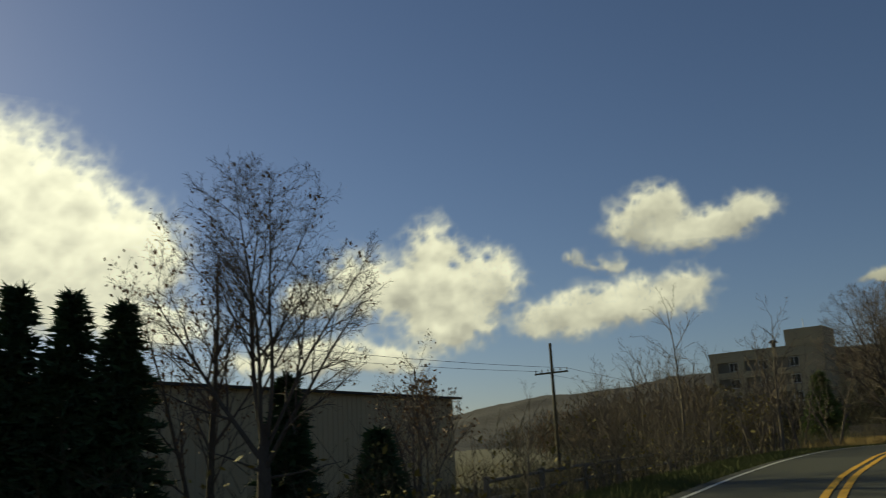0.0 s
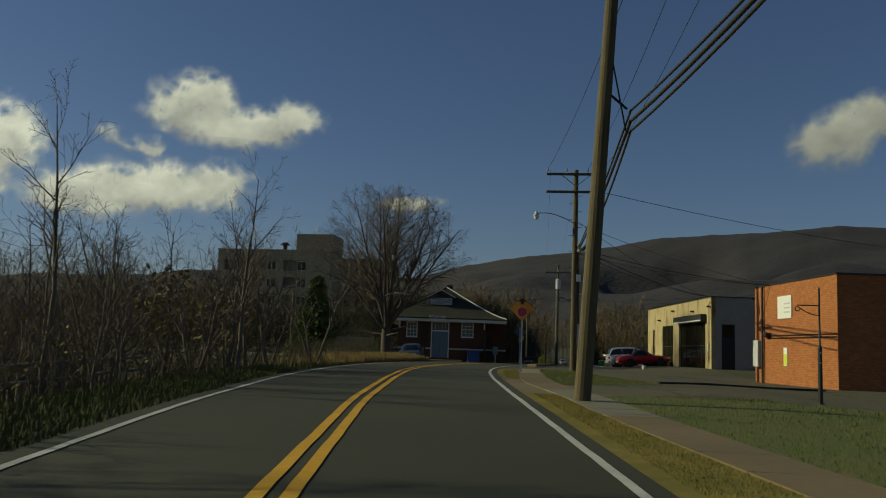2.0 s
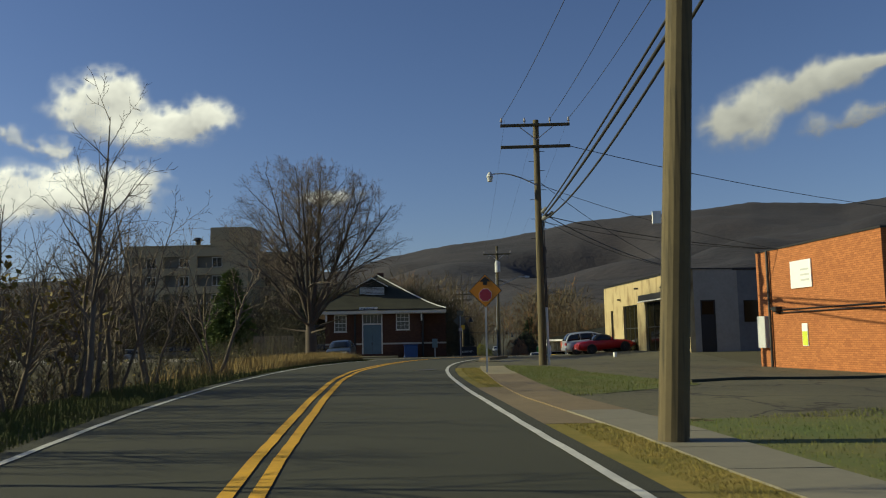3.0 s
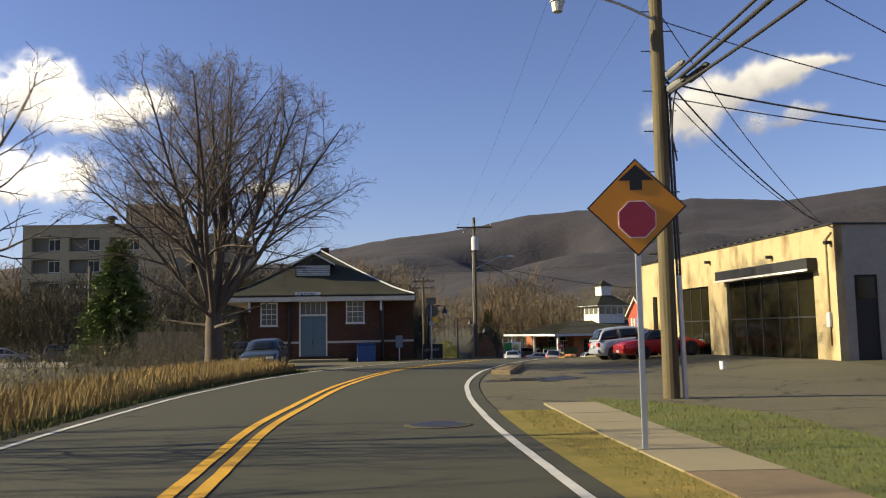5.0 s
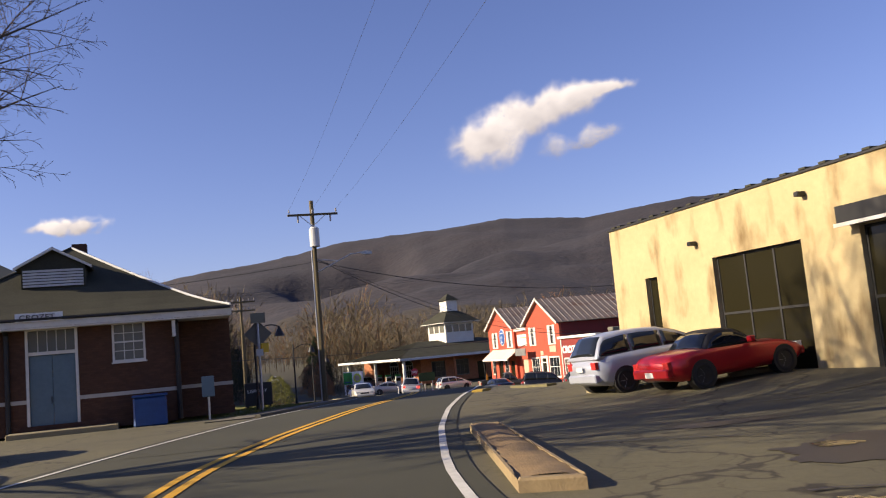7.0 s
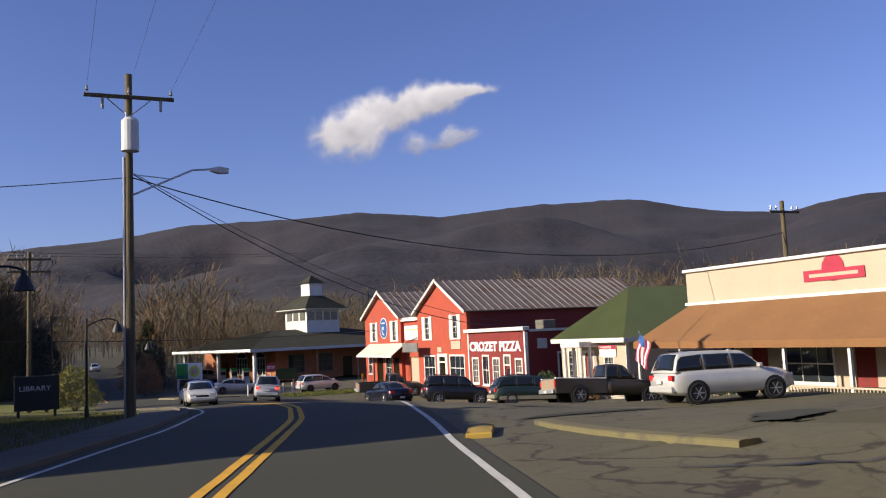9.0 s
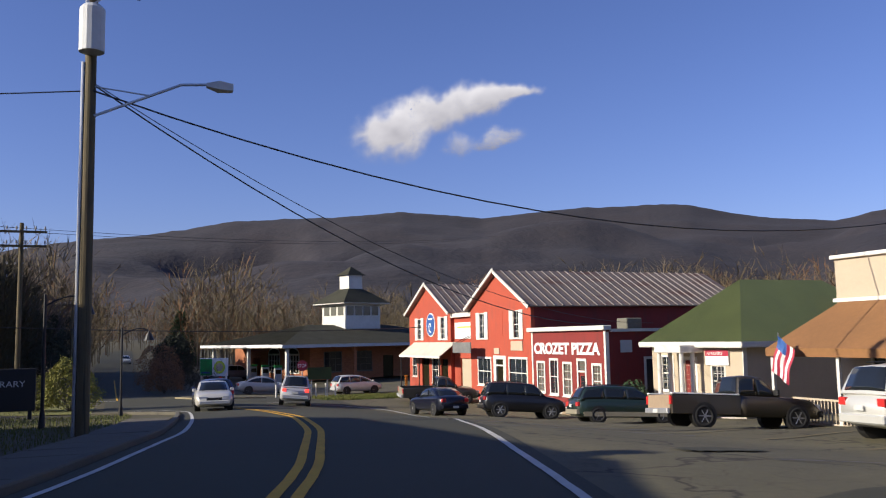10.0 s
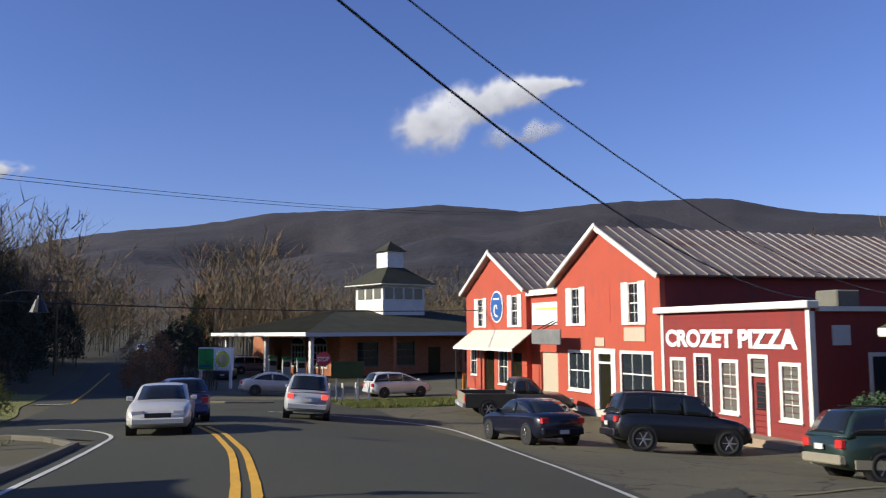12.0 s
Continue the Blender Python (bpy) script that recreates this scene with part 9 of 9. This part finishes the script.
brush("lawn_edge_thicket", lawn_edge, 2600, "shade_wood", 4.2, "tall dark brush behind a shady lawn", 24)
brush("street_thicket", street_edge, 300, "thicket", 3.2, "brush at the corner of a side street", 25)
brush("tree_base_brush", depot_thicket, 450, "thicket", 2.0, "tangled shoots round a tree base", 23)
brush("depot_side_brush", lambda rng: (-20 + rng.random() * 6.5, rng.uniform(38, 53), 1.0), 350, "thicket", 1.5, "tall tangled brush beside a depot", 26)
rl_ = random.Random(8)
pts = []
for _ in range(5500):
    x, y, f = thicket(rl_)
    pts.append(Vector((x, y, ground(x, y) + rl_.uniform(0.05, 1.6))))
tagged(raw("bank_leaves", *leaf_cards(pts, rl_, 0.06, 1, 0.1), "yellow_leaf"), "scattered olive leaves in the brush", "leaves", kind="stuff")


def woods(name, spots, mat, seed, label, twigs=30, low=0.12, stout=1.7):
    """Far bare woods: each tree a trunk and a spray of rising twigs."""
    rng = random.Random(seed)
    vs, fs = [], []
    for x, y, h in spots:
        z = ground(x, y)
        b = len(vs)
        r = 0.014 * h / 3
        vs += [(x - r, y, z), (x + r, y, z), (x + r * 0.3, y, z + h * 0.6), (x - r * 0.3, y, z + h * 0.6)]
        fs.append((b, b + 1, b + 2, b + 3))
        wide = rng.uniform(0.18, 0.30)
        fine = min(1.9, max(0.5, 210 / math.hypot(x, y - 60)))
        for _ in range(int(twigs * fine)):
            t = rng.uniform(low, 0.9)
            a = rng.uniform(0, 2 * math.pi)
            o = h * wide * math.sqrt(max(0.02, 1 - ((t - 0.55) / 0.45) ** 2)) * rng.uniform(0.1, 0.9)
            p = Vector((x + math.cos(a) * o, y + math.sin(a) * o, z + h * t))
            d = Vector((math.cos(a) * rng.uniform(0.1, 0.9), math.sin(a) * rng.uniform(0.1, 0.9), rng.uniform(0.2, 1.0))).normalized() * h * rng.uniform(0.08, 0.22)
            w_ = h * stout / math.sqrt(fine) * rng.uniform(0.0018, 0.0046)
            for q, e, ww in [(p, d, w_)] + [(p + d * rng.uniform(0.3, 0.8), (d.normalized() + Vector((rng.gauss(0, 0.6), rng.gauss(0, 0.6), rng.gauss(0, 0.4)))).normalized() * d.length * rng.uniform(0.35, 0.7), w_ * 0.7) for _ in range(4)]:
                turn = rng.uniform(0, math.pi)
                s = Vector((math.cos(turn) * ww, math.sin(turn) * ww, 0))
                b = len(vs)
                vs += [q - s, q + s, q + e]
                fs.append((b, b + 1, b + 2))
    return tagged(raw(name, vs, fs, mat), label, "woods", kind="stuff")


rw = random.Random(77)
spots = []
while len(spots) < 5400:
    a, r = radians(rw.uniform(-40, 62)), 135 + 430 * rw.random() ** 1.2
    x, y = r * math.sin(a), 30 + r * math.cos(a)
    if -4 < x - (3 + (y - 112) * 0.03) < 9 and y < 330 or (12 < x < 60 and y < 185) or (-66 < x < -28 and 120 < y < 172) or y < 100 and abs(x) < 60:
        continue
    spots.append((x, y, rw.uniform(11, 19) if x < 30 else rw.uniform(8, 15)))
woods("far_woods", spots[:3800], "far_wood", 1, "grey-brown leafless woods across the valley")
M["russet_wood"] = material("russet_wood", (0.22, 0.115, 0.045), (0.125, 0.07, 0.034), rough=0.95, grain=0.3, patches=0.03, bump=0.0)
woods("russet_woods", spots[3800:4700], "russet_wood", 2, "russet leafless woods across the valley")
M["pale_wood"] = material("pale_wood", (0.21, 0.18, 0.12), (0.13, 0.108, 0.075), rough=0.95, grain=0.3, patches=0.03, bump=0.0)
woods("pale_woods", spots[4700:], "pale_wood", 3, "pale grey leafless woods across the valley")
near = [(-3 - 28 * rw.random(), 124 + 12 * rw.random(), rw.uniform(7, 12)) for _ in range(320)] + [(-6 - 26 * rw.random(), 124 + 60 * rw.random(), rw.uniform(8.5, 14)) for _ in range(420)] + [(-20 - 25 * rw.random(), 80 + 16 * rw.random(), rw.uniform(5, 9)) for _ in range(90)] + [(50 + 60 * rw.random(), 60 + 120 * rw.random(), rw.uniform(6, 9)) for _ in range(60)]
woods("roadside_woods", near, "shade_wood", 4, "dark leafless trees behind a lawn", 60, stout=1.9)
# unseen bushes, added to throw shade over the left pavement
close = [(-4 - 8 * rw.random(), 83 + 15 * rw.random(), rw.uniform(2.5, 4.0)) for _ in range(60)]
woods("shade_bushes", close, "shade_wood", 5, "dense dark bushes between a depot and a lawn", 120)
# board fence and low rail wall by the depot
BF = thing("board_fence", pose(-11.8, 47, ground(-11.8, 47)), "weathered grey board fence beside a depot", "fence")
for k in range(12):
    part("board", boxed(-3 + 0.26 * k, -2.77 + 0.26 * k, -0.015, 0.015, 0, 1.8 + 0.05 * random.random()), "wood_fence", BF)
part("rail", box(boxed(-3, 0.1, 0.015, 0.07, 0.4, 0.5), -3, 0.1, 0.015, 0.07, 1.4, 1.5), "wood_fence", BF)
RW = thing("low_wall", pose(-19, 60, -1.6, 0, 0, -14), "low pale concrete wall beside the railway", "wall")
part("wall", boxed(-26, 6, -0.2, 0.2, 0, 1.5, bevel=0.03), "stone", RW)
RF = thing("rail_fence", pose(0, 0, 0), "weathered two-rail fence in the brush", "fence")
for k in range(9):
    y = -26 + 3.0 * k
    x = left_x(y) - 3.9
    part("post", boxed(x - 0.05, x + 0.05, y - 0.05, y + 0.05, ground(x, y) - 0.1, ground(x, y) + 0.95), "rail", RF)
    if k < 8:
        x2 = left_x(y + 3) - 3.9
        for h in (0.5, 0.85):
            part("rail", cyl(bmesh.new(), (x, y, ground(x, y) + h), (x2, y + 3, ground(x2, y + 3) + h), 0.045, n=6), "rail", RF)
for k in range(6):
    car("yard_car", "car parked beside the railway yard", ("sedan", "hatch", "suv")[k % 3], ((0.05, 0.06, 0.08), (0.3, 0.3, 0.3), (0.04, 0.04, 0.04))[k % 3], -42 + 5.2 * k, 78 + 1.3 * k, 84)
